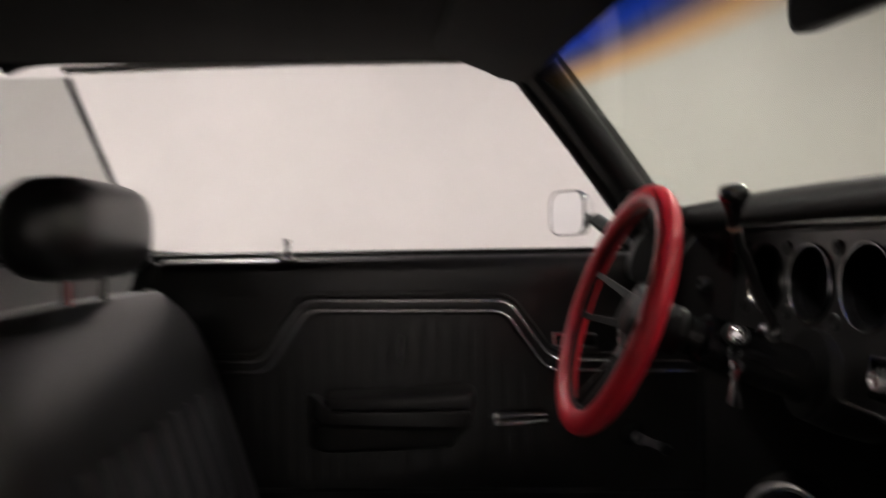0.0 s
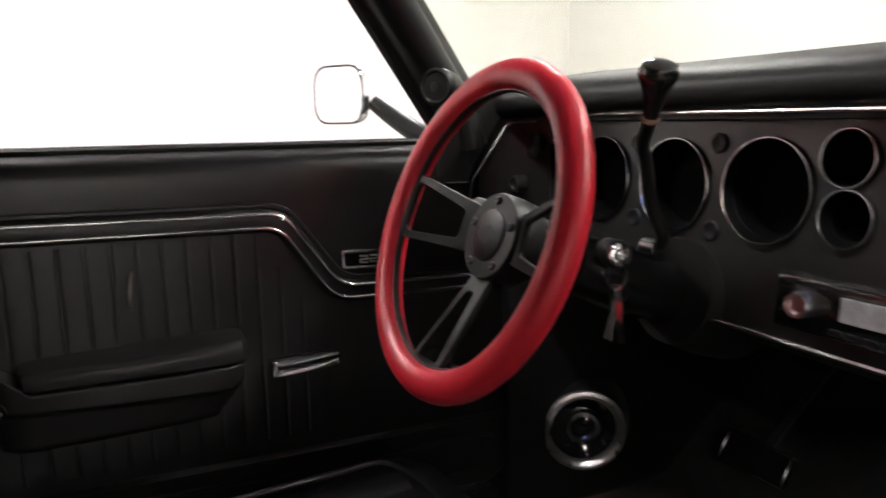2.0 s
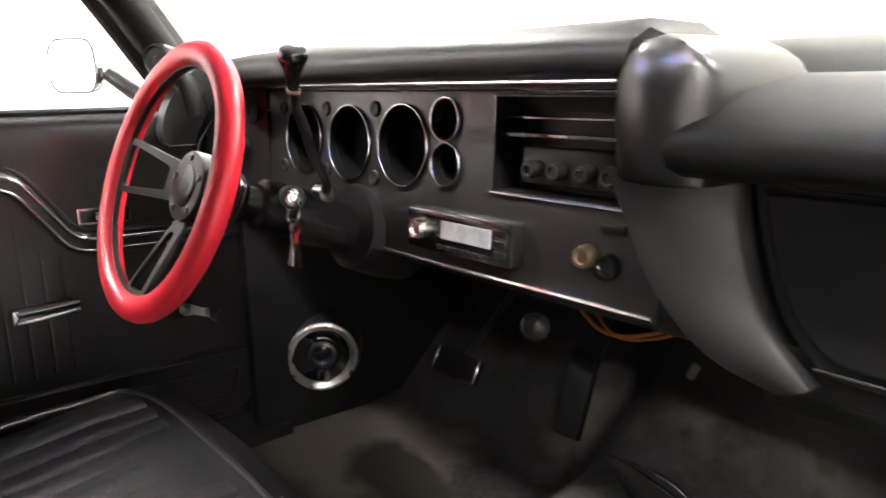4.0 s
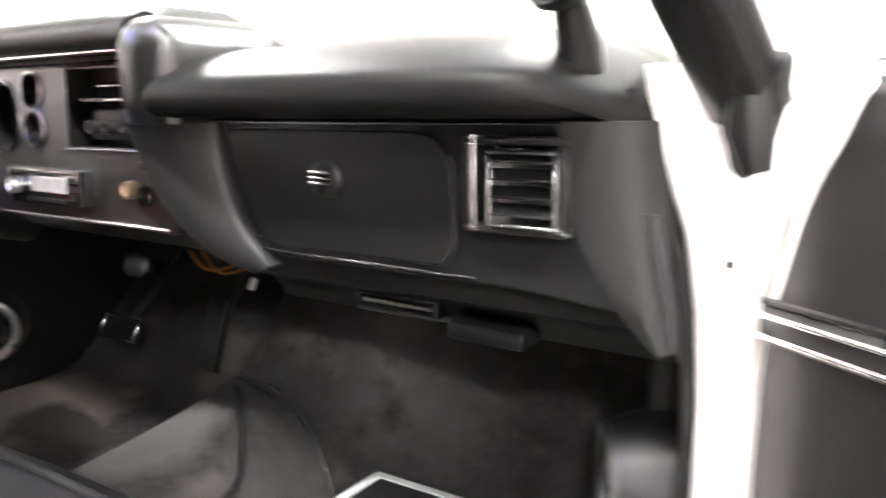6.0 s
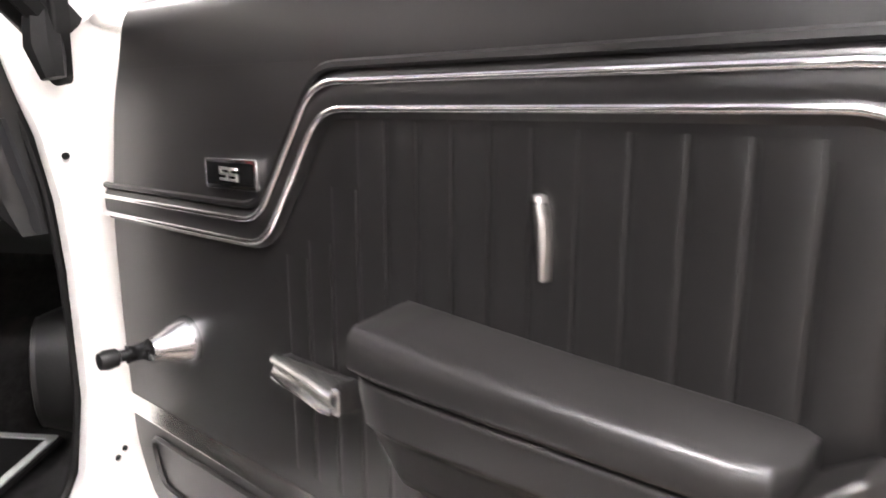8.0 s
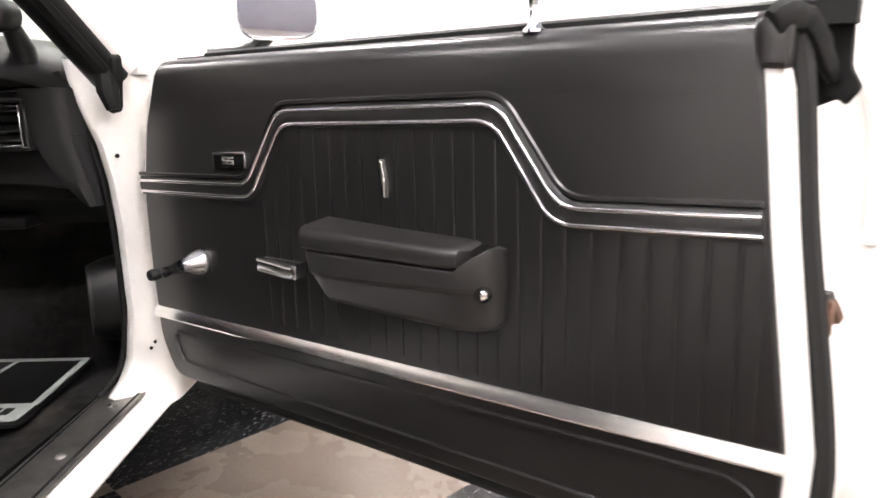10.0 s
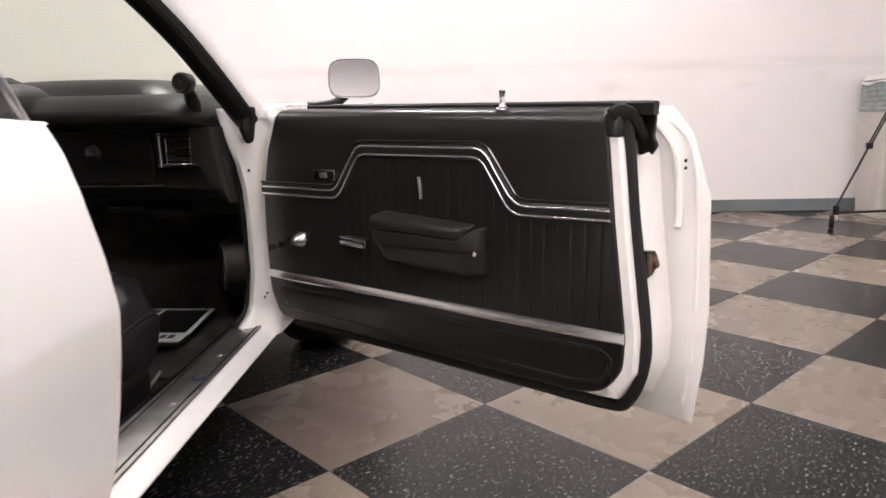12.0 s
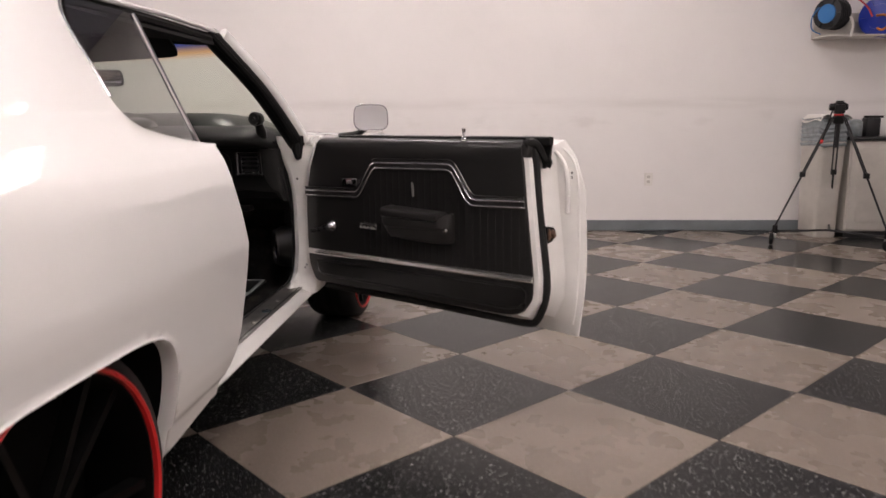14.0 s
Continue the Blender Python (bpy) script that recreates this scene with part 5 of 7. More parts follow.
dash_knob("lighter_socket", 0.090, 0.828, 0.0145, 0.008, GLOSS_BLACK, FY)
bm = shape()
box(bm, 0.078, 0.108, FY - 0.003, FY, 0.862, 0.872, 0.001)
part("switch_plate", bm, PLASTIC, dash)
for zz, x0, x1, r in ((1.0122, -0.640, 0.118, 0.0026), (0.7835, -0.37, 0.150, 0.0036)):
    bm = shape()
    tube(bm, [(x0, FY - (0.016 if zz < 0.9 else 0.036), zz + (0.002 if zz < 0.9 else 0)), (x1, FY - (0.016 if zz < 0.9 else 0.036), zz + (0.004 if zz < 0.9 else 0))], r, 8)
    part("bright_strip", bm, STRIP, dash)
bm = shape()
tube(bm, [(-0.635, FY - 0.002, 1.004), (0.13, FY - 0.002, 1.004)], 0.0012, 6)
part("bright_strip", bm, STRIP, dash)

# the fascia leans forward at the top
for ob in [dash] + dash.children_recursive:
    if ob.name.split(".")[0] in {"dashboard", "gauge", "dial", "bezel", "blank_plug", "heater_panel", "slat", "control_plate", "heater_knob", "heater_bezel", "slide_tab",
                                 "radio", "display", "volume_knob", "radio_button", "side_buttons", "disc_slot", "cigar_lighter", "lighter_socket", "switch_plate"}:
        for v in ob.data.vertices:
            v.co.y += 0.06 * (v.co.z - 0.90)

# padded tops
bm = shape()
prof = [(0.02, 1.012), (-0.048, 1.012), (-0.062, 1.020), (-0.066, 1.034), (-0.058, 1.050), (-0.03, 1.062), (0.04, 1.075), (0.14, 1.074), (0.36, 1.010), (0.36, 0.98), (0.02, 0.98)]
ring_loft(bm, [[(x, y - k * 0.02 + (0.08 * max(0, abs(x) - 0.45)) * (-1 if y < 0.1 else -3), z - k * 0.012 - (0.55 * max(0, x - 0.08) if y > 0.03 and z > 1.0 else 0)) for y, z in prof] for x, k in ((-0.79, 1.0), (-0.74, 0.5), (-0.62, 0.1), (-0.3, 0.0), (-0.1, 0.0), (0.02, 0.0), (0.08, 0.0), (0.13, 0.2))])
part("dash_pad", bm, ROLL, dash, "thick black padded dash top", smooth=60)
# end block between the two halves, closing the fascia
bm = shape()
rings = []
for z, k in ((0.924, 0.0), (0.926, 0.004), (0.95, 0.008), (0.985, 0.010), (1.015, 0.008), (1.035, 0.0), (1.047, -0.010), (1.053, -0.024), (1.055, -0.040)):
    low = max(0, -k)
    rings.append([(x, y, z - 0.03 * max(0, (x - 0.15) / 0.1) * (1 if z > 1.0 else 0)) for x, y in rounded([(0.116 + low * 0.5, 0.10), (0.121 + low * 0.5 - k * 0.5, -0.064 - k + low * 0.4), (0.168, -0.084 - k + low * 0.4), (0.212 - low, -0.068), (0.220 - low, 0.10)], [0.01, 0.032, 0.03, 0.03, 0.01], 5)])
ring_loft(bm, rings)
part("end_block", bm, PAD, dash, "padded end block beside the fascia", smooth=60)
# side pad, slanting to the glove box
bm = shape()
lefts = spline([(0.112, -0.068, 0.935), (0.135, -0.062, 0.88), (0.160, -0.050, 0.82), (0.205, -0.03, 0.765), (0.26, 0.0, 0.735)], 5)
rights = spline([(0.216, -0.010, 0.935), (0.222, -0.010, 0.88), (0.233, -0.010, 0.835), (0.255, -0.008, 0.79), (0.288, -0.002, 0.750)], 5)
surface(bm, [[a, a.lerp(b, 0.15) + Vector((0, -0.004, 0)), a.lerp(b, 0.5) + Vector((0, -0.005, 0)), a.lerp(b, 0.9) + Vector((0, -0.004, 0)), b, b + Vector((0.002, 0.03, 0))] for a, b in zip(lefts, rights)])
part("side_pad", thicken(bm, 0.006), SIDE, dash, "", smooth=60)
bm = shape()
prof = [(0.0, 0.930), (-0.060, 0.931), (-0.077, 0.934), (-0.085, 0.941), (-0.088, 0.953), (-0.087, 0.963), (-0.083, 0.971), (-0.074, 0.978), (-0.045, 0.992), (0.0, 1.006), (0.05, 1.014), (0.10, 1.018), (0.34, 1.000), (0.34, 0.95), (0.0, 0.945)]
ring_loft(bm, [[(x, y * (1 - 0.35 * k) + 0.06 * k, z - 0.035 * k * (1 if z > 0.95 else 0)) for y, z in prof] for x, k in ((0.15, 0.1), (0.2, 0.0), (0.3, 0.0), (0.5, 0.0), (0.62, 0.02), (0.665, 0.12), (0.70, 0.45), (0.735, 0.9), (0.765, 1.1))])
part("passenger_pad", bm, ROLL, dash, "thick black padded roll over the glove box", smooth=60)
bm = shape()
tube(bm, [(0.215, -0.016, 0.9262), (0.45, -0.017, 0.9255), (0.690, -0.017, 0.9255)], 0.0022, 8)
part("pad_moulding", bm, DULL_CHROME, dash, "thin moulding below the pad")
# glove box side
bm = shape()
slab(bm, rounded([(0.22, 0.932), (0.745, 0.932), (0.755, 0.80), (0.74, 0.755), (0.62, 0.765), (0.30, 0.765), (0.262, 0.80), (0.235, 0.87)], 0.02), lambda a, b, d: Vector((a, -d, b)), -0.03, 0.0, 0.004)
glove = part("glove_panel", bm, GRAIN, dash, "plain black passenger fascia", smooth=8)
glove.location = (0, -0.007, 0)
bm = shape()
slab(bm, rounded([(0.236, 0.918), (0.556, 0.918), (0.560, 0.80), (0.545, 0.780), (0.300, 0.780), (0.258, 0.83)], [0.006, 0.05, 0.01, 0.01, 0.03, 0.03], 5), lambda a, b, d: Vector((a, -d, b)), 0.0, 0.006, 0.003)
part("glove_lid", bm, GRAIN, glove, "black glove box lid", smooth=8)
bm = shape()
tube(bm, [(0.292, -0.006, 0.774), (0.582, -0.006, 0.773)], 0.0018, 6)
part("bright_line", bm, DULL_CHROME, glove)
bm = shape()
lathe(bm, [(0.0215, 0), (0.0215, 0.004), (0.017, 0.008), (0.001, 0.009)], 26, pose(0.394, -0.006, 0.863, 90, 0, 0))
lock = part("glove_lock", bm, SATIN_BLACK, glove, "round glove box lock with a chrome bar")
bm = shape()
for k in range(3):
    box(bm, 0.380, 0.408, -0.020, -0.012, 0.858 + 0.006 * k, 0.862 + 0.006 * k, 0.0015)
part("lock_bar", bm, CHROME, lock)


def frame_ring(bm, x0, x1, z0, z1, t, y0, y1, bev=0.002):
    box(bm, x0, x1, y0, y1, z0, z0 + t, bev, 1)
    box(bm, x0, x1, y0, y1, z1 - t, z1, bev, 1)
    box(bm, x0, x0 + t, y0, y1, z0 + t, z1 - t, bev, 1)
    box(bm, x1 - t, x1, y0, y1, z0 + t, z1 - t, bev, 1)


bm = shape()
frame_ring(bm, 0.582, 0.686, 0.824, 0.914, 0.007, -0.024, 0.0)
vent = part("air_vent", bm, SATIN_BLACK, glove, "square air vent with bright inner frame")
bm = shape()
frame_ring(bm, 0.608, 0.678, 0.831, 0.902, 0.0035, -0.028, -0.004, 0.001)
part("vent_frame", bm, DULL_CHROME, vent, "bright vent frame")
bm = shape()
tube(bm, [(0.592, -0.024, 0.826), (0.592, -0.024, 0.916)], 0.0016, 6)
part("vent_edge", bm, DULL_CHROME, vent)
part("vent_back", box(shape(), 0.609, 0.673, -0.007, -0.003, 0.834, 0.908), GLOSS_BLACK, vent)
for k in range(4):
    bm = shape()
    box(bm, 0.609, 0.673, -0.009, 0.009, -0.0012, 0.0012, 0.0005, 1)
    bmesh.ops.rotate(bm, cent=(0, 0, 0), matrix=Matrix.Rotation(radians(28), 3, "X"), verts=bm.verts[:])
    bmesh.ops.translate(bm, vec=(0, -0.015, 0.846 + 0.0165 * k), verts=bm.verts[:])
    part("vent_slat", bm, PLASTIC, vent)
# curved end towards the hinge pillar
bm = shape()
rows = []
for i in range(10):
    t = i / 9
    z = 0.928 - 0.205 * t
    rows.append([(0.676 + 0.080 * t ** 2.5, -0.030 + 0.03 * t, z), (0.730 + 0.036 * t ** 2.5, -0.030 + 0.02 * t, z), (0.752 + 0.026 * t, -0.020 + 0.03 * t, z), (0.765 + 0.016 * t, 0.03 + 0.02 * t, z)])
surface(bm, rows)
end = part("dash_end", thicken(bm, 0.004), SIDE, dash, "dash end cap, its black lightened for the light on it", smooth=60)
bm = shape()
ring_loft(bm, [[(x + a, y + b, z) for a, b in ((-0.006, 0.0), (-0.004, -0.004), (0.005, -0.002), (0.006, 0.004))] for x, y, z in ((0.757, -0.012, 0.850), (0.766, -0.006, 0.800), (0.774, 0.002, 0.752), (0.774, 0.006, 0.724))])
part("edge_clip", bm, DARK_METAL, end, "dull metal edge clip")
# lower lip and air outlet
bm = shape()
ring_loft(bm, [[(x, y, z) for y, z in ((0.0, 0.785), (0.02, 0.735), (0.085, 0.708), (0.10, 0.692), (0.11, 0.675), (0.30, 0.66), (0.30, 0.785))] for x in (0.20, 0.30, 0.5, 0.68, 0.755)])
part("lower_dash", bm, PLASTIC, dash)
bm = shape()
ring_loft(bm, [[(x, y, z) for y, z in ((0.02, 0.788), (0.0, 0.775), (0.02, 0.755), (0.12, 0.72), (0.34, 0.70), (0.34, 0.788))] for x in (-0.66, -0.4, 0.0, 0.2)])
part("lower_dash", bm, PLASTIC, dash)
bm = shape()
frame_ring(bm, 0.358, 0.478, 0.686, 0.712, 0.005, 0.074, 0.115)
low = part("lower_vent", bm, SATIN_BLACK, dash, "narrow lower air outlet")
for k in range(8):
    bm = shape()
    box(bm, 0.3660 + 0.0132 * k, 0.3752 + 0.0132 * k, 0.077, 0.081, 0.6965, 0.7015, 0.0008, 1)
    part("fin", bm, BRUSHED, low)
bm = shape()
box(bm, 0.50, 0.60, 0.06, 0.16, 0.672, 0.696, 0.008)
part("under_dash_box", bm, PLASTIC, dash)


# round pull knob and a pale loose connector below the fascia
bm = shape()
lathe(bm, [(0.006, -0.05), (0.006, 0.0), (0.020, 0.002), (0.021, 0.008), (0.017, 0.010), (0.016, 0.007), (0.001, 0.007)], 24, pose(-0.105, 0.080, 0.690, 70, 0, 35))
pull = part("vent_pull", bm, SATIN_BLACK, dash, "round pull knob with a bright rim")
bm = shape()
lathe(bm, [(0.0155, 0.0072), (0.012, 0.0095), (0.001, 0.010)], 20, pose(-0.105, 0.080, 0.690, 70, 0, 35))
part("knob_face", bm, PLASTIC, pull)
bm = shape()
box(bm, -0.005, 0.005, -0.003, 0.003, -0.011, 0.010, 0.002, 1, pose(0.100, 0.135, 0.672, 0, 24, 20))
part("connector", bm, BRUSHED, dash, "pale loose connector")


# tweeter pods beside the pillars
def tweeter(x, y, z, turn):
    bm = shape()
    lathe(bm, [(0.012, -0.03), (0.024, -0.02), (0.027, 0.0), (0.027, 0.012), (0.023, 0.017), (0.020, 0.014), (0.001, 0.014)], 24, pose(x, y, z, 90, 0, turn))
    tube(bm, [(x, y + 0.02, z - 0.01), (x + 0.004, y + 0.04, z - 0.05), (x, y + 0.05, z - 0.085)], [0.014, 0.02, 0.024], 10)
    t = part("tweeter", bm, PLASTIC, car, "small round black tweeter pod")
    bm = shape()
    lathe(bm, [(0.008, 0.0135), (0.006, 0.0165), (0.001, 0.017)], 16, pose(x, y, z, 90, 0, turn))
    part("dome", bm, SATIN_BLACK, t)


tweeter(0.685, -0.055, 1.043, -15)
tweeter(-0.70, -0.175, 1.055, 35)

# mirror and sun visors under the header
bm = shape()
slab(bm, rounded([(-0.125, -0.03), (0.125, -0.03), (0.12, 0.03), (-0.12, 0.03)], 0.02, 4), lambda a, b, d: Vector((a, d, b)), 0.0, 0.022, 0.01)
rv = part("rear_view_mirror", bm, PLASTIC, car, "interior mirror in a slim black frame")
rv.matrix_world = pose(0.122, -0.224, 1.192, 4, 0, 12)
bm = shape()
slab(bm, rounded([(-0.12, -0.026), (0.12, -0.026), (0.115, 0.026), (-0.115, 0.026)], 0.018, 4), lambda a, b, d: Vector((a, d, b)), -0.002, 0.0)
part("mirror_face", bm, MIRROR, rv)
bm = shape()
tube(bm, [(0, 0.022, 0.0), (0, 0.03, 0.06), (0, 0.0, 0.13)], 0.006, 8)
part("stalk", bm, CHROME, rv)
for s in (1, -1):
    bm = shape()
    slab(bm, rounded([(0.06, -0.50), (0.58, -0.54), (0.56, -0.40), (0.06, -0.36)], 0.03, 4), lambda a, b, d: Vector((s * a, b, d - 0.45 * (b + 0.45))), 1.268, 1.283, 0.006)
    part("sun_visor", bm, HEADLINER, car, "folded black sun visor")

# ---- steering ----
WC = Vector((-0.387, -0.3005, 0.899))
WHEEL = pose(*WC, 90 - 20.2, 0, 0.9)
bm = shape()
R0, RT = 0.1635, 0.0172
tube(bm, [(R0 * math.cos(k * math.tau / 72), R0 * math.sin(k * math.tau / 72), 0) for k in range(72)], RT, 16, closed=True, flat=0.92, up=(0, 0, 1))
wheel_rim = part("steering_wheel", bm, RED, car, "red wrapped steering wheel rim with black spokes")
wheel_rim.matrix_world = WHEEL
bm = shape()
tube(bm, [((R0 - RT + 0.0035) * math.cos(k * math.tau / 72), (R0 - RT + 0.0035) * math.sin(k * math.tau / 72), 0) for k in range(72)], 0.0052, 8, closed=True, up=(0, 0, 1))
part("inner_ring", bm, SATIN_BLACK, wheel_rim)
HUBZ = -0.040


def slotted_spoke(angle, hub_half, rim_half, arm):
    """A flat spoke from the hub to the rim with one long slot, dished towards the hub."""
    r_in, r_out = 0.038, R0 - RT + 0.006
    d = Vector((math.cos(radians(angle)), math.sin(radians(angle)), 0))
    n = Vector((-d.y, d.x, 0))
    outer = rounded([(r_in, -hub_half), (r_out, -rim_half), (r_out, rim_half), (r_in, hub_half)], [0.002, 0.004, 0.004, 0.002], 3)
    slot = rounded([(r_in + 0.024, -hub_half + arm), (r_out - 0.011, -rim_half + arm), (r_out - 0.011, rim_half - arm), (r_in + 0.024, hub_half - arm)], [0.006, 0.010, 0.010, 0.006], 5)

    def place(p, q, side):
        lift = HUBZ * (1 - (p - r_in) / (r_out - r_in)) ** 1.2 if p < r_out else 0.0
        return d * p + n * q + Vector((0, 0, lift + side))
    bm = shape()
    faces = {}
    for side in (-0.0032, 0.0018, 0.0032):
        k = 0.0014 if side > 0.003 else 0.0
        c = Vector(((r_in + r_out) / 2, 0))
        ring = [Vector(p).lerp(c, k / max(0.01, (Vector(p) - c).length)) for p in outer]
        hole = [c + (Vector(p) - c) * (1 + k / max(0.01, (Vector(p) - c).length)) for p in slot]
        faces[side] = [[bm.verts.new(place(p[0], p[1], side)) for p in loop] for loop in (ring, hole)]
    for a, b in ((-0.0032, 0.0018), (0.0018, 0.0032)):
        for la, lb in zip(faces[a], faces[b]):
            for k in range(len(la)):
                m = (k + 1) % len(la)
                bm.faces.new((la[k], la[m], lb[m], lb[k]))
    for side in (-0.0032, 0.0032):
        es = []
        for loop in faces[side]:
            for k in range(len(loop)):
                pair = (loop[k], loop[(k + 1) % len(loop)])
                es.append(bm.edges.get(pair) or bm.edges.new(pair))
        bmesh.ops.triangle_fill(bm, use_beauty=True, edges=es)
    return bm


for a0, hub_half, rim_half in ((176, 0.026, 0.040), (4, 0.026, 0.040), (270, 0.017, 0.031)):
    part("spoke", slotted_spoke(a0, hub_half, rim_half, 0.0095), SPOKE, wheel_rim, "black slotted metal spoke", smooth=30)
bm = shape()
lathe(bm, [(0.038, -0.046), (0.0455, -0.044), (0.0472, -0.030), (0.0472, -0.009), (0.0455, -0.005), (0.0285, -0.0046), (0.0278, -0.0030), (0.0262, -0.0018), (0.001, -0.0014)], 48)
bmesh.ops.translate(bm, vec=(0, 0, -0.0238), verts=bm.verts[:])
hub = part("hub", bm, SATIN_BLACK, wheel_rim, "black round hub with horn button")
bm = shape()
lathe(bm, [(0.034, -0.070)] + [(0.0325 + 0.003 * (k % 2), -0.072 - 0.0045 * k) for k in range(7)] + [(0.026, -0.104)], 36)
part("adaptor", bm, SATIN_BLACK, hub, "ribbed dark collar behind the hub")
bm = shape()
slab(bm, [(-0.016, 0.004), (-0.010, 0.004), (-0.007, 0.008), (0.007, 0.008), (0.010, 0.004), (0.016, 0.004), (0.013, -0.003), (0.007, -0.003), (0.004, -0.007), (-0.010, -0.007), (-0.010, -0.003), (-0.016, -0.003)], lambda a, b, d: Vector((a * 1.2, b * 1.2, d)), -0.0256, -0.0248)
part("hub_emblem", bm, PLASTIC, hub, "faint dark emblem shape")
for k in range(5):
    a = radians(72 * k + 20)
    bm = shape()
    lathe(bm, [(0.0048, 0.0), (0.0048, 0.002), (0.003, 0.003), (0.001, 0.0022)], 12, pose(0.0375 * math.cos(a), 0.0375 * math.sin(a), -0.0288))
    part("hub_screw", bm, DARK_METAL, hub)

bm = shape()
C0, C1 = WC + Vector((0, 0.070, -0.024)), Vector((-0.368, 0.06, 0.762))
pts = [C0.lerp(C1, t) for t in (0, 0.08, 0.10, 0.16, 0.18, 0.45, 0.5, 0.8, 1.0)]
tube(bm, pts, [0.030, 0.032, 0.026, 0.028, 0.036, 0.040, 0.037, 0.037, 0.037], 20)
column = part("steering_column", bm, COLUMN, car, "black steering column with shift lever")
bm = shape()
tube(bm, [Vector((-0.362, -0.045, 0.808)), Vector((-0.362, 0.0, 0.80)), Vector((-0.362, 0.05, 0.79))], [0.062, 0.074, 0.078], 22)
part("column_shroud", bm, PLASTIC, column)
bm = shape()
tube(bm, spline([(-0.335, -0.112, 0.868), (-0.310, -0.115, 0.874), (-0.299, -0.120, 0.890), (-0.299, -0.135, 0.920), (-0.284, -0.158, 0.966), (-0.276, -0.170, 0.983), (-0.258, -0.181, 0.999), (-0.244, -0.190, 1.012)], 5), 0.0064, 10)
lever = part("shift_lever", bm, SATIN_BLACK, column, "bent black column shift lever")
bm = shape()
lathe(bm, [(0.0068, 0.0), (0.0075, 0.006), (0.0096, 0.02), (0.0150, 0.034), (0.0172, 0.039), (0.0174, 0.044), (0.0150, 0.0490), (0.009, 0.0515), (0.001, 0.052)], 24, look((-0.245, -0.190, 1.008), (-0.257, -0.1845, 0.98)))
part("shift_knob", bm, GLOSS_BLACK, lever, "glossy black flared shift knob")
bm = shape()
lathe(bm, [(0.0080, -0.005), (0.0090, -0.003), (0.0078, 0.000)], 16, look((-0.245, -0.190, 1.008), (-0.257, -0.1845, 0.98)))
part("knob_collar", bm, RUST, lever)
bm = shape()
lathe(bm, [(0.012, -0.012), (0.013, 0.01), (0.001, 0.011)], 16, pose(-0.318, -0.112, 0.871, 0, 90, 0))
part("lever_pivot", bm, DULL_CHROME, column)
bm = shape()
lathe(bm, [(0.016, -0.02), (0.016, 0.004), (0.013, 0.008), (0.007, 0.008), (0.006, 0.015), (0.001, 0.015)], 22, look((-0.335, -0.150, 0.866), (-0.50, -0.10, 0.85)))
part("ignition_lock", bm, SATIN_BLACK, column, "chrome ignition lock")
bm = shape()
tube(bm, spline([(-0.405, -0.20, 0.872), (-0.46, -0.205, 0.892), (-0.52, -0.215, 0.905)], 4), [0.005] * 6 + [0.008, 0.010, 0.009], 10)
part("indicator_stalk", bm, PLASTIC, column)

bm = shape()
lathe(bm, [(0.0125, 0.004), (0.0125, 0.010), (0.010, 0.012), (0.005, 0.012), (0.005, 0.017), (0.001, 0.0175)], 20, look((-0.335, -0.150, 0.866), (-0.50, -0.10, 0.85)))
part("lock_barrel", bm, CHROME, column, "chrome lock barrel")

keys = empty("key_ring", pose(-0.322, -0.158, 0.858))
tagged(keys, "bunch of keys hanging from the ignition lock", "keys")
bm = shape()
tube(bm, [(0.015 * math.cos(k * math.tau / 24), 0.004 * math.sin(k * math.tau / 24), -0.012 + 0.015 * math.sin(k * math.tau / 24)) for k in range(24)], 0.0018, 6, closed=True)
part("ring", bm, CHROME, keys)
for k, (dx, a) in enumerate(((-0.003, 4), (0.004, -6), (0.0, 12))):
    bm = shape()
    slab(bm, rounded([(-0.009, -0.006), (0.009, -0.006), (0.009, 0.010), (-0.009, 0.010)], 0.005, 3), lambda p, q, d: Vector((p, d, q)), -0.001, 0.001)
    box(bm, -0.004, 0.004, -0.001, 0.001, -0.052, -0.005)
    ob = part("key", bm, CHROME if k == 1 else DULL_CHROME, keys)
    ob.matrix_basis = pose(dx, 0.003 * k - 0.003, -0.032, 0, a, 30 * k - 20)

# ---- pedals, kick panels, cabin clutter ----
def pedal(name, x, y, z, w, h, tilt, label):
    bm = shape()
    box(bm, -w / 2, w / 2, -0.008, 0.008, -h / 2, h / 2, 0.005)
    ob = part(name, bm, RUBBER, car, label)
    ob.matrix_world = pose(x, y, z, tilt, 0, 0)
    bm = shape()
    tube(bm, [(0, 0.008, 0.0), (0.0, 0.04, 0.09), (0.0, 0.09, 0.22)], 0.007, 8)
    part("pedal_arm", bm, DARK_METAL, ob)
    if w > 0.09:
        bm = shape()
        frame_ring(bm, -w / 2, w / 2, -h / 2, h / 2, 0.004, -0.0095, -0.005)
        part("pedal_trim", bm, DULL_CHROME, ob)


pedal("brake_pedal", -0.500, 0.290, 0.458, 0.125, 0.055, -30, "black brake pedal with bright trim")
pedal("accelerator_pedal", -0.205, 0.300, 0.490, 0.055, 0.150, -20, "flat black accelerator pedal")


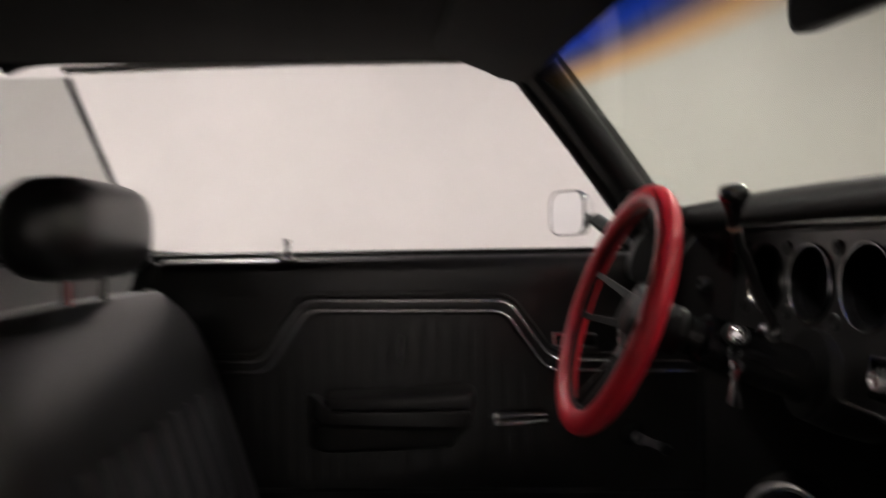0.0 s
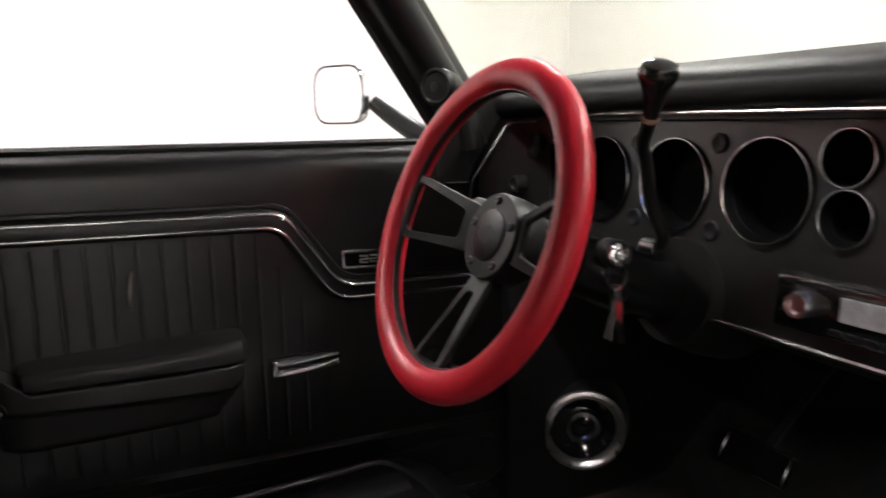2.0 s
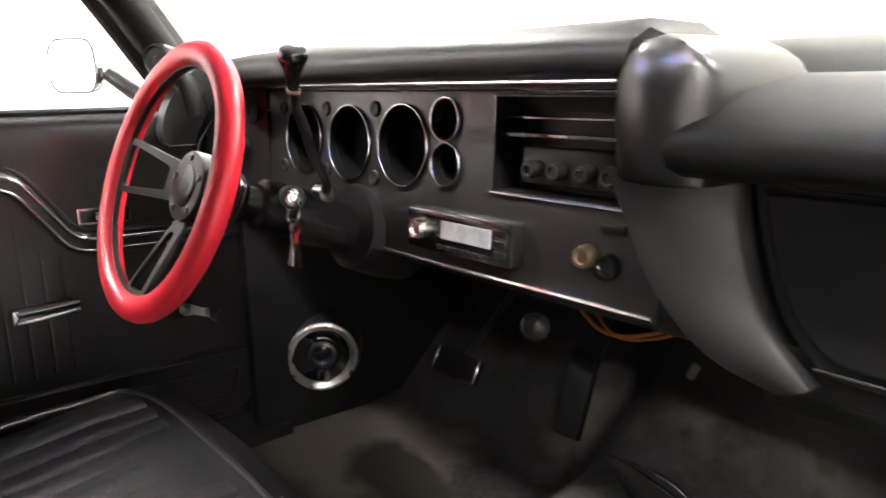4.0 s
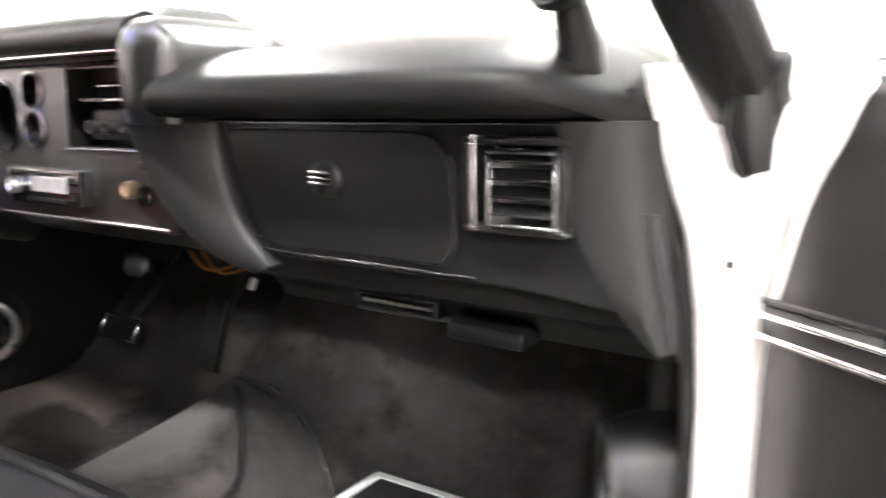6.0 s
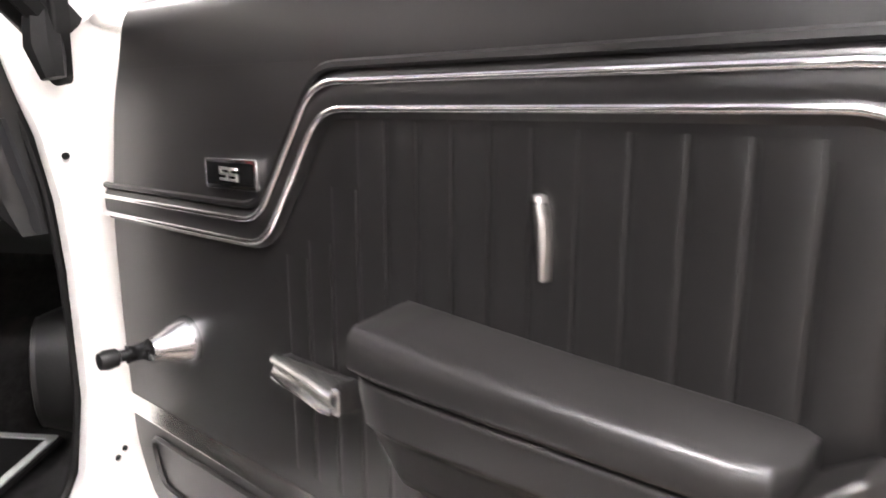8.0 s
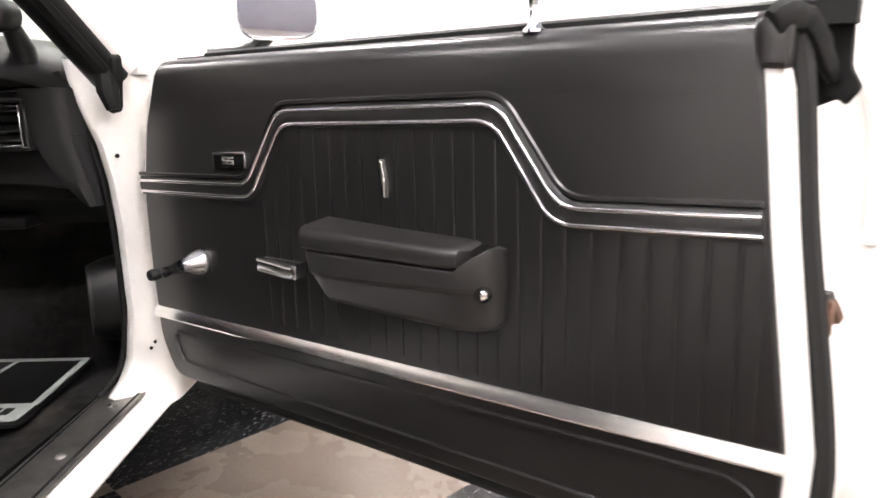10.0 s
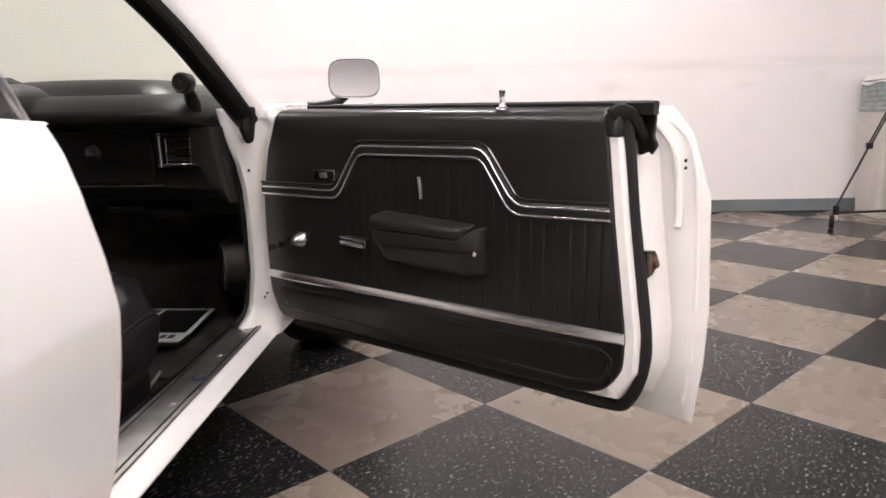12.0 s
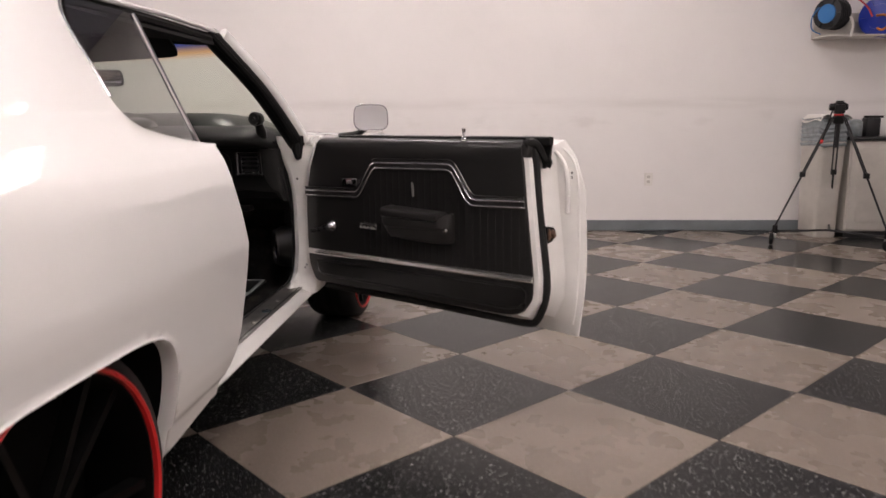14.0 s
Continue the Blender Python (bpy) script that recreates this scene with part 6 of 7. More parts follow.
def kick_panel(s, y, z):
    bm = shape()
    box(bm, min(s * 0.715, s * 0.742), max(s * 0.715, s * 0.742), 0.14 if s > 0 else -0.05, 0.50, 0.33, 0.70 if s > 0 else 0.78, 0.008)
    k = part("kick_panel", bm, RUBBER, car, "black kick panel")
    M = pose(-0.690 if s < 0 else 0.688, y, z, 90, 0, s * -62)
    # pod and ring: lit tone on the driver's side, shaded tone on the other
    bm = shape()
    lathe(bm, [(0.092, -0.085), (0.084, -0.030), (0.074, 0.0), (0.064, 0.0), (0.064, -0.01)], 40, M, closed=True)
    part("speaker_pod", bm, URETHANE if s < 0 else PLASTIC, k)
    bm = shape()
    lathe(bm, [(0.0725, 0.0), (0.0715, 0.006), (0.066, 0.008), (0.058, 0.002), (0.056, -0.008)], 44, M, closed=True)
    part("speaker_ring", bm, BRUSHED if s < 0 else SATIN_BLACK, k, "brushed metal speaker ring" if s < 0 else "speaker ring toned dark to imitate shade")
    bm = shape()
    lathe(bm, [(0.064, 0.001), (0.056, -0.006), (0.034, -0.020), (0.028, -0.018), (0.001, -0.012)], 40, M, hollow=True)
    part("speaker_cone", bm, GLOSS_BLACK, k, "dark speaker cone")
    bm = shape()
    lathe(bm, [(0.032, -0.018), (0.029, -0.008), (0.022, -0.007), (0.018, -0.014)], 32, M, closed=True)
    part("cone_ring", bm, DULL_CHROME, k)


kick_panel(-1, 0.088, 0.475)
kick_panel(1, 0.100, 0.520)
for s in (1, -1):
    bm = shape()
    ring_loft(bm, [[(s * x, y, z) for x, z in ((0.70, 0.325), (0.705, 0.345), (0.72, 0.352), (0.745, 0.378), (0.745, 0.32))] for y in (0.02, -0.4, -1.1)])
    part("carpet_edge_trim", bm, PLASTIC, car)


# front bench seat with split backs
def bench():
    ob = empty("front_bench_seat", pose(0, 0, 0.30))
    O = Vector((0, 0, 0.30))

    def put(name, bm, mat, lab=""):
        bmesh.ops.translate(bm, vec=-O, verts=bm.verts[:])
        return part(name, bm, mat, ob, lab, smooth=60)
    for x0, x1 in ((-0.665, -0.012), (0.012, 0.665)):
        bm = shape()
        rise = 0.048 if x0 > 0 else 0.0
        up = lambda z: z + rise * max(0.0, min(1.0, (z - 0.41) / 0.12))
        sec = [(-0.85, 0.36), (-0.32, 0.335), (-0.275, 0.36), (-0.248, 0.41), (-0.230, 0.47), (-0.228, 0.507), (-0.246, 0.535), (-0.285, 0.550), (-0.37, 0.545), (-0.60, 0.515), (-0.85, 0.50)]
        sec = [(y - 0.3 * rise * (1 if y > -0.3 else 0), up(z)) for y, z in sec]
        rings = []
        n = 14
        for i in range(n + 1):
            t = i / n
            x = x0 + (x1 - x0) * t
            e = max(0, 1 - min(t, 1 - t) / 0.09)
            k = 1 - 0.5 * e * e
            b = 0.006 * math.cos((t - 0.5) * math.pi * 2)
            rings.append([(x, -0.55 + (y + 0.55) * (1 - 0.10 * e * e), 0.42 + (z - 0.42) * k + (b if z > 0.48 else 0)) for y, z in sec])
        ring_loft(bm, rings)
        c = put("cushion", bm, SEAT, "black vinyl bench cushion with piping")
        bm = shape()
        tube(bm, spline([(x, y, up(z)) for x, y, z in ((x0 + 0.05, -0.70, 0.528), (x0 + 0.055, -0.40, 0.545), (x0 + 0.09, -0.305, 0.552), ((x0 + x1) / 2, -0.292, 0.557), (x1 - 0.09, -0.305, 0.552), (x1 - 0.055, -0.40, 0.545), (x1 - 0.05, -0.70, 0.528))], 6), 0.0042, 6)
        if x0 > 0:
            tube(bm, spline([(p[0] - 0.001, p[1], p[2]) for p in rings[-1][5:]], 3), 0.0045, 6)
        bmesh.ops.translate(bm, vec=-O, verts=bm.verts[:])
        part("piping", bm, SEAT, c)
        bm = shape()
        for k in range(9):
            xa = x0 + 0.09 + (x1 - x0 - 0.18) * k / 9
            xb = x0 + 0.09 + (x1 - x0 - 0.18) * (k + 1) / 9
            surface(bm, [[(xa + (xb - xa) * t, y, up(z) + 0.0055 * (1 - (2 * t - 1) ** 4)) for t in (0.0, 0.08, 0.3, 0.5, 0.7, 0.92, 1.0)] for y, z in ((-0.31, 0.547), (-0.38, 0.545), (-0.5, 0.530), (-0.6, 0.520), (-0.78, 0.508))])
        bmesh.ops.translate(bm, vec=-O, verts=bm.verts[:])
        part("seat_pleats", bm, SEAT, c)
        # back
        bm = shape()
        rings = []
        for i in range(15):
            t = i / 14
            z = 0.47 + 0.45 * t
            e = max(0, 1 - min(t + 0.2, 1 - t) / 0.22)
            w = 1 - 0.16 * e * e
            y = -0.825 - 0.140 * t ** 1.1 - 0.03 * e * e
            th = 0.11 * (1 - 0.35 * e * e)
            cx = (x0 + x1) / 2
            hw = (x1 - x0) / 2 * w
            rings.append([(cx + a * hw, y - th / 2 + b * th / 2, z) for a, b in rounded([(-1, -1), (1, -1), (1, 1), (-1, 1)], [0.25, 0.25, 0.35, 0.35], 4)])
        ring_loft(bm, rings)
        bk = put("backrest", bm, SEAT, "black vinyl seat back with vertical pleats")
        bm = shape()
        for k in range(8):
            xa = x0 + 0.11 + (x1 - x0 - 0.22) * k / 8
            xb = x0 + 0.11 + (x1 - x0 - 0.22) * (k + 1) / 8
            surface(bm, [[(xa + (xb - xa) * t, -0.825 - 0.140 * v ** 1.1 + 0.002 + 0.007 * (1 - (2 * t - 1) ** 4), 0.47 + 0.45 * v) for t in (0.0, 0.08, 0.3, 0.5, 0.7, 0.92, 1.0)] for v in (0.12, 0.3, 0.5, 0.66)])
        bmesh.ops.translate(bm, vec=-O, verts=bm.verts[:])
        part("back_pleats", bm, SEAT, bk)
    for cx in (-0.36, 0.40):
        bm = shape()
        rings = []
        for i in range(13):
            t = i / 12
            e = abs(2 * t - 1)
            k = max(0.10, (1 - e ** 5)) ** 0.45
            sq = lambda v: math.copysign(abs(v) ** 0.7, v)
            rings.append([(cx - 0.15 + 0.30 * t, -1.010 + 0.055 * k * sq(math.cos(a)), 1.018 + 0.066 * k * sq(math.sin(a))) for a in [j * math.tau / 24 for j in range(24)]])
        ring_loft(bm, rings)
        h = put("headrest", bm, SEAT, "rounded black vinyl headrest")
        for dx in (-0.05, 0.05):
            bm = shape()
            tube(bm, [(cx + dx, -1.010, 0.90), (cx + dx, -1.010, 0.98)], 0.006, 8)
            bmesh.ops.translate(bm, vec=-O, verts=bm.verts[:])
            part("headrest_post", bm, CHROME, h)
    bm = shape()
    box(bm, 0.672, 0.700, -0.78, -0.40, 0.33, 0.40, 0.01)
    put("seat_side_trim", bm, PLASTIC)
    bm = shape()
    tube(bm, spline([(0.64, -0.46, 0.335), (0.69, -0.43, 0.352), (0.700, -0.36, 0.375)], 4), 0.0045, 8)
    put("seat_lever", bm, BRUSHED, "thin bright seat lever")
    bm = shape()
    box(bm, -0.62, 0.62, -0.80, -0.33, 0.318, 0.37, 0.01)
    put("seat_base", bm, PLASTIC)
    return tagged(ob, "black vinyl front bench seat with split backs and headrests", "car seat")


bench()
rear = empty("rear_bench_seat", pose(0, 0, 0.30))
tagged(rear, "black vinyl rear bench seat", "car seat")
bm = shape()
box(bm, -0.64, 0.64, -1.62, -1.16, 0.02, 0.22, 0.05, 4)
part("cushion", bm, SEAT, rear)
bm = shape()
box(bm, -0.64, 0.64, -1.74, -1.60, 0.12, 0.62, 0.05, 4)
part("backrest", bm, SEAT, rear)

# floor mat with pale border
mat = empty("floor_mat", pose(0.402, 0.046, 0.338, 0, 0, 1))
tagged(mat, "black rubber floor mat with a pale grey border", "floor mat")
bm = shape()
slab(bm, rounded([(-0.185, -0.130), (0.215, -0.130), (0.190, 0.205), (-0.155, 0.205)], 0.02), lambda a, b, d: Vector((a, b, d)), 0.0, 0.007, 0.003)
part("mat_base", bm, RUBBER, mat)
bm = shape()
for a, b, w in (((-0.165, -0.05), (-0.142, 0.190), 0.007), ((0.197, -0.05), (0.176, 0.190), 0.007), ((-0.147, 0.190), (0.181, 0.190), 0.007), ((0.02, -0.05), (0.025, 0.185), 0.0045)):
    a, b = Vector((*a, 0.0072)), Vector((*b, 0.0072))
    d = (b - a).normalized()
    s = Vector((-d.y, d.x, 0)) * w
    ring_loft(bm, [[a - s, a + s, a + s * 0.9 + Vector((0, 0, 0.002)), a - s * 0.9 + Vector((0, 0, 0.002))], [b - s, b + s, b + s * 0.9 + Vector((0, 0, 0.002)), b - s * 0.9 + Vector((0, 0, 0.002))]])
slab(bm, rounded([(-0.168, -0.118), (0.203, -0.118), (0.200, -0.044), (-0.165, -0.044)], 0.01), lambda a, b, d: Vector((a, b, d)), 0.0072, 0.0095)
part("pale_border", bm, MAT_GREY, mat, "pale grey printed border")
bm = shape()
for k in range(5):
    box(bm, 0.06 + 0.024 * k, 0.077 + 0.024 * k, -0.094, -0.066, 0.0095, 0.0105)
part("dark_marks", bm, RUBBER, mat)


def floor_cable(pts, r, mat_, label):
    bm = shape()
    tube(bm, spline(pts, 6), r, 8)
    return tagged(part("cable", bm, mat_), label, "cable", "cables in the cabin")


def on_carpet(pts, r):
    return [(x, y, carpet_z(x, y) + r + 0.001) for x, y in pts]


floor_cable(on_carpet([(-0.10, 0.252), (-0.01, 0.234), (0.06, 0.222), (0.13, 0.212), (0.205, 0.175), (0.245, 0.11)], 0.0035), 0.0035, DULL_CHROME, "thin grey cable loose on the black carpet")
floor_cable(on_carpet([(-0.07, 0.238), (0.03, 0.210), (0.09, 0.202), (0.15, 0.205)], 0.003), 0.003, DULL_CHROME, "thin grey cable loose on the carpet")
floor_cable(on_carpet([(-0.11, 0.235), (-0.03, 0.187), (0.055, 0.130), (0.105, 0.085), (0.14, 0.03), (0.15, -0.12)], 0.005), 0.005, RUBBER, "black cable running under the seat")
floor_cable(on_carpet([(0.705, -0.30), (0.66, -0.27), (0.60, -0.30), (0.56, -0.40)], 0.004), 0.004, RUBBER, "black cable along the sill")
floor_cable([(-0.13, 0.20, 0.69), (-0.08, 0.19, 0.665), (-0.02, 0.185, 0.672), (0.05, 0.20, 0.70)], 0.003, ORANGE, "orange wire hanging under the dash")
floor_cable([(-0.13, 0.22, 0.70), (-0.07, 0.21, 0.655), (0.0, 0.21, 0.668), (0.06, 0.22, 0.70)], 0.0025, ORANGE, "orange wire hanging under the dash")
# ---- things along the north wall (axes of the room) ----
def stand(ob, x, y, z=0.004, turn=0):
    ob.matrix_world = ROOM @ pose(x, y, z, 0, 0, turn)
    return ob


# cabinet units
def cabinet(x, width):
    ob = empty("cabinet")
    bm = shape()
    box(bm, 0, width, -0.44, 0.0, 0.06, 0.845, 0.004)
    body = part("body", bm, CABINET, ob)
    bm = shape()
    box(bm, 0.02, width - 0.02, -0.40, -0.02, 0.0, 0.062)
    part("plinth", bm, DARK_METAL, ob)
    bm = shape()
    slab(bm, rounded([(0.008, 0.075), (width - 0.008, 0.075), (width - 0.008, 0.838), (0.008, 0.838)], 0.008, 2), lambda a, b, d: Vector((a, -d, b)), 0.441, 0.458, 0.004)
    d = part("door", bm, CABINET, ob, "pale grey cabinet door")
    bm = shape()
    slab(bm, rounded([(0.07, 0.14), (width - 0.07, 0.14), (width - 0.07, 0.78), (0.07, 0.78)], 0.05, 4), lambda a, b, e: Vector((a, -e, b)), 0.4575, 0.463, 0.003)
    part("raised_field", bm, CABINET, d)
    return tagged(ob, "pale grey cabinet unit with a moulded door", "cabinet", "cabinets")


c0 = 4.36
for k in range(4):
    stand(cabinet(0, 0.42), c0 + 0.37 + 0.422 * k, 3.985)
top = part("worktop", box(shape(), 0, 1.72, -0.475, 0.0, 0.0, 0.03, 0.006), DARK_METAL)
tagged(top, "dark worktop lying on the grey cabinets", "worktop")
stand(top, c0 + 0.36, 3.985, 0.851)

# bin with a plastic bag
bm = shape()
rings = []
for z, k in ((0.0, 0.82), (0.02, 0.86), (0.4, 0.93), (0.80, 1.0), (0.82, 1.04), (0.84, 1.04)):
    rings.append([(a * k, b * k, z) for a, b in rounded([(-0.112, -0.20), (0.112, -0.20), (0.112, 0.20), (-0.112, 0.20)], 0.05, 4)])
ring_loft(bm, rings)
bin_ = empty("waste_bin")
part("body", bm, CABINET, bin_, "tall beige plastic bin")
bm = shape()
rings = []
for i in range(22):
    z = 0.80 + 0.235 * i / 21
    rings.append([(a * (1.06 + 0.035 * math.sin(i * 1.9 + 0.5 * math.sin(j * 0.9))), b * (1.05 + 0.03 * math.sin(i * 1.9 + 0.6 * math.sin(j * 0.7 + 1))), z + 0.010 * math.sin(j * 0.8 + 1.0)) for j, (a, b) in enumerate(rounded([(-0.112, -0.20), (0.112, -0.20), (0.112, 0.20), (-0.112, 0.20)], 0.05, 6))])
ring_loft(bm, rings)
part("bag", bm, BAG, bin_, "grey plastic bag folded over the rim")
bm = shape()
surface(bm, [[(-0.13 + 0.27 * i / 10, -0.20 + 0.36 * j / 6, 1.062 + 0.014 * math.sin(i * 0.9 + j) - 0.05 * max(0, 1 - i / 2.5) ** 2 - 0.03 * max(0, (i - 8) / 2)) for j in range(7)] for i in range(11)])
part("crumpled_paper", thicken(bm, 0.004), WHITE_PLASTIC, bin_, "crumpled white paper on the bag")
stand(bin_, c0 + 0.215, 3.72)
tagged(bin_, "tall beige waste bin stuffed with a grey plastic bag", "waste bin")


# things on the worktop
def on_top(ob, x, y, turn=0):
    return stand(ob, c0 + x, 3.985 + y, 0.882, turn)


box1 = empty("camera_case")
part("body", box(shape(), -0.06, 0.06, -0.05, 0.05, 0, 0.16, 0.01), DARK_METAL, box1)
part("flap", box(shape(), -0.062, 0.10, -0.012, 0.012, 0.16, 0.18, 0.004), PLASTIC, box1)
on_top(box1, 0.62, -0.25)
tagged(box1, "small black case standing on the worktop", "case")
bm = shape()
lathe(bm, [(0.055, 0), (0.06, 0.01), (0.06, 0.12), (0.05, 0.14), (0.02, 0.15), (0.001, 0.15)], 20)
jar = empty("jar")
part("body", bm, BAG, jar)
on_top(jar, 0.47, -0.28)
tagged(jar, "bluish plastic jar on the worktop", "jar")
bm = shape()
for a in range(6):
    lathe(bm, [(0.02, -0.01), (0.045, -0.012), (0.05, 0.0), (0.045, 0.012), (0.02, 0.01)], 16, pose(0.03 * math.cos(a), 0.03 * math.sin(a) * 0.5, 0.05 + 0.008 * a, 20 * a, 90, 40 * a))
coil = part("cable_coil", bm, RUBBER)
on_top(coil, 0.86, -0.26)
tagged(coil, "heap of coiled black cable on the worktop", "cable coil")


# tripod on a wheeled spreader
def tripod():
    ob = empty("tripod")
    head = Vector((0, 0, 1.04))
    for k, a in enumerate((200, 320, 80)):
        d = Vector((math.cos(radians(a)), math.sin(radians(a)), 0))
        foot = d * 0.46 + Vector((0, 0, 0.16))
        bm = shape()
        s = Vector((-d.y, d.x, 0)) * 0.014
        up = head + d * 0.05
        mid = up.lerp(foot, 0.52)
        for q in (1, -1):
            tube(bm, [up + s * q, mid + s * q], 0.0065, 8)
        tube(bm, [mid, foot], 0.008, 8)
        leg = part("leg", bm, DARK_METAL, ob, "two-stage black tripod leg")
        bm = shape()
        box(bm, -0.022, 0.022, -0.018, 0.018, -0.022, 0.022, 0.006, m=Matrix.Translation(mid))
        part("leg_clamp", bm, PLASTIC, leg)
        bm = shape()
        tube(bm, [Vector((0, 0, 0.115)), d * 0.46 + Vector((0, 0, 0.115))], 0.009, 8)
        arm = part("dolly_arm", bm, DARK_METAL, ob)
        bm = shape()
        tube(bm, [d * 0.46 + Vector((0, 0, 0.10)), d * 0.46 + Vector((0, 0, 0.165))], 0.02, 10)
        part("foot_clamp", bm, PLASTIC, arm)
        bm = shape()
        lathe(bm, [(0.045, -0.016), (0.05, -0.008), (0.05, 0.008), (0.045, 0.016), (0.012, 0.017), (0.012, -0.017)], 20, Matrix.Translation(d * 0.485 + Vector((0, 0, 0.051))) @ pose(0, 0, 0, 90, 0, a + 60), closed=True)
        w = part("caster", bm, RUBBER, ob, "grey caster wheel")
        bm = shape()
        box(bm, -0.025, 0.025, -0.022, 0.022, 0.06, 0.098, 0.006, m=Matrix.Translation(d * 0.475))
        part("caster_fork", bm, BRUSHED, w)
    bm = shape()
    lathe(bm, [(0.035, 0.99), (0.05, 1.02), (0.05, 1.045), (0.032, 1.06), (0.028, 1.08)], 20)
    part("bowl", bm, PLASTIC, ob)
    bm = shape()
    tube(bm, [(0, 0, 0.80), (0, 0, 1.03)], 0.014, 10)
    part("centre_column", bm, DARK_METAL, ob)
    bm = shape()
    box(bm, -0.038, 0.038, -0.045, 0.045, 1.07, 1.145, 0.012)
    box(bm, -0.03, 0.03, -0.075, 0.075, 1.145, 1.16, 0.004)
    box(bm, -0.022, 0.022, -0.05, 0.05, 1.16, 1.175, 0.003)
    lathe(bm, [(0.024, -0.075), (0.03, -0.06), (0.03, 0.045), (0.024, 0.06)], 18, pose(0, 0, 1.125, 0, 90, 0))
    part("fluid_head", bm, PLASTIC, ob, "black fluid head")
    bm = shape()
    tube(bm, [(-0.04, 0.03, 1.11), (-0.11, -0.10, 0.92), (-0.13, -0.13, 0.86)], [0.006, 0.006, 0.011], 8)
    part("pan_handle", bm, PLASTIC, ob)
    bm = shape()
    lathe(bm, [(0.034, 1.048), (0.037, 1.052), (0.037, 1.066), (0.034, 1.07)], 20)
    part("red_collar", bm, RED_STRIPE, ob, "red collar below the head")
    bm = shape()
    tube(bm, [(-0.13, -0.13, 0.86), (-0.138, -0.142, 0.84)], 0.012, 8)
    part("handle_end", bm, RED_STRIPE, ob)
    return tagged(ob, "black video tripod on a wheeled dolly standing on the tiles", "tripod")


stand(tripod(), 4.46, 3.24, 0.004, -15)


# hose reels on a bracket shelf
def bracket():
    ob = empty("wall_bracket")
    bm = shape()
    box(bm, 0, 0.95, -0.03, -0.002, 1.74, 1.96, 0.006)
    part("back_plate", bm, CABINET, ob)
    bm = shape()
    box(bm, 0, 0.95, -0.30, -0.03, 1.735, 1.75, 0.003)
    part("shelf", bm, CABINET, ob)
    return tagged(ob, "pale grey metal bracket plate fixed to the wall", "bracket")


stand(bracket(), 4.52, 3.995, 0.0)


def reel(core, rim_mat, r, lab, turn):
    ob = empty("hose_reel")
    M = pose(0, 0, 0, 90, 0, turn)
    bm = shape()
    lathe(bm, [(r, 0.055), (r, 0.07), (r * 0.6, 0.075), (0.02, 0.09), (0.02, 0.04), (r * 0.6, 0.05)], 32, M, closed=True)
    part("front_disc", bm, rim_mat, ob)
    bm = shape()
    lathe(bm, [(r * 0.62, 0.074), (r * 0.60, 0.084), (r * 0.25, 0.090), (0.002, 0.092)], 28, M)
    part("hub_cover", bm, core, ob)
    for k in range(6):
        bm = shape()
        a = radians(60 * k)
        ring_loft(bm, [[M @ Vector((q * math.cos(a) - w * math.sin(a), q * math.sin(a) + w * math.cos(a), h)) for w, h in ((-0.006, 0.07), (0.006, 0.07), (0.004, 0.082), (-0.004, 0.082))] for q in (r * 0.5, r * 0.98)])
        part("disc_rib", bm, rim_mat, ob)
    bm = shape()
    lathe(bm, [(r, -0.07), (r, -0.055), (r * 0.6, -0.05), (0.02, -0.05), (0.02, -0.08), (r * 0.6, -0.075)], 32, M, closed=True)
    part("back_disc", bm, rim_mat, ob)
    for k in range(4):
        bm = shape()
        lathe(bm, [((r * 0.82 + 0.014 * math.cos(a)), -0.04 + 0.027 * k + 0.014 * math.sin(a)) for a in [j * math.tau / 8 for j in range(8)]], 28, M, closed=True)
        part("hose_coil", bm, DARK_METAL if core is BLUE else DEEP_BLUE, ob)
    return tagged(ob, lab, "hose reel", "hose reels on the wall")


stand(reel(BLUE, DARK_METAL, 0.130, "black and blue hose reel on the wall bracket", -58), 4.60, 3.80, 1.93)
stand(reel(DEEP_BLUE, DEEP_BLUE, 0.17, "deep blue hose reel with an orange cord on the wall bracket", -48), 5.03, 3.80, 1.90)


def hanging(pts, r, m_, lab):
    bm = shape()
    tube(bm, spline(pts, 6), r, 8)
    ob = part("hose", bm, m_)
    ob.matrix_world = ROOM
    return tagged(ob, lab, "hose", "hoses at the reels")


hanging([(4.73, 3.78, 2.08), (4.80, 3.78, 2.05), (4.88, 3.77, 1.98), (4.92, 3.76, 1.90)], 0.008, RED_HOSE, "red hose between the reels")
hanging([(4.72, 3.72, 1.90), (4.735, 3.70, 1.83), (4.73, 3.70, 1.77), (4.72, 3.70, 1.73)], 0.011, WHITE_PLASTIC, "white air hose end hanging from the reel")
hanging([(4.92, 3.70, 1.90), (4.99, 3.68, 1.90), (5.02, 3.68, 1.83), (4.97, 3.68, 1.78), (4.93, 3.69, 1.80)], 0.010, ORANGE, "orange cord end at the blue reel")
hanging([(4.46, 3.74, 1.98), (4.41, 3.75, 1.90), (4.42, 3.76, 1.80), (4.50, 3.77, 1.76)], 0.005, BLUE, "thin blue hose loop at the reel")

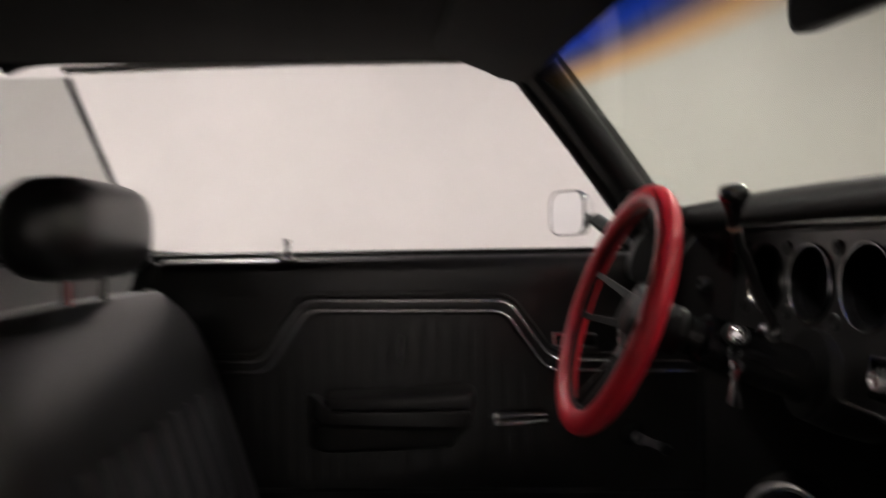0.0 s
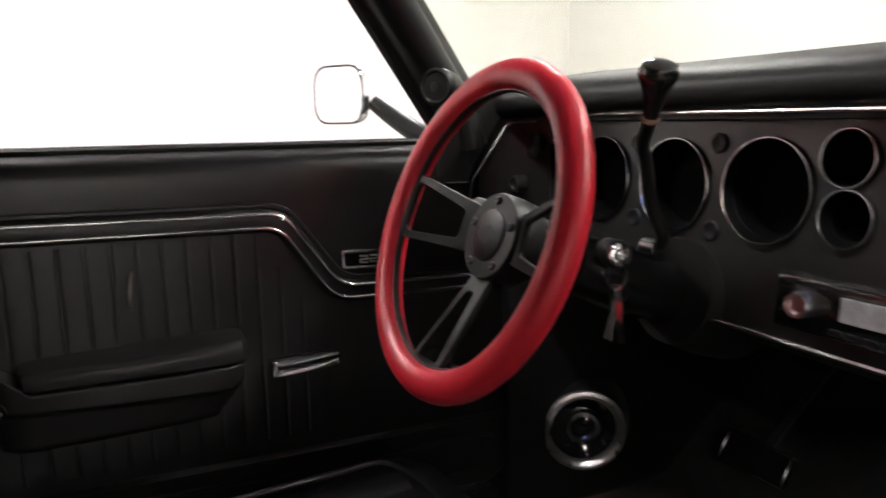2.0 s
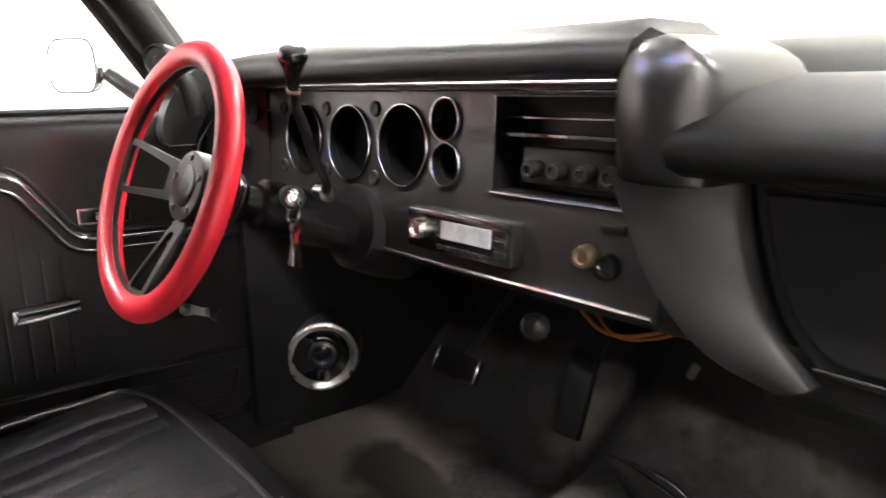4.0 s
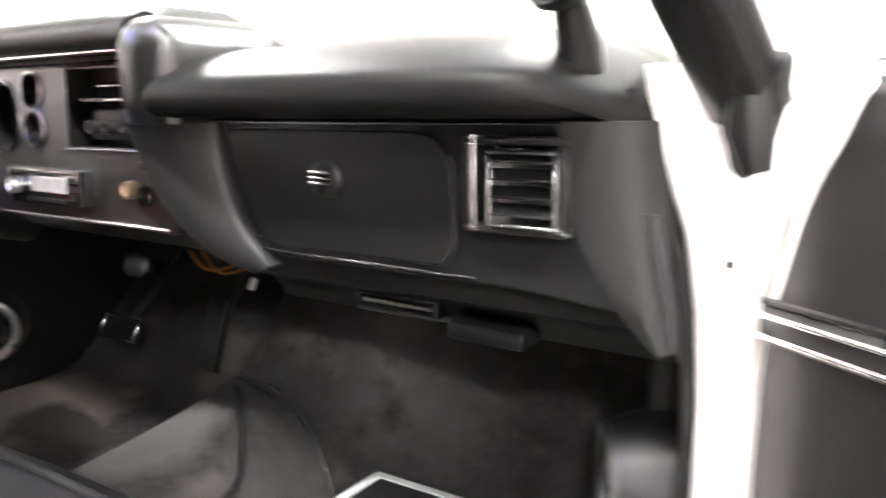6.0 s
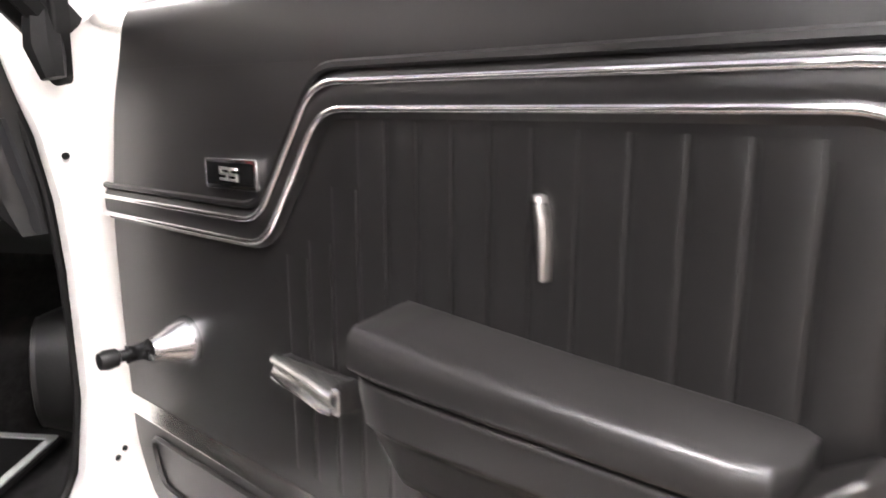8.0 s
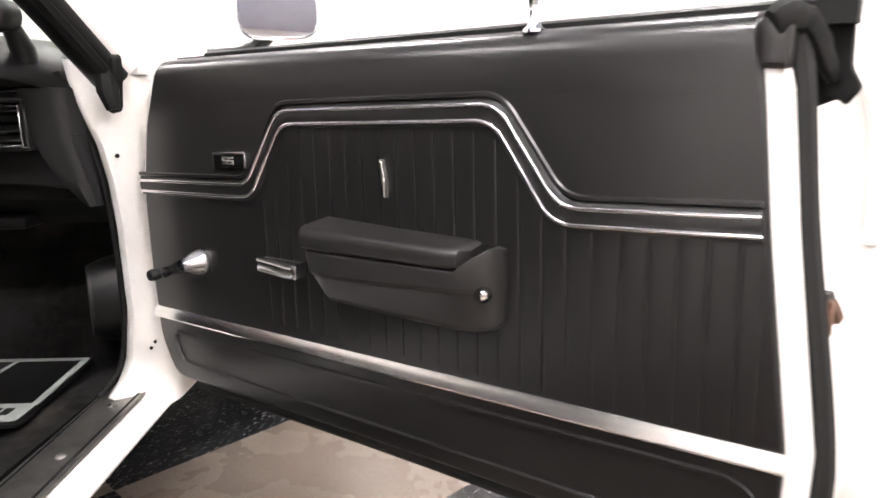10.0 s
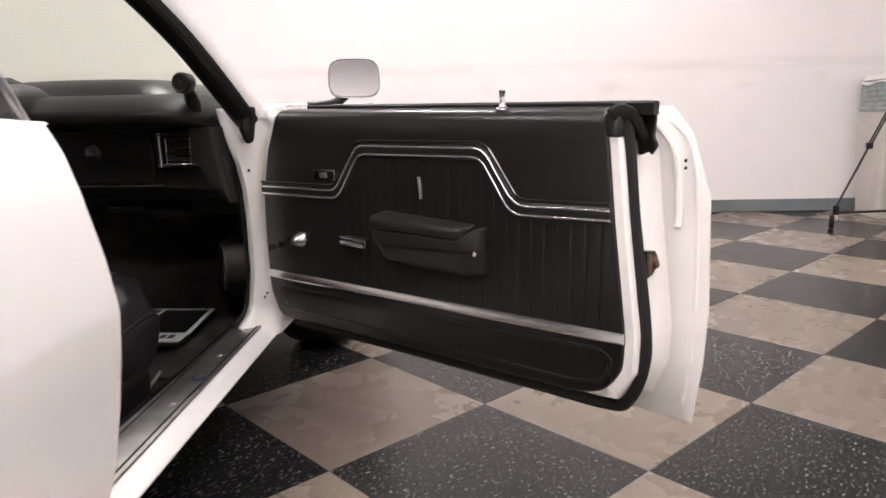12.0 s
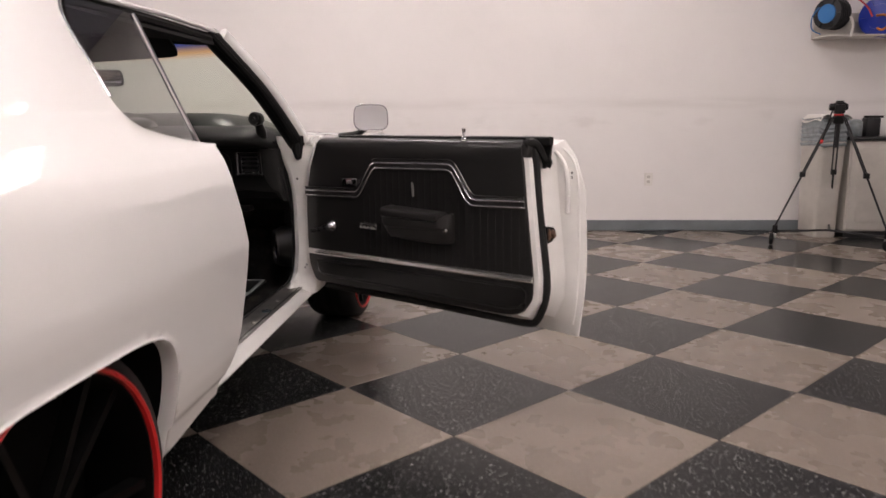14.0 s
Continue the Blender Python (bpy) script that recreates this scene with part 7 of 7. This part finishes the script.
# outlet
ob = empty("wall_outlet")
bm = shape()
slab(bm, rounded([(-0.038, -0.06), (0.038, -0.06), (0.038, 0.06), (-0.038, 0.06)], 0.006, 2), lambda a, b, d: Vector((a, -d, b)), 0.0, 0.006, 0.003)
part("cover_plate", bm, WHITE_PLASTIC, ob)
for dz in (-0.022, 0.022):
    bm = shape()
    slab(bm, rounded([(-0.016, dz - 0.013), (0.016, dz - 0.013), (0.016, dz + 0.013), (-0.016, dz + 0.013)], 0.008, 3), lambda a, b, d: Vector((a, -d, b)), 0.006, 0.0075)
    part("socket", bm, CABINET, ob)
stand(ob, 3.13, 3.999, 0.49)
tagged(ob, "white double power outlet on the wall", "outlet")

# ---- floor and its tiles ----
SIDE = 0.6096
floor = part("floor", box(shape(), XW - 0.15, XE + 0.15, YS - 0.15, YN + 0.15, -0.10, -0.002), RUBBER)
floor.matrix_world = ROOM
tagged(floor, "checkered black and beige vinyl tile floor laid on the diagonal", "floor", kind="structure")


def tile_mesh(name, m):
    bm = shape()
    h = SIDE / 2 - 0.0006
    ring_loft(bm, [[(-h, -h, -0.0025), (h, -h, -0.0025), (h, h, -0.0025), (-h, h, -0.0025)], [(-h, -h, 0.0014), (h, -h, 0.0014), (h, h, 0.0014), (-h, h, 0.0014)],
                   [(-h + 0.0012, -h + 0.0012, 0.002), (h - 0.0012, -h + 0.0012, 0.002), (h - 0.0012, h - 0.0012, 0.002), (-h + 0.0012, h - 0.0012, 0.002)]])
    return finish(name, bm, m, smooth=20)


meshes = (tile_mesh("tile_dark", TILE_DARK), tile_mesh("tile_light", TILE_LIGHT))
corner = ROOM.inverted() @ Vector((1.028, -0.133, 0))
e1, e2 = Vector((math.sqrt(0.5), math.sqrt(0.5), 0)), Vector((math.sqrt(0.5), -math.sqrt(0.5), 0))
rest = {0: shape(), 1: shape()}
for i in range(-22, 22):
    for j in range(-22, 22):
        c = corner + e1 * SIDE * (i + 0.5) + e2 * SIDE * (j + 0.5)
        if not (XW - 0.3 < c.x < XE + 0.3 and YS - 0.3 < c.y < YN + 0.3):
            continue
        kind = (i + j) % 2
        m = Matrix.Translation((c.x, c.y, 0)) @ pose(0, 0, 0, 0, 0, 45 + 90 * random.randrange(4))
        if c.y > -3.2 and c.x > -2.0:
            ob = new("tile", meshes[kind])
            ob.parent = floor
            ob.matrix_basis = m
        else:
            h = SIDE / 2 - 0.0012
            vs = [rest[kind].verts.new(m @ Vector(p)) for p in ((-h, -h, 0.002), (h, -h, 0.002), (h, h, 0.002), (-h, h, 0.002))]
            rest[kind].faces.new(vs)
for kind, m in ((0, TILE_DARK), (1, TILE_LIGHT)):
    ob = part("far_tiles", rest[kind], m, floor)
    ob["kind"] = "stuff"
